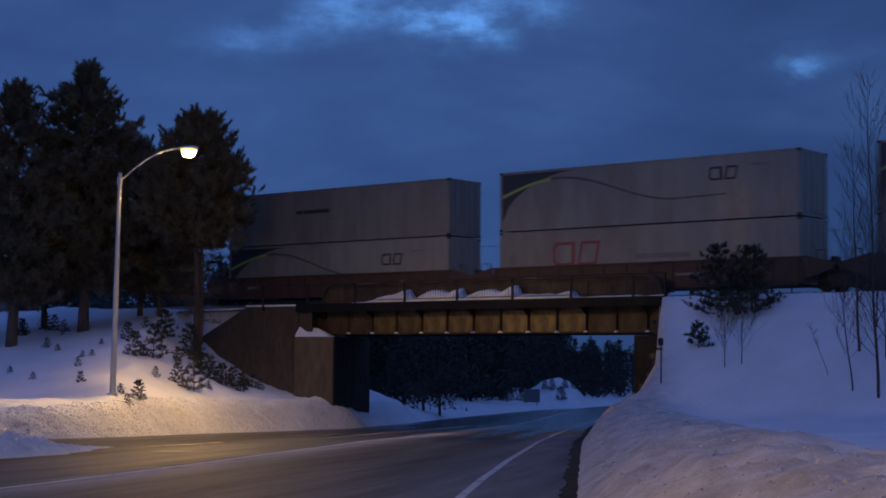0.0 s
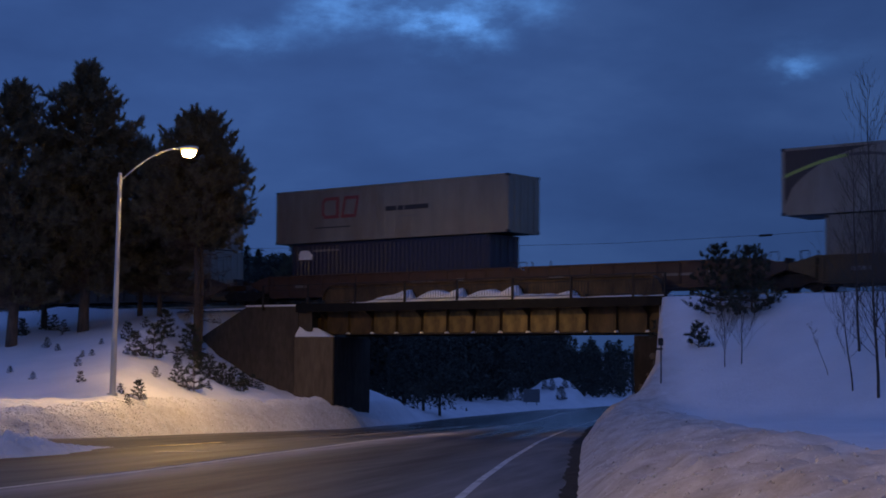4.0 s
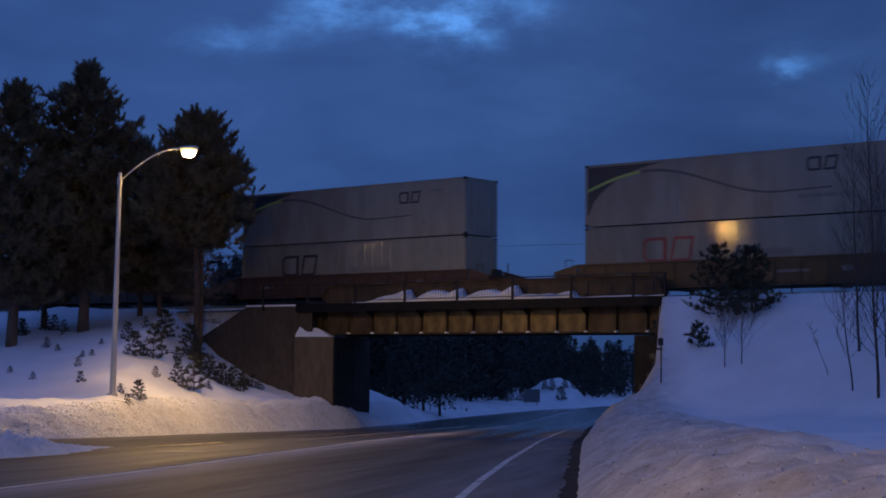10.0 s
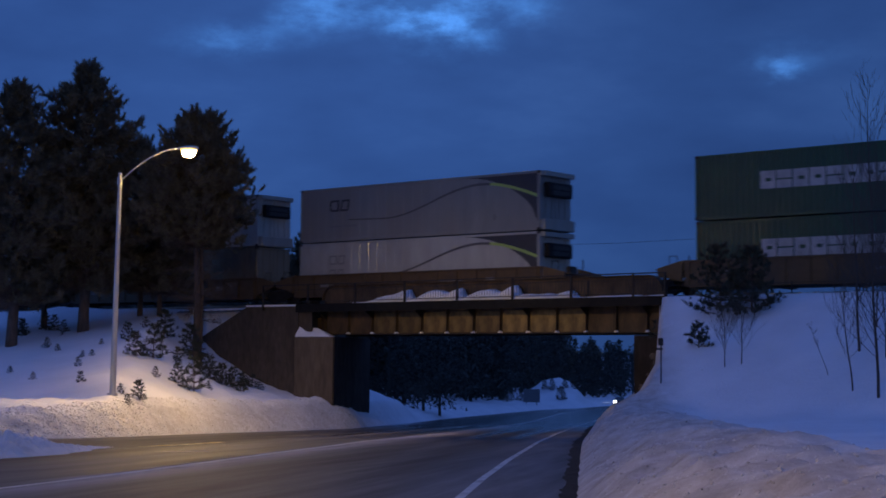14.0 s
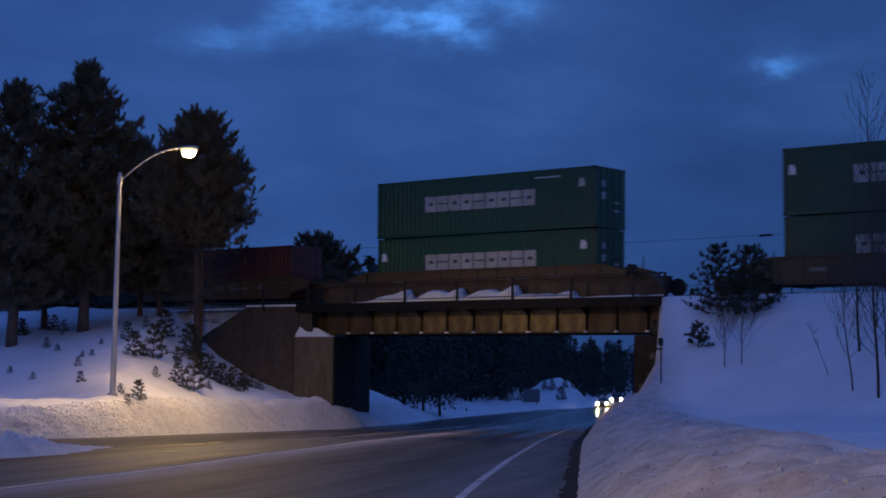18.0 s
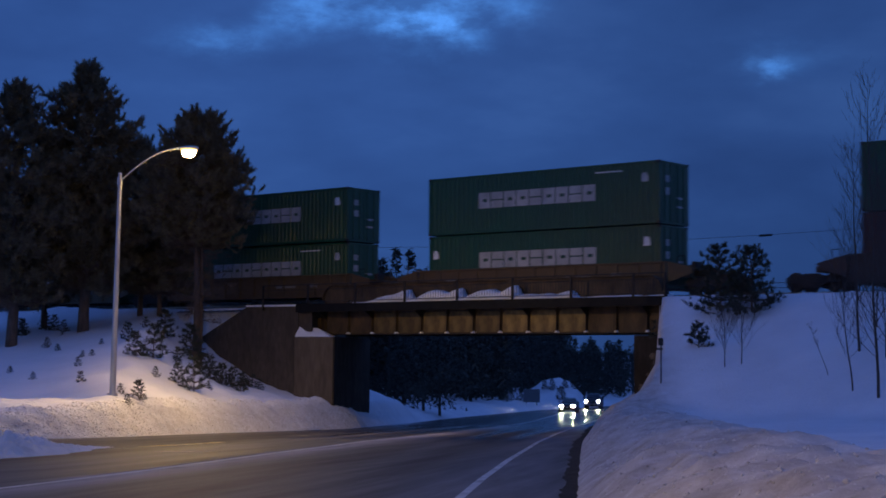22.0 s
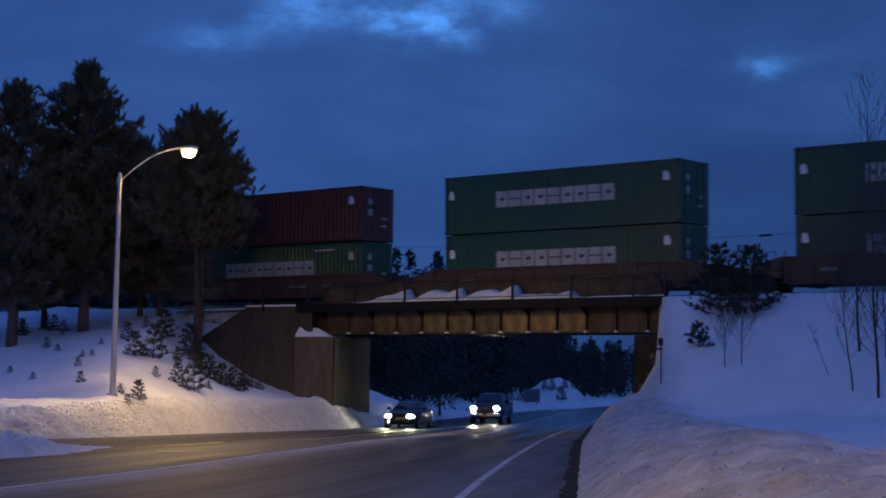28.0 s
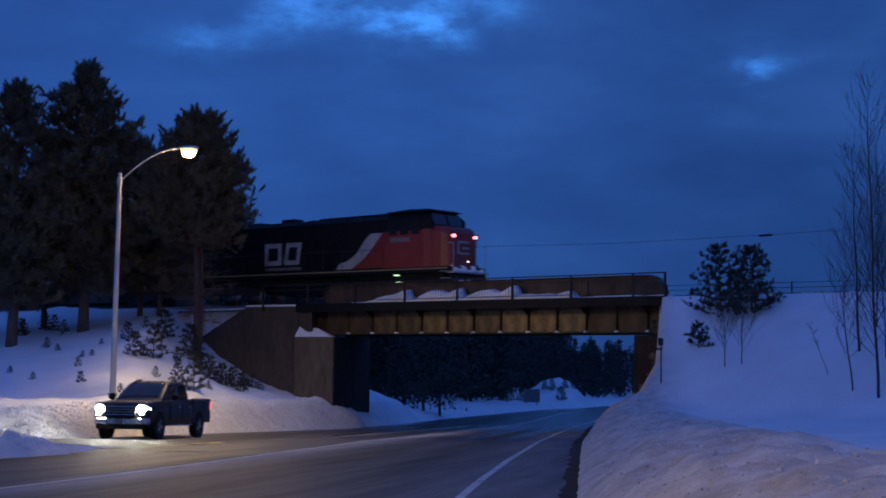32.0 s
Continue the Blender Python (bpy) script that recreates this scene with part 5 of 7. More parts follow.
CARPAINT = surface("black_car_paint", (0.011, 0.011, 0.012), 0.32, vary=0.2, grain=5.0, stain=(0.022, 0.021, 0.020), stain_scale=1.2, stain_amount=0.3, bump=0.0, coat=0.25, spec=0.3)
TRUCKPAINT = surface("dark_truck_paint", (0.012, 0.012, 0.013), 0.35, vary=0.2, grain=5.0, stain=(0.022, 0.021, 0.020), stain_scale=1.0, stain_amount=0.35, bump=0.0, coat=0.25, spec=0.3)
CHROME = surface("chrome_trim", (0.62, 0.62, 0.62), 0.18, metal=1.0, vary=0.08)
RIM = surface("alloy_rim", (0.35, 0.35, 0.36), 0.35, metal=0.9, vary=0.15)


def bend(points, t, closed):
    """A smooth curve through points, at the running number t."""
    n = len(points)
    k = int(math.floor(t))
    if not closed:
        k = min(max(k, 0), n - 2)
    f = t - k
    pick = (lambda i: points[i % n]) if closed else (lambda i: points[min(max(i, 0), n - 1)])
    a, b, c, d = pick(k - 1), pick(k), pick(k + 1), pick(k + 2)
    return 0.5 * (2 * b + (c - a) * f + (2 * a - 5 * b + 4 * c - d) * f * f + (3 * b - a - 3 * c + d) * f ** 3)


class Skin:
    """A smooth hull through sections (x, half width, sill, belt, top, half width at the top)."""
    def __init__(self, sections):
        self.rings = []
        for x, w, z0, z1, z2, wt in sections:
            side = [(x, -0.80 * w, z0), (x, -0.95 * w, z0 + 0.04), (x, -w, z0 + 0.35 * (z1 - z0)), (x, -w, z1 - 0.22 * (z1 - z0)), (x, -0.97 * w, z1),
                    (x, -wt - 0.02, z2 - 0.22 * (z2 - z1)), (x, -wt + 0.05, z2 - 0.02), (x, -wt * 0.5, z2)]
            self.rings.append(np.array(side + [(q[0], -q[1], q[2]) for q in side[::-1]]))

    def at(self, u, v):
        ring = np.array([bend([r[i] for r in self.rings], u, False) for i in range(16)])
        return bend(ring, v, True)

    def hull(self, along=4, round_=3):
        rows = []
        for u in np.linspace(0, len(self.rings) - 1, (len(self.rings) - 1) * along + 1):
            ring = np.array([bend([r[i] for r in self.rings], u, False) for i in range(16)])
            rows.append([tuple(bend(ring, v, True)) for v in np.arange(0, 16, 1 / round_)])
        return Shape().loft(rows)

    def patch(self, u0, u1, v0, v1, proud=0.008, slant0=0.0, slant1=0.0, n=8):
        """A pane that follows the hull and stands a little proud of it."""
        outer, inner = [], []
        for i in range(n + 1):
            for j in range(n + 1):
                v = v0 + (v1 - v0) * j / n
                a, b = u0 + slant0 * j / n, u1 + slant1 * j / n
                u = a + (b - a) * i / n
                p = self.at(u, v)
                e1, e2 = self.at(u + 0.02, v) - p, self.at(u, v + 0.02) - p
                nn = np.cross(e1, e2)
                nn = nn / (np.linalg.norm(nn) + 1e-9)
                if np.dot(nn, p - np.array((p[0], 0, 0.6))) < 0:
                    nn = -nn
                outer.append(tuple(p + nn * proud))
                inner.append(tuple(p - nn * 0.01))
        m = n + 1
        quads = [(i * m + j, i * m + j + 1, (i + 1) * m + j + 1, (i + 1) * m + j) for i in range(n) for j in range(n)]
        sh = Shape().add(outer, quads)
        rim = [i * m for i in range(m)] + [n * m + j for j in range(1, m)] + [i * m + n for i in range(n - 1, -1, -1)] + [j for j in range(n - 1, 0, -1)]
        k = len(outer)
        sh.v += inner
        sh.f += [(a, b, b + k, a + k) for a, b in zip(rim, rim[1:] + rim[:1])]
        return sh


def add_wheel(ob, x, y, r, w, sgn):
    tyre = Shape()
    prof = [(r * 0.62, -w / 2), (r * 0.95, -w / 2), (r, -w / 2 + 0.03), (r, w / 2 - 0.03), (r * 0.95, w / 2), (r * 0.62, w / 2)]
    n = 28
    for (ra, ya), (rb, yb) in zip(prof, prof[1:] + prof[:1]):
        for i in range(n):
            a, b = 2 * math.pi * i / n, 2 * math.pi * (i + 1) / n
            tyre.add([(ra * math.cos(a), ya, ra * math.sin(a)), (ra * math.cos(b), ya, ra * math.sin(b)), (rb * math.cos(b), yb, rb * math.sin(b)), (rb * math.cos(a), yb, rb * math.sin(a))], [(0, 1, 2, 3)])
    wheel = part("wheel", Shape().tube((0, -w * 0.3, 0), (0, w * 0.3, 0), r * 0.16, n=12), IRON, ob, at=pose(x, y, r))
    part("tyre", tyre, RUBBER, wheel)
    rim = Shape().tube((0, -w * 0.42, 0), (0, w * 0.42, 0), r * 0.63, n=24, caps=False)
    for k in range(5):
        a = 2 * math.pi * k / 5
        c, s = math.cos(a), math.sin(a)
        rim.tube((0, sgn * w * 0.38, 0), (r * 0.6 * c, sgn * w * 0.40, r * 0.6 * s), r * 0.12, r * 0.10, 6)
    rim.tube((0, sgn * w * 0.2, 0), (0, sgn * w * 0.22, 0), r * 0.60, n=24)
    part("rim", rim, RIM, wheel)
    return wheel


def lens_shape(x, y, z, w, h, depth=0.05, lean=0.0):
    rings = []
    for k, (s, dx) in enumerate(((1.0, 0.0), (0.85, depth * 0.7), (0.4, depth))):
        rings.append([(x + dx - lean * abs(0.5 * w * s * math.cos(a)) * (1 if math.cos(a) * y > 0 else 0), y + 0.5 * w * s * math.cos(a), z + 0.5 * h * s * math.sin(a)) for a in np.linspace(0, 2 * math.pi, 15)[:-1]])
    return Shape().loft(rings)


def hatchback():
    """x = 0 at the front bumper, the body behind it."""
    ob = tagged(new("hatchback_car"), "small black rounded car with lit headlamps driving on the road", "car")
    hull = Skin([(0.0, 0.48, 0.30, 0.48, 0.56, 0.36), (-0.06, 0.66, 0.25, 0.54, 0.64, 0.50), (-0.24, 0.81, 0.20, 0.62, 0.74, 0.64), (-0.7, 0.87, 0.18, 0.72, 0.86, 0.70), (-1.3, 0.89, 0.18, 0.82, 0.95, 0.74),
                 (-2.2, 0.89, 0.18, 0.86, 0.98, 0.78), (-3.3, 0.89, 0.18, 0.88, 1.0, 0.78), (-3.9, 0.86, 0.22, 0.90, 1.02, 0.74), (-4.2, 0.77, 0.30, 0.86, 0.98, 0.66), (-4.3, 0.60, 0.38, 0.78, 0.90, 0.50)])
    body = part("body", hull.hull(), CARPAINT, ob, smooth=True)
    part("hood_seam", hull.patch(1.6, 3.9, 6.0, 9.0, 0.006), CARPAINT, body, smooth=True)
    top = Skin([(-1.05, 0.66, 0.84, 0.88, 0.905, 0.60), (-1.35, 0.73, 0.84, 0.94, 1.04, 0.62), (-1.8, 0.77, 0.84, 0.97, 1.25, 0.58), (-2.3, 0.78, 0.84, 0.98, 1.40, 0.57), (-2.9, 0.78, 0.84, 0.99, 1.44, 0.57),
                (-3.5, 0.76, 0.84, 1.0, 1.36, 0.55), (-3.95, 0.70, 0.84, 0.98, 1.15, 0.53), (-4.18, 0.60, 0.84, 0.92, 1.0, 0.50)])
    cabin = part("cabin", top.hull(), CARPAINT, ob, smooth=True)
    part("windscreen", top.patch(0.75, 2.65, 6.1, 8.9), GLASS, cabin, smooth=True)
    part("rear_window", top.patch(5.1, 6.3, 6.1, 8.9), GLASS, cabin, smooth=True)
    for sy in (-1, 1):
        va, vb = (4.15, 5.25) if sy < 0 else (10.85, 9.75)
        part("side_window", top.patch(1.75, 3.45, va, vb, slant0=0.55), GLASS, cabin, smooth=True)
        part("side_window", top.patch(3.6, 5.5, va, vb, slant1=-0.35), GLASS, cabin, smooth=True)
        for u0, u1 in ((4.1, 5.15), (5.2, 6.1)):
            part("door", hull.patch(u0, u1, 1.6 if sy < 0 else 13.4, 4.05 if sy < 0 else 10.95, 0.007), CARPAINT, body, smooth=True)
        part("headlamp", lens_shape(-0.12, sy * 0.57, 0.60, 0.40, 0.21, 0.10, 0.45), HEAD, ob, "lit headlamp")
        part("headlamp_bowl", lens_shape(-0.16, sy * 0.58, 0.60, 0.45, 0.25, 0.11, 0.45), HALO, ob, "glowing oval that imitates headlamp glare")
        part("fog_lamp", lens_shape(-0.03, sy * 0.52, 0.36, 0.14, 0.10, 0.05), FOG if sy < 0 else CHROME, ob)
        part("tail_lamp", lens_shape(-4.22, sy * 0.66, 0.86, 0.24, 0.22, -0.07), TAIL, ob, "lit red tail lamp")
        part("mirror", lens_shape(-1.62, sy * 0.96, 1.02, 0.24, 0.15, 0.14), CARPAINT, ob, smooth=True)
        for x in (-2.28, -3.22):
            part("door_handle", Shape().box(x - 0.09, x + 0.09, sy * 0.90 - 0.02, sy * 0.90 + 0.02, 0.79, 0.82, 0.006), CHROME, ob)
        for k, x in enumerate((-0.82, -3.38)):
            part("wheel_arch", Shape().tube((x, sy * 0.80, 0.33), (x, sy * 0.898, 0.33), 0.37, n=28), BLACK, ob)
            WHEELS.append((add_wheel(ob, x, sy * 0.80, 0.31, 0.21, sy), x, sy * 0.80, 0.31, "car"))
    part("grille", Shape().box(-0.03, 0.01, -0.34, 0.34, 0.33, 0.43, 0.01).box(-0.05, -0.005, -0.26, 0.26, 0.52, 0.56, 0.008), BLACK, ob)
    part("front_plate", Shape().box(0.0, 0.02, -0.15, 0.15, 0.44, 0.54), GREYFILM, ob, "plain number plate")
    part("roof_aerial", Shape().tube((-3.2, 0, 1.40), (-3.35, 0, 1.58), 0.008, n=5), BLACK, cabin)
    return ob


def pickup():
    ob = tagged(new("pickup_truck"), "dark crew-cab pickup truck with chrome grille and lit headlamps", "truck")
    hull = Skin([(0.0, 0.80, 0.56, 0.86, 1.02, 0.72), (-0.05, 0.92, 0.48, 0.98, 1.13, 0.84), (-0.22, 0.97, 0.44, 1.06, 1.20, 0.88), (-0.8, 0.99, 0.42, 1.12, 1.25, 0.90), (-1.55, 0.995, 0.42, 1.14, 1.28, 0.92),
                 (-2.8, 0.995, 0.42, 1.15, 1.29, 0.93), (-3.95, 0.99, 0.42, 1.15, 1.29, 0.93), (-4.04, 0.97, 0.44, 1.12, 1.26, 0.90)])
    body = part("body", hull.hull(), TRUCKPAINT, ob, smooth=True)
    part("hood_panel", hull.patch(1.3, 3.9, 6.2, 8.8, 0.014), TRUCKPAINT, body, smooth=True)
    top = Skin([(-1.40, 0.84, 1.14, 1.22, 1.265, 0.80), (-1.75, 0.87, 1.14, 1.27, 1.50, 0.78), (-2.2, 0.88, 1.14, 1.29, 1.80, 0.72), (-2.5, 0.885, 1.14, 1.30, 1.91, 0.71), (-3.1, 0.885, 1.14, 1.30, 1.95, 0.71),
                (-3.7, 0.88, 1.14, 1.30, 1.92, 0.71), (-3.98, 0.87, 1.14, 1.30, 1.82, 0.71), (-4.10, 0.85, 1.14, 1.26, 1.40, 0.76)])
    cabin = part("cabin", top.hull(), TRUCKPAINT, ob, smooth=True)
    part("windscreen", top.patch(0.55, 2.55, 6.1, 8.9), GLASS, cabin, smooth=True)
    for sy in (-1, 1):
        va, vb = (4.15, 5.25) if sy < 0 else (10.85, 9.75)
        part("side_window", top.patch(1.35, 3.75, va, vb, slant0=0.85), GLASS, cabin, smooth=True)
        part("side_window", top.patch(3.88, 5.7, va, vb, slant1=-0.10), GLASS, cabin, smooth=True)
        for u0, u1 in ((4.25, 5.08), (5.12, 5.85)):
            part("door", hull.patch(u0, u1, 1.6 if sy < 0 else 13.4, 4.2 if sy < 0 else 10.8, 0.008), TRUCKPAINT, body, smooth=True)
        part("headlamp", lens_shape(-0.07, sy * 0.74, 0.98, 0.38, 0.28, 0.11, 0.35), HEAD, ob, "lit headlamp")
        part("headlamp_bowl", lens_shape(-0.11, sy * 0.75, 0.97, 0.43, 0.33, 0.12, 0.35), HALO, ob, "glowing oval that imitates headlamp glare")
        part("turn_lamp", lens_shape(-0.04, sy * 0.78, 0.80, 0.24, 0.07, 0.07, 0.3), FOG if sy < 0 else CHROME, ob)
        part("fog_lamp", lens_shape(0.10, sy * 0.66, 0.60, 0.13, 0.11, 0.04), CHROME, ob)
        part("tail_lamp", Shape().box(-5.90, -5.78, sy * 0.92 - 0.065, sy * 0.92 + 0.075, 0.92, 1.26, 0.02), TAIL, ob, "lit red tail lamp")
        part("mirror", lens_shape(-1.95, sy * 1.13, 1.40, 0.26, 0.26, 0.16), BLACK, ob, smooth=True)
        for x in (-2.78, -3.75):
            part("door_handle", Shape().box(x - 0.1, x + 0.1, sy * 1.0 - 0.02, sy * 1.0 + 0.02, 1.04, 1.08, 0.008), CHROME, ob)
        part("running_board", Shape().box(-3.9, -1.75, sy * 0.96 - 0.09, sy * 0.96 + 0.09, 0.42, 0.47, 0.01), CHROME, ob)
        for k, x in enumerate((-0.98, -4.72)):
            part("wheel_arch", Shape().tube((x, sy * 0.88, 0.44), (x, sy * 1.002, 0.44), 0.48, n=28), BLACK, ob)
            WHEELS.append((add_wheel(ob, x, sy * 0.88, 0.395, 0.27, sy), x, sy * 0.88, 0.395, "truck"))
    bed = part("bed_floor", Shape().box(-5.82, -4.06, -0.93, 0.93, 0.62, 0.70, 0.01), BLACK, ob, "open cargo bed")
    for sy in (-1, 1):
        part("bed_side", Shape().box(-5.86, -4.06, sy * 0.945 - 0.05, sy * 0.945 + 0.05, 0.52, 1.33, 0.025), TRUCKPAINT, bed)
        part("bed_rail", Shape().box(-5.84, -4.08, sy * 0.945 - 0.055, sy * 0.945 + 0.055, 1.334, 1.365, 0.01), BLACK, bed)
    part("tailgate", Shape().box(-5.90, -5.83, -0.885, 0.885, 0.62, 1.33, 0.02), TRUCKPAINT, bed)
    part("grille", Shape().box(-0.02, 0.04, -0.55, 0.55, 0.76, 1.08, 0.02), BLACK, ob)
    for k in range(4):
        part("grille_bar", Shape().box(0.03, 0.075, -0.54, 0.54, 0.79 + k * 0.085, 0.815 + k * 0.085, 0.008), CHROME, ob)
    part("bumper", Shape().loft([[(x - 0.06, y, 0.48), (x, y, 0.50), (x, y, 0.66), (x - 0.06, y, 0.70)] for x, y in ((-0.10, -0.97), (0.06, -0.86), (0.12, -0.5), (0.13, 0.0), (0.12, 0.5), (0.06, 0.86), (-0.10, 0.97))]), CHROME, ob, "chrome front bumper")
    part("air_dam", Shape().box(-0.2, 0.05, -0.85, 0.85, 0.32, 0.48, 0.03), BLACK, ob)
    part("rear_bumper", Shape().box(-6.0, -5.88, -0.92, 0.92, 0.50, 0.66, 0.03), CHROME, ob)
    part("front_plate", Shape().box(0.13, 0.145, -0.15, 0.15, 0.52, 0.66), GREYFILM, ob, "plain number plate")
    for y in (-0.5, 0, 0.5):
        part("roof_marker", lens_shape(-2.38, y, 1.895, 0.13, 0.05, 0.08), GLASS, cabin)
    return ob


WHEELS = []
CAR, TRUCK = hatchback(), pickup()
# (seconds, metres to the side, metres ahead) of the front bumper
CARWAY = [(0.0, 60.0, 330.0), (12.0, 31.9, 272.0), (14.0, 28.1, 252.0), (17.0, 22.9, 221.0), (19.0, 19.2, 197.0), (21.0, 14.8, 172.0), (22.0, 12.6, 159.5), (23.0, 10.2, 147.0), (24.0, 7.9, 134.0), (25.0, 5.4, 121.0), (26.0, 2.9, 108.0), (27.5, -0.85, 88.5), (28.0, -2.25, 82.0), (28.5, -3.9, 75.7), (29.0, -5.7, 69.5), (29.5, -7.55, 63.0), (30.0, -9.1, 55.7), (30.5, -10.55, 48.3), (31.0, -12.6, 42.3), (31.5, -15.8, 37.2), (32.0, -19.8, 33.3)]
TRUCKWAY = [(0.0, 80.0, 390.0), (12.0, 39.8, 300.0), (17.0, 30.3, 268.0), (19.0, 25.6, 239.0), (21.0, 20.8, 208.0), (22.0, 18.2, 192.0), (23.0, 15.3, 176.0), (24.0, 12.6, 160.0), (25.0, 10.0, 144.0), (26.0, 7.4, 129.0), (27.5, 3.9, 107.0), (28.0, 2.7, 100.0), (28.5, 1.3, 93.0), (29.0, -0.2, 86.2), (29.5, -1.6, 79.6), (30.0, -3.15, 73.4), (30.5, -4.9, 67.4), (31.0, -6.65, 61.9, 4.0), (31.5, -8.6, 57.0, 7.0), (32.0, -10.60, 52.2, 11.0)]


def drive_rows(way):
    """Poses along a way on the road, with the heading of its tangent."""
    t = np.array([r[0] for r in way])
    x = np.array([r[1] for r in way])
    y = np.array([r[2] for r in way])
    vx, vy = np.gradient(x, t), np.gradient(y, t)
    rows = []
    for k in range(len(t)):
        heading = math.degrees(math.atan2(vy[k], vx[k])) + (way[k][3] if len(way[k]) > 3 else 0.0)
        c, s = vx[k] / math.hypot(vx[k], vy[k]), vy[k] / math.hypot(vx[k], vy[k])
        zf, zb = float(road_level(y[k] - s * 0.9)), float(road_level(y[k] - s * 4.2))
        tilt = math.degrees(math.atan2(zf - zb, 3.3))
        z0 = zf + (zf - zb) / 3.3 * 0.9
        rows.append((float(t[k]), pose(x[k], y[k], z0 + 0.005, 0, -tilt, heading)))
    return rows


def spin_rows(way, x, y, r):
    """A wheel's turn, from the road that it has covered; slow where the car is far off."""
    t = np.array([q[0] for q in way])
    px, py = np.array([q[1] for q in way]), np.array([q[2] for q in way])
    run = np.concatenate([[0], np.cumsum(np.hypot(np.diff(px), np.diff(py)))])
    rows = [(0.0, pose(x, y, r))]
    times = np.arange(27.4, 32.0001, 1 / 30)
    base = np.interp(27.4, t, run)
    for q in times:
        rows.append((float(q), pose(x, y, r, 0, math.degrees((np.interp(q, t, run) - base) / r), 0)))
    return rows

# ---- trees and shrubs ----
def blade_mesh(name, tips, dirs, length, width, per, rng, material, spread=0.9):
    """Needle tufts: at every tip, thin blades fanned round its direction, in one mesh."""
    n = len(tips)
    tips, dirs = np.array(tips), np.array(dirs)
    c = np.repeat(tips, per, 0)
    d = np.repeat(dirs, per, 0) + rng.normal(0, spread, (n * per, 3)) * 0.6
    d /= np.linalg.norm(d, axis=1, keepdims=True) + 1e-9
    side = np.cross(d, rng.normal(0, 1, (n * per, 3)))
    side /= np.linalg.norm(side, axis=1, keepdims=True) + 1e-9
    ln = length * rng.uniform(0.6, 1.25, (n * per, 1))
    start = c - d * ln * 0.25
    a, b, e = start - side * width, start + side * width, start + d * ln
    v = np.stack([a, b, e], 1).reshape(-1, 3)
    me = bpy.data.meshes.new(name)
    me.from_pydata(v.tolist(), [], np.arange(len(v)).reshape(-1, 3).tolist())
    me.materials.append(material)
    return me


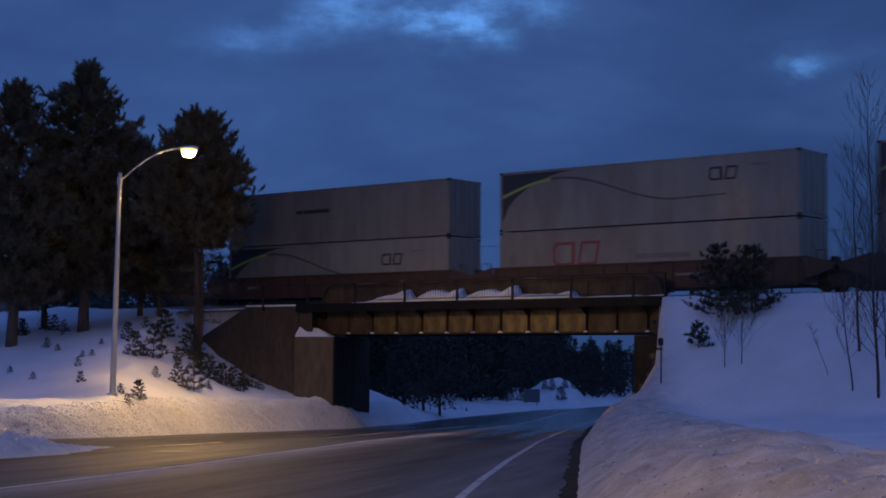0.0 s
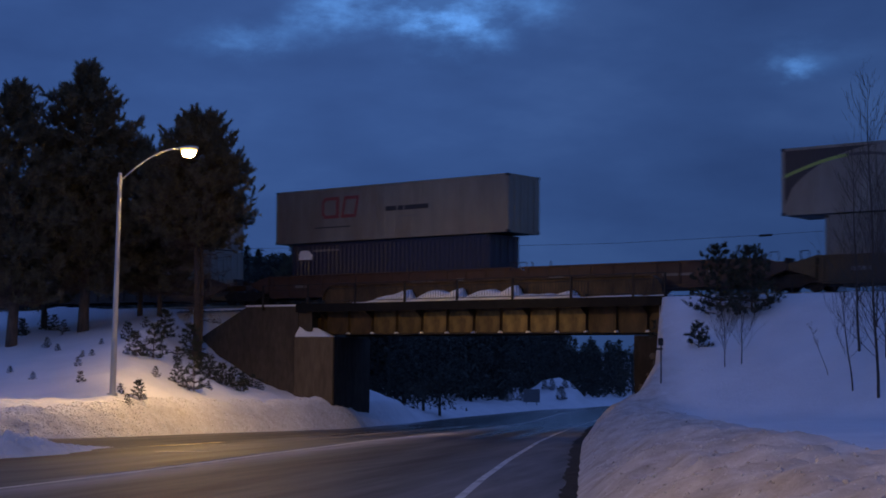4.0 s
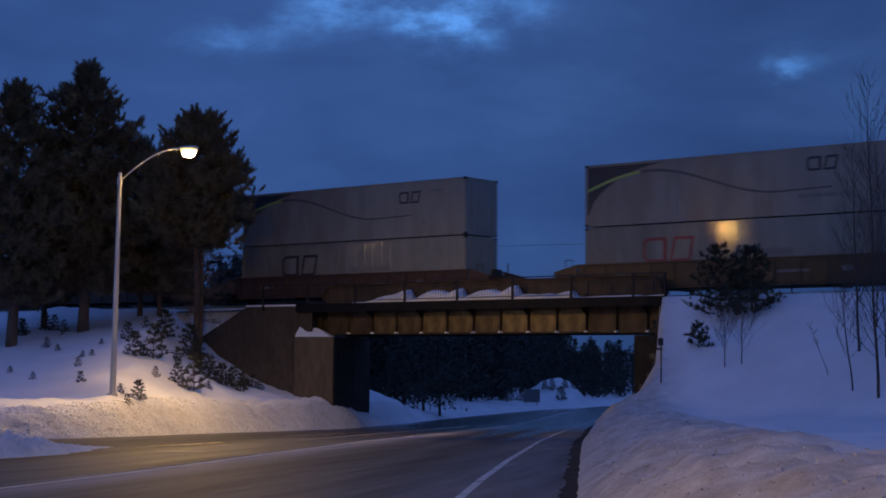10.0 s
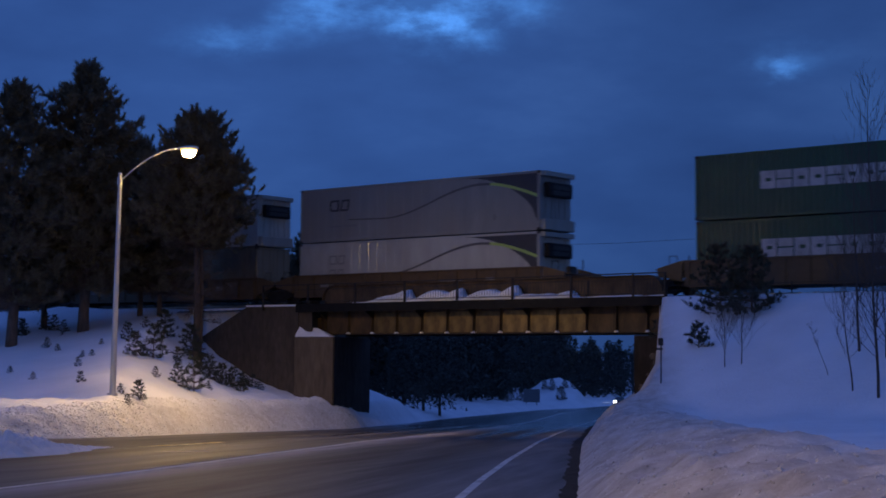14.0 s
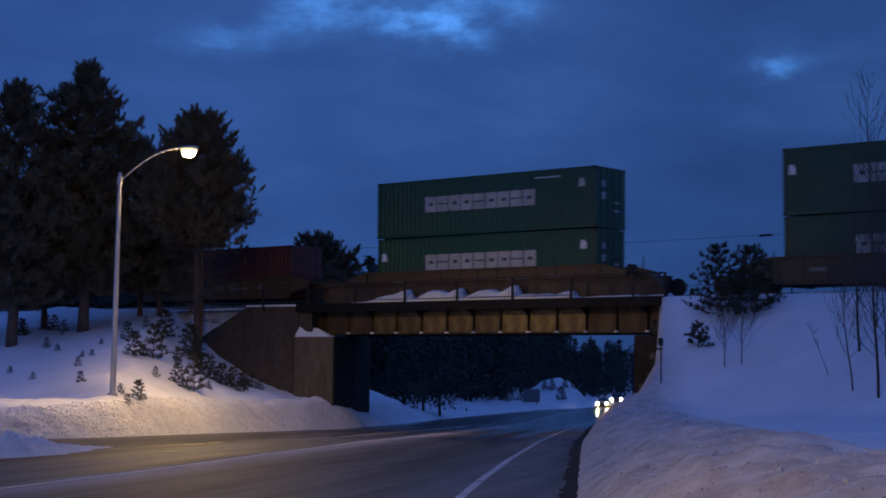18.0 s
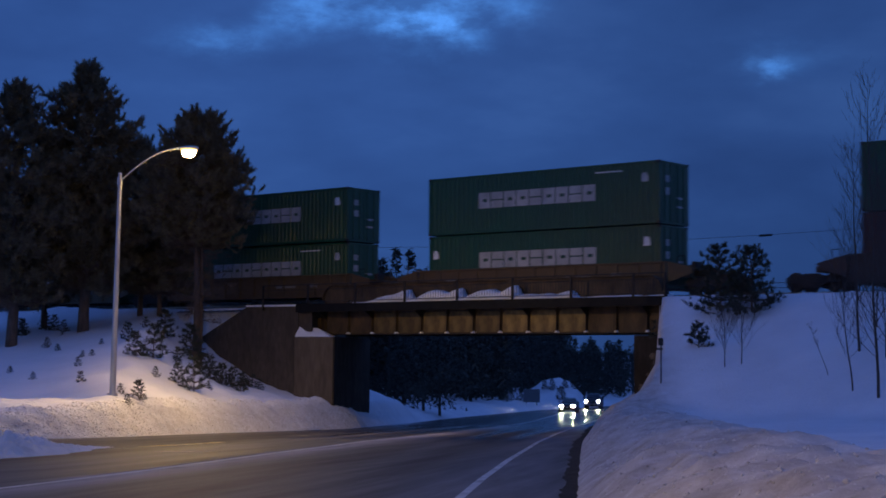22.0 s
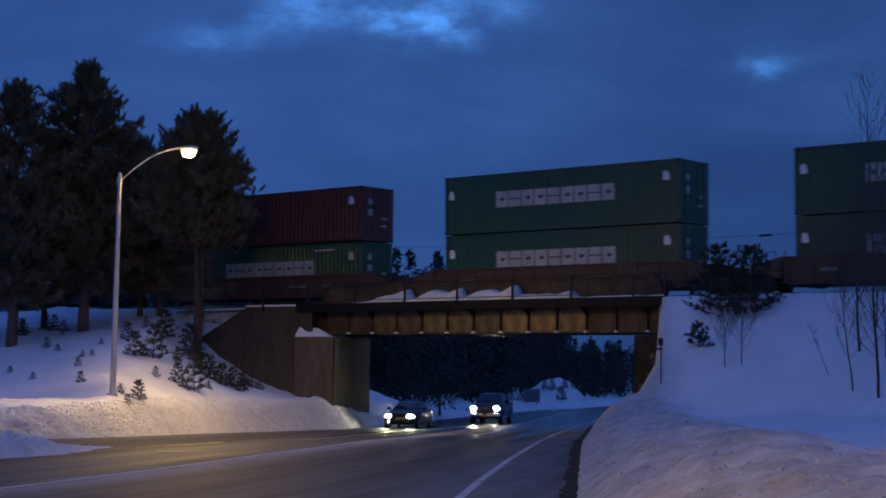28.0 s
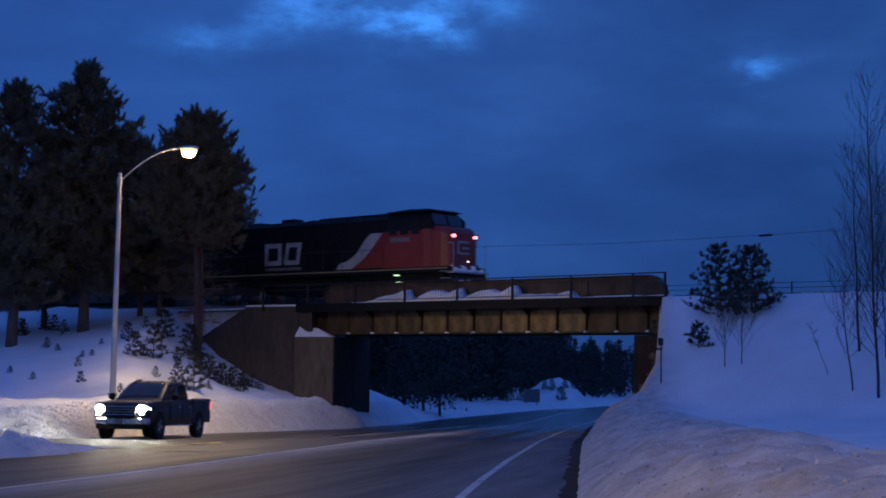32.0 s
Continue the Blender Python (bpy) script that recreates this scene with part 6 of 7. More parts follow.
def pine(name, label, height, crown_base, radius, seed, limbs=90, profile=None, tuft=0.34, per=13, width=0.022, trunk_r=0.24, shoots=0, lean=(0, 0), dead=0, twin=0.0, group="", needles=None, whorl=0):
    """A pine: tapered trunk, limbs in uneven whorls, needle tufts along the limbs' outer halves."""
    rng = np.random.default_rng(seed)
    ob = tagged(new(name), label, "tree", group)
    profile = profile or (lambda t: (1 - t) ** 0.75 * (0.55 + 0.45 * min(1, t * 5)))
    axis = [Vector((lean[0] * (z / height) ** 1.5 + 0.10 * math.sin(z * 0.5 + seed), lean[1] * (z / height) ** 1.5 + 0.08 * math.cos(z * 0.43 + seed), z)) for z in np.linspace(0, height, 16)]
    def on_axis(z):
        k = min(max(z / height * 15, 0), 14.999)
        return axis[int(k)].lerp(axis[int(k) + 1], k - int(k))
    trunk = Shape()
    rings = []
    for k, q in enumerate(axis):
        r = trunk_r * (1 - 0.93 * k / 15) + (0.12 * trunk_r if k == 0 else 0)
        rings.append([(q.x + r * math.cos(a), q.y + r * math.sin(a), q.z - (0.4 if k == 0 else 0)) for a in np.linspace(0, 2 * math.pi, 11)[:-1]])
    trunk.loft(rings)
    if twin:
        r2 = [[(q.x + twin * (0.4 + 0.6 * k / 15) + trunk_r * 0.7 * (1 - 0.9 * k / 15) * math.cos(a), q.y + 0.3 + trunk_r * 0.7 * (1 - 0.9 * k / 15) * math.sin(a), q.z - (0.4 if k == 0 else 0)) for a in np.linspace(0, 2 * math.pi, 9)[:-1]] for k, q in enumerate(axis)]
        trunk.loft(r2)
    part("trunk", trunk, BARK, ob, smooth=True)
    wood, tips, dirs = Shape(), [], []
    for k in range(limbs + dead):
        is_dead = k >= limbs
        if is_dead:
            z = height * rng.uniform(0.16, crown_base + 0.08)
            reach = radius * rng.uniform(0.25, 0.75)
        else:
            t = (k + rng.uniform(-0.4, 0.4)) / limbs
            if whorl:
                t = (k // whorl) / max(1, (limbs - 1) // whorl) * 0.94 + rng.uniform(-1, 1) * (0.03 if height < 1.2 else 0.008)
            t = min(max(t, 0), 0.985)
            z = height * (crown_base + (1 - crown_base) * t)
            reach = radius * profile(t) * rng.uniform(0.55, 1.18) + 0.12
        az = k * 2.399 + rng.uniform(-0.5, 0.5)
        if whorl and not is_dead:
            az = (k % whorl) * 2 * math.pi / whorl + (k // whorl) * 0.7 + rng.uniform(-0.25, 0.25)
        p0 = on_axis(z)
        rise = rng.uniform(-0.12, 0.30) if not is_dead else rng.uniform(-0.4, 0.1)
        if not is_dead:
            rise += 0.55 * max(0, t - 0.6)
            if whorl:
                rise = 0.04 + 0.75 * t * t + rng.uniform(-0.06, 0.08)
        pts = []
        for u in np.linspace(0, 1, 6):
            pts.append(p0 + Vector((math.cos(az) * reach * u, math.sin(az) * reach * u, reach * (rise * u + 0.18 * u * u))) + Vector(rng.normal(0, 0.03 * reach, 3)) * u)
        r0 = 0.012 + 0.012 * reach
        for i in range(5):
            wood.tube(pts[i], pts[i + 1], r0 * (1 - 0.17 * i), r0 * (1 - 0.17 * (i + 1)), 4, False)
        count = int(3 + reach * 5.5)
        for j in range(count):
            u = rng.uniform(0.30, 1.0) ** 0.8
            i = min(int(u * 5), 4)
            q = pts[i].lerp(pts[i + 1], u * 5 - i)
            off = Vector((rng.normal(0, 1), rng.normal(0, 1), rng.normal(0.25, 0.6)))
            off.normalize()
            far = q + off * reach * rng.uniform(0.08, 0.30) * (1.15 - 0.5 * u)
            wood.tube(q, far, r0 * 0.45, r0 * 0.2, 3, False)
            if is_dead:
                for _ in range(2):
                    wood.tube(far, far + Vector(rng.normal(0, 0.22, 3)), r0 * 0.2, r0 * 0.1, 3, False)
                continue
            for m in range(3):
                tips.append(tuple(q.lerp(far, 0.4 + 0.3 * m) + Vector(rng.normal(0, 0.05 * tuft / 0.3, 3))))
                g = (off + Vector((math.cos(az), math.sin(az), 0.7)) * 0.8).normalized()
                dirs.append(tuple(g))
        if not is_dead:
            # bottle-brush shoots that turn upwards at the limb's end
            for m in range(1 + int(shoots * rng.uniform(0.6, 1.6))):
                q = pts[-1].lerp(pts[3], rng.uniform(0, 1) * (m > 0))
                g = Vector((math.cos(az) * 0.5 + rng.normal(0, 0.3), math.sin(az) * 0.5 + rng.normal(0, 0.3), rng.uniform(0.5, 1.3))).normalized()
                run = tuft * rng.uniform(0.6, 1.7)
                for w in np.arange(0, run, tuft * 0.24):
                    tips.append(tuple(q + g * w))
                    dirs.append(tuple(g * 0.9))
    for m in range(1 + shoots * 2):
        lead = Vector((0, 0, 0)) if m == 0 else Vector((rng.normal(0, 0.10), rng.normal(0, 0.10), -0.03 * abs(rng.normal()))) * radius
        for w in np.arange(-2.0, 1.6, 0.22):
            tips.append(tuple(axis[-1] + lead + Vector((0, 0, w * tuft))))
            dirs.append((0, 0, 0.9))
    part("branchwork", wood, BARK, ob)["kind"] = "stuff"
    new_crown = new("crown", blade_mesh("crown", tips, dirs, tuft, width, per, rng, needles or NEEDLE))
    new_crown.parent = ob
    return ob


def stand(ob, x, y, turn=0.0, size=1.0, sink=0.05):
    ob.matrix_world = pose(x, y, float(ground_level(x, y)) - sink, 0, 0, turn) @ Matrix.Scale(size, 4)
    return ob


def outline(*points):
    """Crown outline from (height share, reach share) pairs."""
    return lambda t: float(np.interp(t, [q[0] for q in points], [q[1] for q in points]))


spired = outline((0, 0.70), (0.15, 0.95), (0.45, 1.0), (0.62, 0.90), (0.74, 0.70), (0.83, 0.50), (0.88, 0.24), (1.0, 0.04))
narrow = outline((0, 0.75), (0.3, 1.0), (0.6, 0.85), (0.8, 0.55), (0.9, 0.32), (1.0, 0.08))
dome = outline((0, 0.80), (0.12, 1.16), (0.35, 1.08), (0.50, 1.0), (0.66, 0.86), (0.77, 0.62), (0.90, 0.42), (1.0, 0.30))
stand(pine("pine_tree", "tall dark pine with a broad ragged crown in the snow", 13.8, 0.15, 2.75, 11, 340, spired, 0.31, 11, 0.022, 0.30, 2, dead=60), -18.6, 82.1)
stand(pine("pine_tree", "tall dark pine at the edge of the snowy slope", 13.1, 0.16, 2.7, 12, 240, narrow, 0.31, 11, 0.022, 0.30, 2, dead=50), -21.6, 79.2)
stand(pine("pine_tree", "pine with a bare double trunk and a rounded crown", 12.25, 0.46, 2.6, 13, 260, dome, 0.29, 11, 0.022, 0.20, 2, lean=(0.1, 0), dead=60, twin=0.32), -12.75, 81.2)
stand(pine("pine_tree", "slender dark pine behind the taller pines", 9.6, 0.12, 3.0, 14, 120, narrow, 0.36, 11, 0.022, 0.16, 1, dead=40), -16.9, 87.6)
stand(pine("pine_tree", "dark pine near the railway embankment", 7.6, 0.16, 2.6, 15, 100, narrow, 0.36, 11, 0.022, 0.15, 1, dead=40), -15.4, 85.6)
stand(pine("pine_tree", "dark pine half hidden among the others", 9.6, 0.14, 2.7, 16, 100, narrow, 0.36, 11, 0.022, 0.18, 1, dead=40), -21.9, 87.0)
stand(pine("pine_tree", "dark pine at the outer side of the group", 11.5, 0.14, 3.0, 17, 110, narrow, 0.36, 11, 0.022, 0.22, 1, dead=40), -26.0, 84.0)
cone = outline((0, 1.0), (0.5, 0.80), (0.8, 0.42), (0.92, 0.24), (1.0, 0.05))
stand(pine("spruce_tree", "dark spruce beyond the railway track", 11.6, 0.2, 4.6, 18, 200, cone, 0.42, 11, 0.04, 0.18, 1), -9.0, 115.0)

# young pines on the embankment
stand(pine("young_pine", "young pine with open branches on the snowy embankment", 2.72, 0.03, 1.42, 21, 60, lambda t: (1 - t) ** 0.72, 0.18, 14, 0.008, 0.05, -2, needles=YOUNG, whorl=6), 11.27, 64.5, 20, 1.05, 0.2)
stand(pine("young_pine", "bushy young pine on the snowy embankment", 2.6, 0.03, 1.0, 22, 70, lambda t: (1 - t ** 2) ** 0.8, 0.18, 14, 0.008, 0.05, -2, needles=YOUNG, whorl=7), 12.38, 63.55, 80, 1.05, 0.2)
stand(pine("young_pine", "stunted little pine on the snow slope", 0.95, 0.06, 0.48, 23, 20, lambda t: (1 - t ** 2), 0.16, 10, 0.010, 0.025, -2, needles=YOUNG), 10.12, 61.85)
stand(pine("young_pine", "dark low pine beside the abutment", 1.0, 0.3, 0.35, 24, 10, lambda t: (1 - t ** 2), 0.15, 9, 0.010, 0.02, -2, needles=YOUNG), 9.15, 66.6)

# saplings that stick out of the snow beside the lamp
seedlings = [pine("pine_seedling", "small pine seedling poking out of the snow", 1.0, 0.08, 0.42, 30 + k, 25 + 5 * (k % 2), lambda t: (1 - t) ** 0.8, 0.13, 11, 0.006, 0.022, -2, needles=YOUNG, whorl=5, group="pine seedlings on the slope") for k in range(4)]
SPOTS = [(-19.42, 77.7, 0.5), (-18.56, 76.35, 0.33), (-16.23, 70.55, 0.4), (-16.49, 72.55, 0.31), (-16.07, 72.4, 0.31), (-19.41, 70.95, 0.31), (-17.7, 68.3, 0.34), (-14.67, 63.95, 0.46), (-11.78, 59.4, 0.42), (-11.83, 61.8, 0.75),
         (-12.47, 61.5, 0.39), (-13.78, 71.3, 1.07), (-13.22, 72.75, 1.51), (-15.02, 75.55, 0.81), (-15.21, 81.0, 0.52), (-14.1, 80.3, 1.44), (-12.48, 68.75, 0.44), (-11.77, 70.1, 0.85), (-10.95, 69.1, 1.35), (-11.93, 77.55, 0.83),
         (-11.13, 76.5, 1.1), (-10.57, 76.4, 0.99), (-10.6, 72.05, 0.41), (-16.42, 76.25, 0.27), (-19.67, 81.65, 0.23), (-12.7, 79.55, 1.71), (-9.85, 77.25, 0.83), (-9.6, 80.1, 0.69), (-9.99, 79.45, 0.68), (-10.35, 77.85, 0.95), (-9.3, 80.6, 0.58)]
SPOTS += [(-21.3, 84.5, 0.9), (-20.6, 84.0, 0.8), (-22.2, 83.5, 0.85), (-19.9, 83.2, 0.6), (-21.9, 82.6, 0.7)]
more = random.Random(7)
for k in range(12):                           # the thicket along the wing wall's foot
    t = more.random()
    SPOTS.append((-12.6 + 3.6 * t + more.uniform(-0.9, 0.5), 76.8 + 3.6 * t + more.uniform(-1.5, 0.8), more.uniform(0.3, 0.75)))
SPOTS += [(6.2, 178, 1.5), (7.2, 180, 1.1), (5.0, 176, 1.3), (14.2, 221, 1.2), (15.4, 220, 1.4), (17.2, 221, 1.2), (18.6, 223, 1.4), (9.6, 192, 1.3), (8.3, 188, 1.0), (16.2, 214, 1.7), (-4.4, 104, 0.9), (-5.4, 106, 1.2), (-3.6, 103, 0.7), (-6.0, 104, 1.4)]
for k, (x, y, h) in enumerate(SPOTS):
    src = seedlings[k % 4]
    ob = src if k < 4 else copy_thing(src, Matrix.Identity(4))
    stand(ob, x, y, 57 * k, h * 1.0)


def bare_tree(name, label, height, seed, trunk_r, spread, depth=4, first=0.25, lean=(0, 0), group="", twigs=26):
    """A leafless tree: a bent tapered stem with forked twigs, and the limbs as one part."""
    rng = random.Random(seed)
    ob = tagged(new(name), label, "tree", group)
    stem, limbs = Shape(), Shape()
    n = 14
    pts = [Vector((lean[0] * (k / n) + 0.004 * height * math.sin(k * 0.9 + seed), lean[1] * (k / n) + 0.006 * height * math.cos(k * 0.7 + seed), height * k / n - (0.2 if k == 0 else 0))) for k in range(n + 1)]
    for k in range(n):
        stem.tube(pts[k], pts[k + 1], trunk_r * (1 - 0.93 * k / n), trunk_r * (1 - 0.93 * (k + 1) / n), 7, False)
    def grow(p, d, ln, r, lev):
        q = p
        for i in range(3):
            d = (d + Vector((rng.gauss(0, 0.06), rng.gauss(0, 0.06), rng.gauss(0.08, 0.05)))).normalized()
            e = q + d * ln / 3
            limbs.tube(q, e, r * (1 - i * 0.25), r * (1 - (i + 1) * 0.25), 4, False)
            if lev > 0:
                for _ in range(2 if lev > 1 else 1):
                    if rng.random() < 0.85:
                        dd = (d + Vector((rng.gauss(0, 0.40), rng.gauss(0, 0.40), rng.gauss(0.22, 0.2)))).normalized()
                        grow(e, dd, ln * rng.uniform(0.4, 0.62), max(0.0045, r * 0.5), lev - 1)
            q = e
    for k in range(twigs):
        f = first + (0.97 - first) * (k + rng.random()) / twigs
        i = min(int(f * n), n - 1)
        p = pts[i].lerp(pts[i + 1], f * n - i)
        a = rng.uniform(0, 6.283)
        d = Vector((math.cos(a), math.sin(a), rng.uniform(0.8, 1.7))).normalized()
        grow(p, d, spread * (1 - 0.72 * f) * rng.uniform(0.7, 1.2), max(0.007, trunk_r * 0.30 * (1 - f * 0.75)), 2)
    part("trunk", stem, TWIG, ob, smooth=True)
    part("branchwork", limbs, TWIG, ob)["kind"] = "stuff"
    return ob


stand(bare_tree("bare_sapling", "leafless sapling on the snow slope", 2.05, 41, 0.024, 1.5, first=0.22, twigs=20), 10.63, 59.45)
stand(bare_tree("bare_sapling", "leafless sapling on the snow slope", 2.0, 42, 0.024, 1.5, first=0.22, twigs=20), 11.23, 59.25)
stand(bare_tree("bare_sapling", "thin leaning leafless stem in the snow", 1.9, 43, 0.015, 0.5, first=0.5, lean=(-0.7, 0), twigs=6), 13.72, 56.1)
stand(bare_tree("bare_tree", "slender leafless tree on the embankment slope", 4.3, 44, 0.032, 1.5, first=0.22, lean=(-0.5, 0), twigs=22), 14.12, 54.35)
stand(bare_tree("bare_tree", "tall leafless birch with fine upright twigs", 11.0, 45, 0.055, 2.6, first=0.12, lean=(-0.25, 0), twigs=48), 14.67, 53.3)
stand(bare_tree("bare_tree", "leafless birch at the edge of the slope", 9.0, 46, 0.055, 2.8, first=0.12, lean=(0.1, 0), twigs=40), 15.45, 53.6)
stand(bare_tree("bare_tree", "bushy leafless tree high on the slope", 6.2, 48, 0.028, 2.4, first=0.10, lean=(0.1, 0), twigs=44), 16.15, 58.6)
stand(bare_tree("bare_tree", "low leafless tree with many thin twigs", 5.0, 49, 0.026, 2.0, first=0.08, lean=(-0.2, 0), twigs=36), 15.75, 56.0)
stand(bare_tree("bare_tree", "leafless birch farther up the slope", 7.4, 47, 0.05, 2.2, first=0.15, lean=(-0.2, 0), twigs=30), 15.1, 57.2)


# ---- far woods ----
def woods(name, label, spots, seed, material, wide=0.17, leaf=0.6, thick=1.0):
    """Many far conifers and leafless round crowns, each a stem and a cloud of small sprays, joined."""
    rng = np.random.default_rng(seed)
    vs = []
    for k, (x, y, h) in enumerate(spots):
        z = float(ground_level(x, y)) - 0.2
        r = h * rng.uniform(wide, wide + 0.10)
        round_top = k % 5 < 2
        n = int(thick * (120 + 26 * h) * (r / leaf) / 3.2)
        t = 0.06 + 0.94 * rng.random(n) ** (0.9 if round_top else 1.3)
        rr = r * (np.sqrt(np.clip(1 - (1.7 * np.maximum(t, 0.30) - 0.75) ** 2, 0.01, 1)) if round_top else (1 - t) ** 0.75) + 0.12
        rr = rr * (0.75 + 0.25 * np.sin(t * h * 2.1 + rng.uniform(0, 6)))
        a = rng.uniform(0, 2 * math.pi, n)
        q = rr * rng.random(n) ** 0.45
        c = np.stack([x + q * np.cos(a), y + q * np.sin(a), z + h * t], 1)
        s = leaf * rng.uniform(0.45, 1.1, (n, 1, 1))
        vs.append((c[:, None, :] + rng.normal(0, 0.55, (n, 3, 3)) * s * np.array([1, 1, 0.75])).reshape(-1, 3))
        for b in (0, 2.1, 4.2):
            vs.append(np.array([(x + 0.15 * math.cos(b), y + 0.15 * math.sin(b), z), (x + 0.15 * math.cos(b + 2.1), y + 0.15 * math.sin(b + 2.1), z), (x, y, z + h * 0.97)]))
    v = np.concatenate(vs)
    me = bpy.data.meshes.new(name)
    me.from_pydata(v.tolist(), [], np.arange(len(v)).reshape(-1, 3).tolist())
    me.materials.append(material)
    return tagged(new(name, me), label, "woods", kind="stuff")


rw = random.Random(3)
beyond = []
for k in range(330):
    y = rw.uniform(118, 420)
    x = float(road_left(y)) - 6.5 - 34 * rw.random() ** 1.3 - (5 if 195 < y < 245 else 0)
    beyond.append((x, y, rw.uniform(8, 15)))
close_by = []
for k in range(44):
    y = rw.uniform(104, 128)
    close_by.append((float(road_left(y)) - 6.5 - 17 * rw.random(), y, rw.uniform(4.5, 8)))
woods("near_woods", "dark young trees beyond the bridge", close_by, 18, WOODS, 0.24, 0.20, 1.2)
for k in range(120):
    y = rw.uniform(125, 430)
    beyond.append((float(road_right(y)) + 7 + 40 * rw.random(), y, rw.uniform(6, 10)))
for k in range(60):
    y = rw.uniform(430, 520)
    beyond.append((rw.uniform(20, 130), y, rw.uniform(8, 13)))
beyond = [(x, y, min(h, EYE + 0.066 * y - float(ground_level(x, y)))) if x / y < -0.04 else (x, y, h if x / y < 0.078 else max(2.5, min(h, EYE + y * (0.004 + 0.012 * rw.random() ** 2) - float(ground_level(x, y))))) for x, y, h in beyond]
woods("far_woods", "dark mixed woods beyond the railway bridge", beyond, 8, WOODS, 0.17, 0.50)
# heights of the tops above the eye
tops = [(-10.4, 116.0, 6.6), (-12.2, 118.0, 8.0), (-13.6, 116.0, 8.2), (-14.8, 119.0, 8.6), (-7.7, 117.0, 7.2), (-6.6, 116.0, 6.4), (-5.4, 114.0, 5.9), (-4.6, 113.0, 6.5), (-3.8, 112.0, 6.3), (-2.8, 114.0, 6.0), (-1.4, 116.0, 5.6), (-0.2, 118.0, 5.4), (-8.4, 118.0, 6.8), (-11.2, 121.0, 7.4)]
for k in range(60):
    tops.append((rw.uniform(-52, -13.5), rw.uniform(112, 135), rw.uniform(6.6, 8.2)))
behind = [(x, y, EYE + t - float(ground_level(x, y))) for x, y, t in tops]
woods("woods_behind_track", "dark trees beyond the railway track", behind, 9, WOODS, 0.27, 0.24, 1.2)

# ---- sky with drifting clouds ----
# thin places in the cloud: where, how high, how much wider, how bright
CLOUDS = [((-0.1170, 0.1975), 0.0087, 2.8, 0.48),
          ((-0.0749, 0.2123), 0.0098, 2.2, 0.71),
          ((-0.0484, 0.2211), 0.0104, 2.6, 0.58),
          ((-0.0088, 0.2127), 0.0110, 1.9, 1.15),
          ((0.0101, 0.2073), 0.0075, 2.4, 0.86),
          ((0.0349, 0.2032), 0.0070, 2.2, 0.48),
          ((0.0223, 0.2231), 0.0116, 2.8, 0.69),
          ((0.0611, 0.2237), 0.0093, 2.6, 0.32),
          ((0.0049, 0.1918), 0.0116, 2.0, 0.16),
          ((0.2201, 0.1800), 0.0054, 1.7, 0.50),
          ((0.2018, 0.1823), 0.0043, 1.4, 0.17),
          ((0.2265, 0.1866), 0.0104, 2.6, 0.12)]


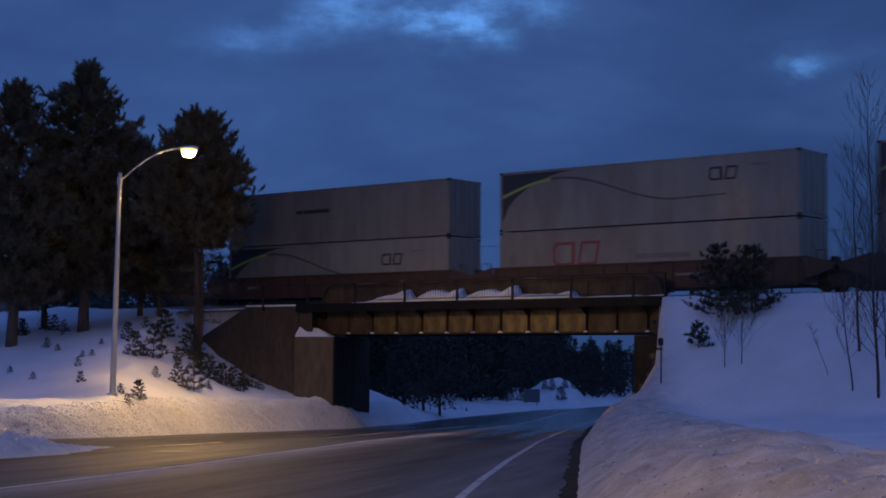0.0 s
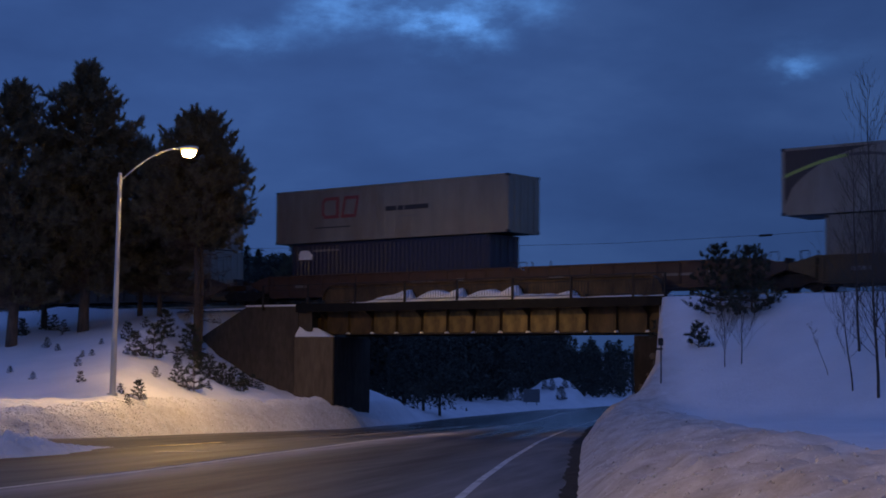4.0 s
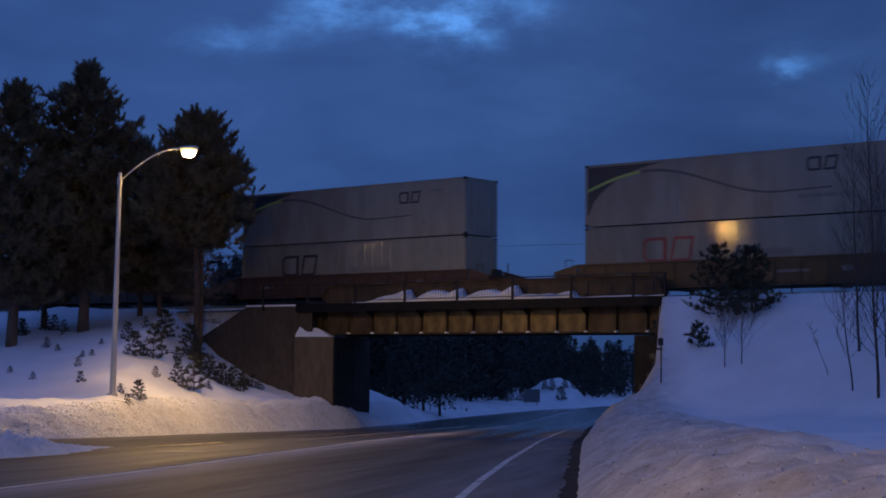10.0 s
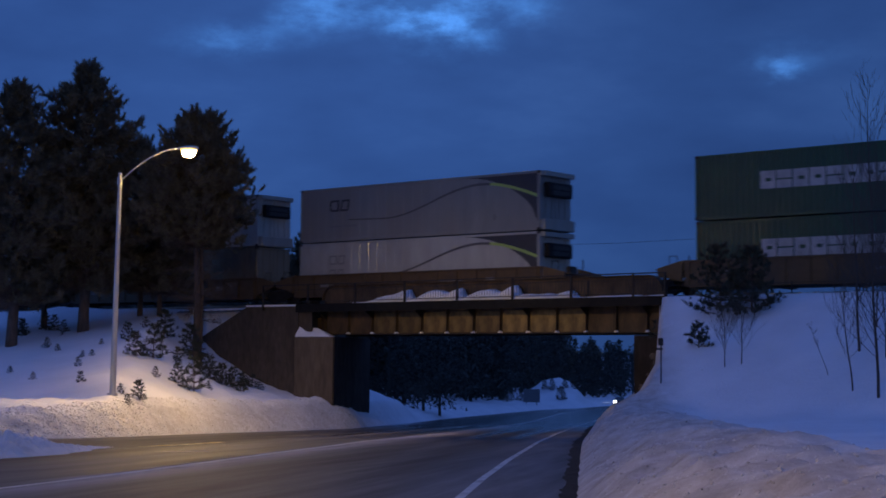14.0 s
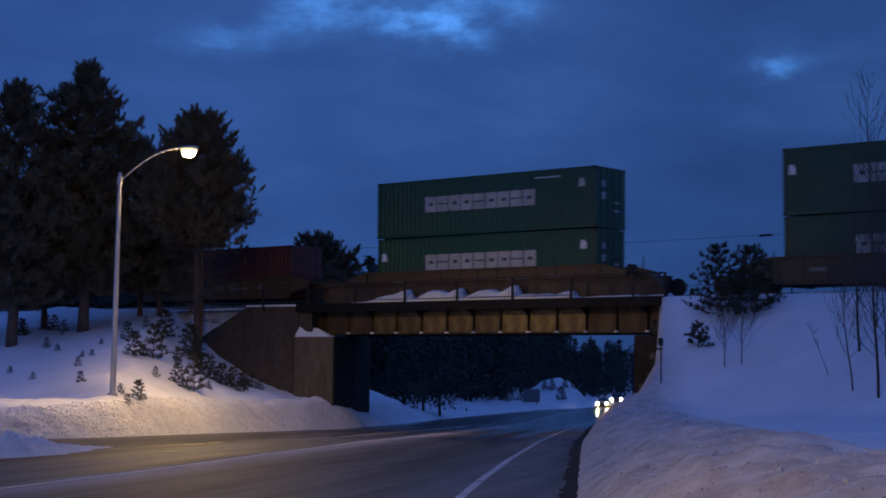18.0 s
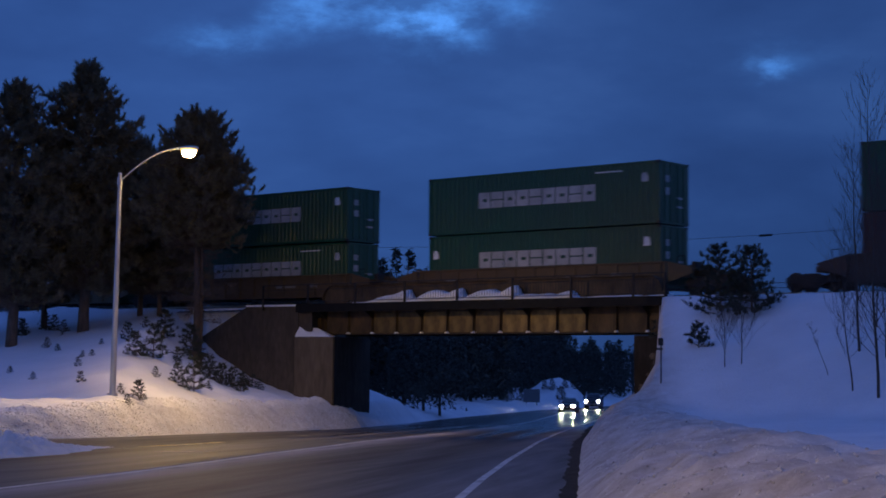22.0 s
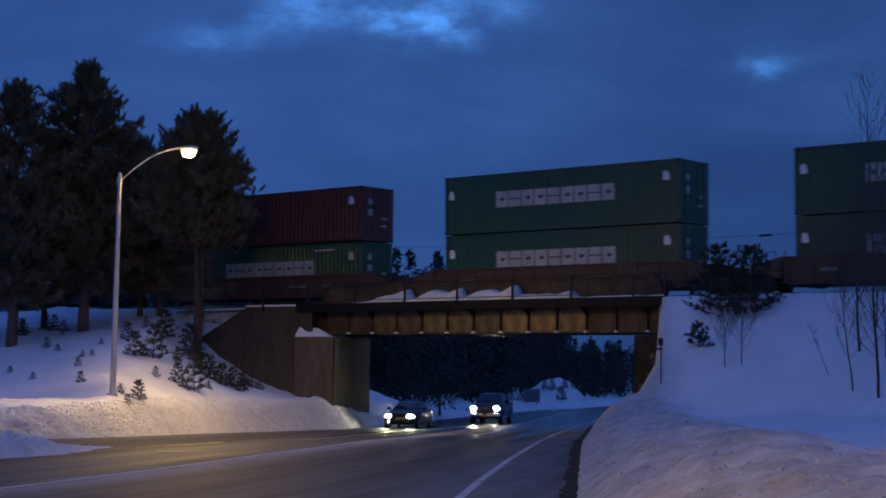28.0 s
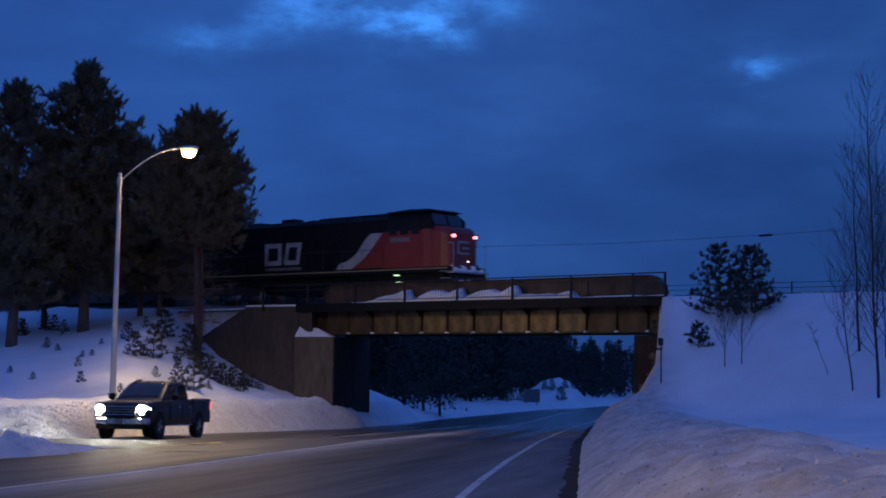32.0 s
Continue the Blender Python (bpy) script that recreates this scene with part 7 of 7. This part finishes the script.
def cloud_sky():
    """A wide sheet of dusk cloud far behind everything; it drifts as one."""
    R = 3000.0
    sh = Shape()
    az = np.radians(np.linspace(-46, 46, 47))
    el = np.radians(np.linspace(-1.5, 42, 24))
    for e in el:
        for a in az:
            sh.v.append((R * math.cos(e) * math.sin(a), R * math.cos(e) * math.cos(a), R * math.sin(e)))
    n = len(az)
    for j in range(len(el) - 1):
        sh.f += [(j * n + i, j * n + i + 1, (j + 1) * n + i + 1, (j + 1) * n + i) for i in range(n - 1)]
    m = bpy.data.materials.new("dusk_cloud")
    m.use_nodes = True
    nt = m.node_tree
    nt.nodes.remove(nt.nodes["Principled BSDF"])
    out = nt.nodes["Material Output"]
    tc = nt.nodes.new("ShaderNodeTexCoord")
    unit = nt.nodes.new("ShaderNodeVectorMath")
    unit.operation = "NORMALIZE"
    nt.links.new(tc.outputs["Object"], unit.inputs[0])
    def noise_of(scale, stretch, detail=5.0, rough=0.55):
        mp = nt.nodes.new("ShaderNodeMapping")
        mp.inputs["Scale"].default_value = stretch
        nz = nt.nodes.new("ShaderNodeTexNoise")
        nz.inputs["Scale"].default_value, nz.inputs["Detail"].default_value, nz.inputs["Roughness"].default_value = scale, detail, rough
        nt.links.new(unit.outputs[0], mp.inputs[0])
        nt.links.new(mp.outputs[0], nz.inputs["Vector"])
        return nz
    def calc(op, a, b=None):
        q = nt.nodes.new("ShaderNodeMath")
        q.operation = op
        for i, v in enumerate((a, b)):
            if v is None:
                continue
            if hasattr(v, "is_output"):
                nt.links.new(v, q.inputs[i])
            else:
                q.inputs[i].default_value = v
        return q.outputs[0]
    soft = noise_of(5.0, (1, 1, 2.6)).outputs["Fac"]
    base = ramp(nt, soft, [(0.28, (0.0215, 0.059, 0.200)), (0.52, (0.029, 0.079, 0.255)), (0.74, (0.042, 0.108, 0.320))])
    # the cloud is thinner towards the afterglow on the west side
    parts = nt.nodes.new("ShaderNodeSeparateXYZ")
    nt.links.new(unit.outputs[0], parts.inputs[0])
    west = ramp(nt, calc("ADD", parts.outputs["X"], 0.5), [(0.22, (0.90, 0.88, 0.90)), (0.48, (0.86, 0.85, 0.86)), (0.70, (0.66, 0.645, 0.66))])
    base = mix(nt, 1.0, base, west, "MULTIPLY")
    base = mix(nt, 1.0, base, ramp(nt, parts.outputs["Z"], [(0.03, (0.80,)), (0.15, (1.0,))]), "MULTIPLY")
    brighter = nt.nodes.new("ShaderNodeVectorMath")
    brighter.operation = "SCALE"
    brighter.inputs["Scale"].default_value = 1.32
    nt.links.new(base, brighter.inputs[0])
    base = brighter.outputs[0]
    # thin places in the cloud, where the brighter sky shows
    warp = noise_of(16.0, (1, 1, 2.0), 6.0, 0.62)
    bent = nt.nodes.new("ShaderNodeVectorMath")
    bent.operation = "MULTIPLY_ADD"
    nt.links.new(warp.outputs["Color"], bent.inputs[0])
    bent.inputs[1].default_value = (0.060, 0.0, 0.035)
    nt.links.new(unit.outputs[0], bent.inputs[2])
    total = None
    for (cx, cz), size, wide, power in CLOUDS:
        df = nt.nodes.new("ShaderNodeVectorMath")
        df.operation = "SUBTRACT"
        nt.links.new(bent.outputs[0], df.inputs[0])
        df.inputs[1].default_value = (cx + 0.030, 0.0, cz + 0.0175)
        sc = nt.nodes.new("ShaderNodeVectorMath")
        sc.operation = "MULTIPLY"
        nt.links.new(df.outputs[0], sc.inputs[0])
        sc.inputs[1].default_value = (1.0 / wide, 0.0, 1.0)
        ln = nt.nodes.new("ShaderNodeVectorMath")
        ln.operation = "LENGTH"
        nt.links.new(sc.outputs[0], ln.inputs[0])
        g = calc("POWER", 2.718, calc("MULTIPLY", calc("POWER", calc("DIVIDE", ln.outputs["Value"], size), 2.0), -1.0))
        g = calc("MULTIPLY", g, power)
        total = g if total is None else calc("ADD", total, g)
    fine = ramp(nt, noise_of(30.0, (1, 1, 2.2), 6.0, 0.6).outputs["Fac"], [(0.36, (0.25,)), (0.62, (1.0,))])
    lit = calc("MINIMUM", calc("MULTIPLY", total, fine), 1.0)
    col = mix(nt, lit, base, (0.10, 0.33, 0.92))
    em = nt.nodes.new("ShaderNodeEmission")
    nt.links.new(col, em.inputs[0])
    em.inputs[1].default_value = 1.0
    nt.links.new(em.outputs[0], out.inputs[0])
    m.cycles.emission_sampling = "NONE"
    ob = structure("sky_backdrop", sh, m, "deep blue dusk sky with drifting clouds", "sky", smooth=True)
    return ob


SKY = cloud_sky()

# ---- small things ----
def road_sign():
    x, y = 10.3, 182.0
    ob = tagged(new("road_sign"), "back of a large road sign on two posts in the snow", "sign")
    ob.matrix_world = pose(x, y, float(ground_level(x, y)) - 0.2, 0, 0, -4)
    part("panel", Shape().box(-0.95, 0.95, -0.02, 0.02, 0.45, 1.95, 0.01), GREY, ob)
    for k in (0.7, 1.6):
        part("brace", Shape().box(-0.95, 0.95, 0.022, 0.06, k - 0.03, k + 0.03), GALV, ob)
    for sx in (-0.6, 0.6):
        part("post", Shape().box(sx - 0.05, sx + 0.05, 0.06, 0.12, 0, 1.9), TIE, ob)


def marker_post():
    x, y = 8.24, 59.55
    ob = tagged(new("marker_post"), "thin dark marker post with a small head in the snow", "post")
    ob.matrix_world = pose(x, y, float(ground_level(x, y)) - 0.3)
    part("shaft", Shape().tube((0, 0, 0), (0.01, 0, 2.0), 0.028, 0.022, 8), IRON, ob)
    part("head", Shape().box(-0.10, 0.09, -0.02, 0.02, 1.72, 2.0, 0.01), IRON, ob)
    part("bracket", Shape().box(-0.16, 0.06, -0.03, 0.03, 1.55, 1.62, 0.008), IRON, ob)


def overhead_cable():
    ob = tagged(new("overhead_cable"), "thin overhead cable with a dark splice case", "cable")
    pts = [Vector((-24.0, 126.0, 10.6)), Vector((-15.0, 118, 9.75)), Vector((2.37, 100, 8.73)), Vector((10.4, 93.8, 8.55)), Vector((18.06, 88, 8.64)), Vector((23.68, 84, 8.8)), Vector((40.0, 72.5, 9.9))]
    sh = Shape()
    for a, b in zip(pts, pts[1:]):
        sh.tube(a, b, 0.011, 0.011, 5)
    part("wire", sh, IRON, ob)
    d = (pts[5] - pts[3]).normalized()
    c = pts[4] - Vector((0, 0, 0.02))
    case = Shape()
    case.tube(c - d * 0.42, c - d * 0.34, 0.02, 0.065, 10).tube(c - d * 0.34, c + d * 0.34, 0.065, 0.065, 10).tube(c + d * 0.34, c + d * 0.42, 0.065, 0.02, 10)
    part("splice_case", case, BLACK, ob)


def cable_fence():
    ob = tagged(new("cable_fence"), "low cable fence along the top of the embankment", "fence")
    ob.matrix_world = TRACKFRAME
    xs = [14.3, 17.3, 20.3, 23.3, 26.3]
    for x in xs:
        part("post", Shape().tube((x, -1.9, 2.5), (x, -1.9, 3.3), 0.03, 0.03, 7), IRON, ob)
    for z in (3.26, 3.05):
        part("cable", Shape().tube((13.95, -1.9, z), (26.3, -1.9, z), 0.012, n=5), IRON, ob)


road_sign()
marker_post()
overhead_cable()
cable_fence()

# ploughed lumps of snow and dark clods along the banks
def lumps_on(name, label, count, material, small, large, seed, dirt):
    rng = np.random.default_rng(seed)
    left = rng.random(count) < 0.82
    y = np.where(left, rng.uniform(48, 84, count), 9 + 55 * rng.random(count) ** 1.3)
    x = np.where(left, road_left(y) - 0.02 - 2.0 * rng.random(count) ** 1.2, road_right(y) + 0.22 + np.abs(rng.normal(0.2, 1.5, count)))
    z = ground_level(x, y)
    r = rng.uniform(small, large, count) * np.where(rng.random(count) < 0.06, 1.8, 1.0) * np.where(left, 0.66, np.interp(y, [10, 30, 60], [0.40, 0.50, 0.60]))
    e = rng.uniform(0.6, 1.3, (count, 6)) * r[:, None]
    o = 0 * r
    v = np.stack([np.stack(q, 1) for q in ((x - e[:, 0], y + 0.3 * r, z), (x + e[:, 1], y, z + 0.1 * r), (x, y - e[:, 2], z), (x + 0.2 * r, y + e[:, 3], z), (x, y, z + e[:, 4]), (x, y, z - e[:, 5]))], 1).reshape(-1, 3)
    f = np.array([(4, 0, 2), (4, 2, 1), (4, 1, 3), (4, 3, 0), (5, 2, 0), (5, 1, 2), (5, 3, 1), (5, 0, 3)])
    f = (f[None] + 6 * np.arange(count)[:, None, None]).reshape(-1, 3)
    me = bpy.data.meshes.new(name)
    me.from_pydata(v.tolist(), [], f.tolist())
    me.materials.append(material)
    me.polygons.foreach_set("use_smooth", [True] * len(me.polygons))
    me.attributes.new("road_dirt", "FLOAT", "POINT").data.foreach_set("value", np.repeat(np.where(left, rng.uniform(0, dirt, count), rng.uniform(0.5, 1.1, count)), 6))
    tagged(new(name, me), label, "snow", kind="stuff")


lumps_on("snow_lumps", "broken lumps of ploughed snow along the road", 26000, SNOW, 0.014, 0.050, 21, 0.8)
lumps_on("dirt_clods", "dark clods of road dirt in the ploughed snow", 1000, GRIT, 0.010, 0.030, 22, 1.0)

# a low ploughed ridge between the road and its branch
def snow_ridge():
    tip, root = Vector((-9.35, 43.3, 0)), Vector((-12.6, 27.0, 0))
    d = (root - tip).normalized()
    side = Vector((-d.y, d.x, 0))
    n, m = 260, 44
    sh = Shape()
    for i in range(n + 1):
        run = (root - tip).length * (i / n) ** 1.2
        wide = 0.30 + 0.9 * float(fade(0, 6, run))
        high = 0.04 + 0.45 * float(fade(0.0, 8.5, run)) ** 0.9
        for j in range(m + 1):
            w = 2.0 * j / m - 1
            q = tip + d * (run - 0.6) + side * (w * wide * (1 + 0.20 * float(lumps(np.array(run), np.array(w > 0) * 9.0, 0.8, 31))))
            k = (1 - abs(w) ** 1.6) * (1 + 0.34 * float(lumps(q.x, q.y, 0.55, 32)) + 0.38 * float(lumps(q.x, q.y, 0.22, 33)) + 0.30 * float(lumps(q.x, q.y, 0.11, 34)))
            sh.v.append((q.x, q.y, float(road_level(q.y)) - 0.02 + high * max(k, 0)))
    for i in range(n):
        sh.f += [(i * (m + 1) + j, i * (m + 1) + j + 1, (i + 1) * (m + 1) + j + 1, (i + 1) * (m + 1) + j) for j in range(m)]
    ob = structure("snow_ridge", sh, SNOW, "low ridge of ploughed snow beside the branch road", "snow", True)
    ob.data.attributes.new("road_dirt", "FLOAT", "POINT").data.foreach_set("value", np.full(len(ob.data.vertices), 0.55))


snow_ridge()


# a short glossy yellow streak on the road beside the branch, with scraps of ice
YELLOW = surface("glossy_yellow_streak", (0.74, 0.50, 0.05), 0.30, vary=0.25, grain=3.0, stain=(0.16, 0.11, 0.04), stain_scale=1.6, stain_amount=0.8, bump=0.3, bump_dist=0.01, spec=0.8)
yellow_x = lambda y: np.interp(y, [44.29, 45.51, 47.34, 49.30], [-8.50, -7.81, -7.24, -6.70])
yy0, yy1 = 44.29, 49.30
strip("yellow_line", lambda y: yellow_x(y) - 0.26 * fade(0, 1.2, y - yy0), lambda y: yellow_x(y) + 0.05 + 0.10 * lumps(y * 0, y, 0.5, 51), steps(yy0, yy1, 0.15), 0.005, YELLOW, "short glossy yellow streak on the road", 2)


def ice_patch(cx, cy, long, wide, heading):
    """A thin glossy scrap of meltwater ice."""
    sh = Shape()
    n = 40
    c, s_ = math.cos(radians(heading)), math.sin(radians(heading))
    ring = []
    for k in range(n):
        a = 2 * math.pi * k / n
        q = 1 + 0.25 * math.sin(3 * a + 1) + 0.15 * math.sin(7 * a)
        u, w = long * q * math.cos(a), wide * q * math.sin(a)
        x, y = cx + u * c - w * s_, cy + u * s_ + w * c
        ring.append((x, y, float(road_level(y)) + 0.009))
    sh.add(ring, [tuple(range(n))])
    structure("ice_patch", sh, ICE, "wet patch of meltwater ice on the road", "ice")


ICE = surface("wet_ice", (0.30, 0.28, 0.25), 0.34, vary=0.3, grain=6.0, bump=0.9, bump_dist=0.03, spec=1.0, coat=1.0)
ice_patch(-9.2, 42.4, 0.7, 0.12, 30)
ice_patch(-7.0, 46.3, 0.9, 0.14, 14)
ice_patch(-6.6, 40.5, 0.8, 0.12, 14)

# ---- what moves ----
def travel(t):
    """How far the train has rolled along its track after t seconds."""
    return -14.1408 * t - 0.011829 * t * t


def motions():
    for thing, start, up in ROLLING:
        rows = []
        for t in (0.0, 4.0, 8.0, 12.0, 16.0, 20.0, 24.0, 28.0, 32.0):
            w = on_track(start + travel(t), -HALF, up)
            rows.append((t, pose(w.x, w.y, w.z, 0, 0, TURN)))
        walk(thing, rows)
    walk(SKY, [(0.0, pose(0, 0, 0)), (16.0, pose(0, 0, 0, 0, 0, 0.78)), (32.0, pose(0, 0, 0, 0, 0, 1.52))])
    for car, way in ((CAR, CARWAY), (TRUCK, TRUCKWAY)):
        walk(car, drive_rows(way))
    for wheel, x, y, r, which in WHEELS:
        walk(wheel, spin_rows(CARWAY if which == "car" else TRUCKWAY, x, y, r))


motions()
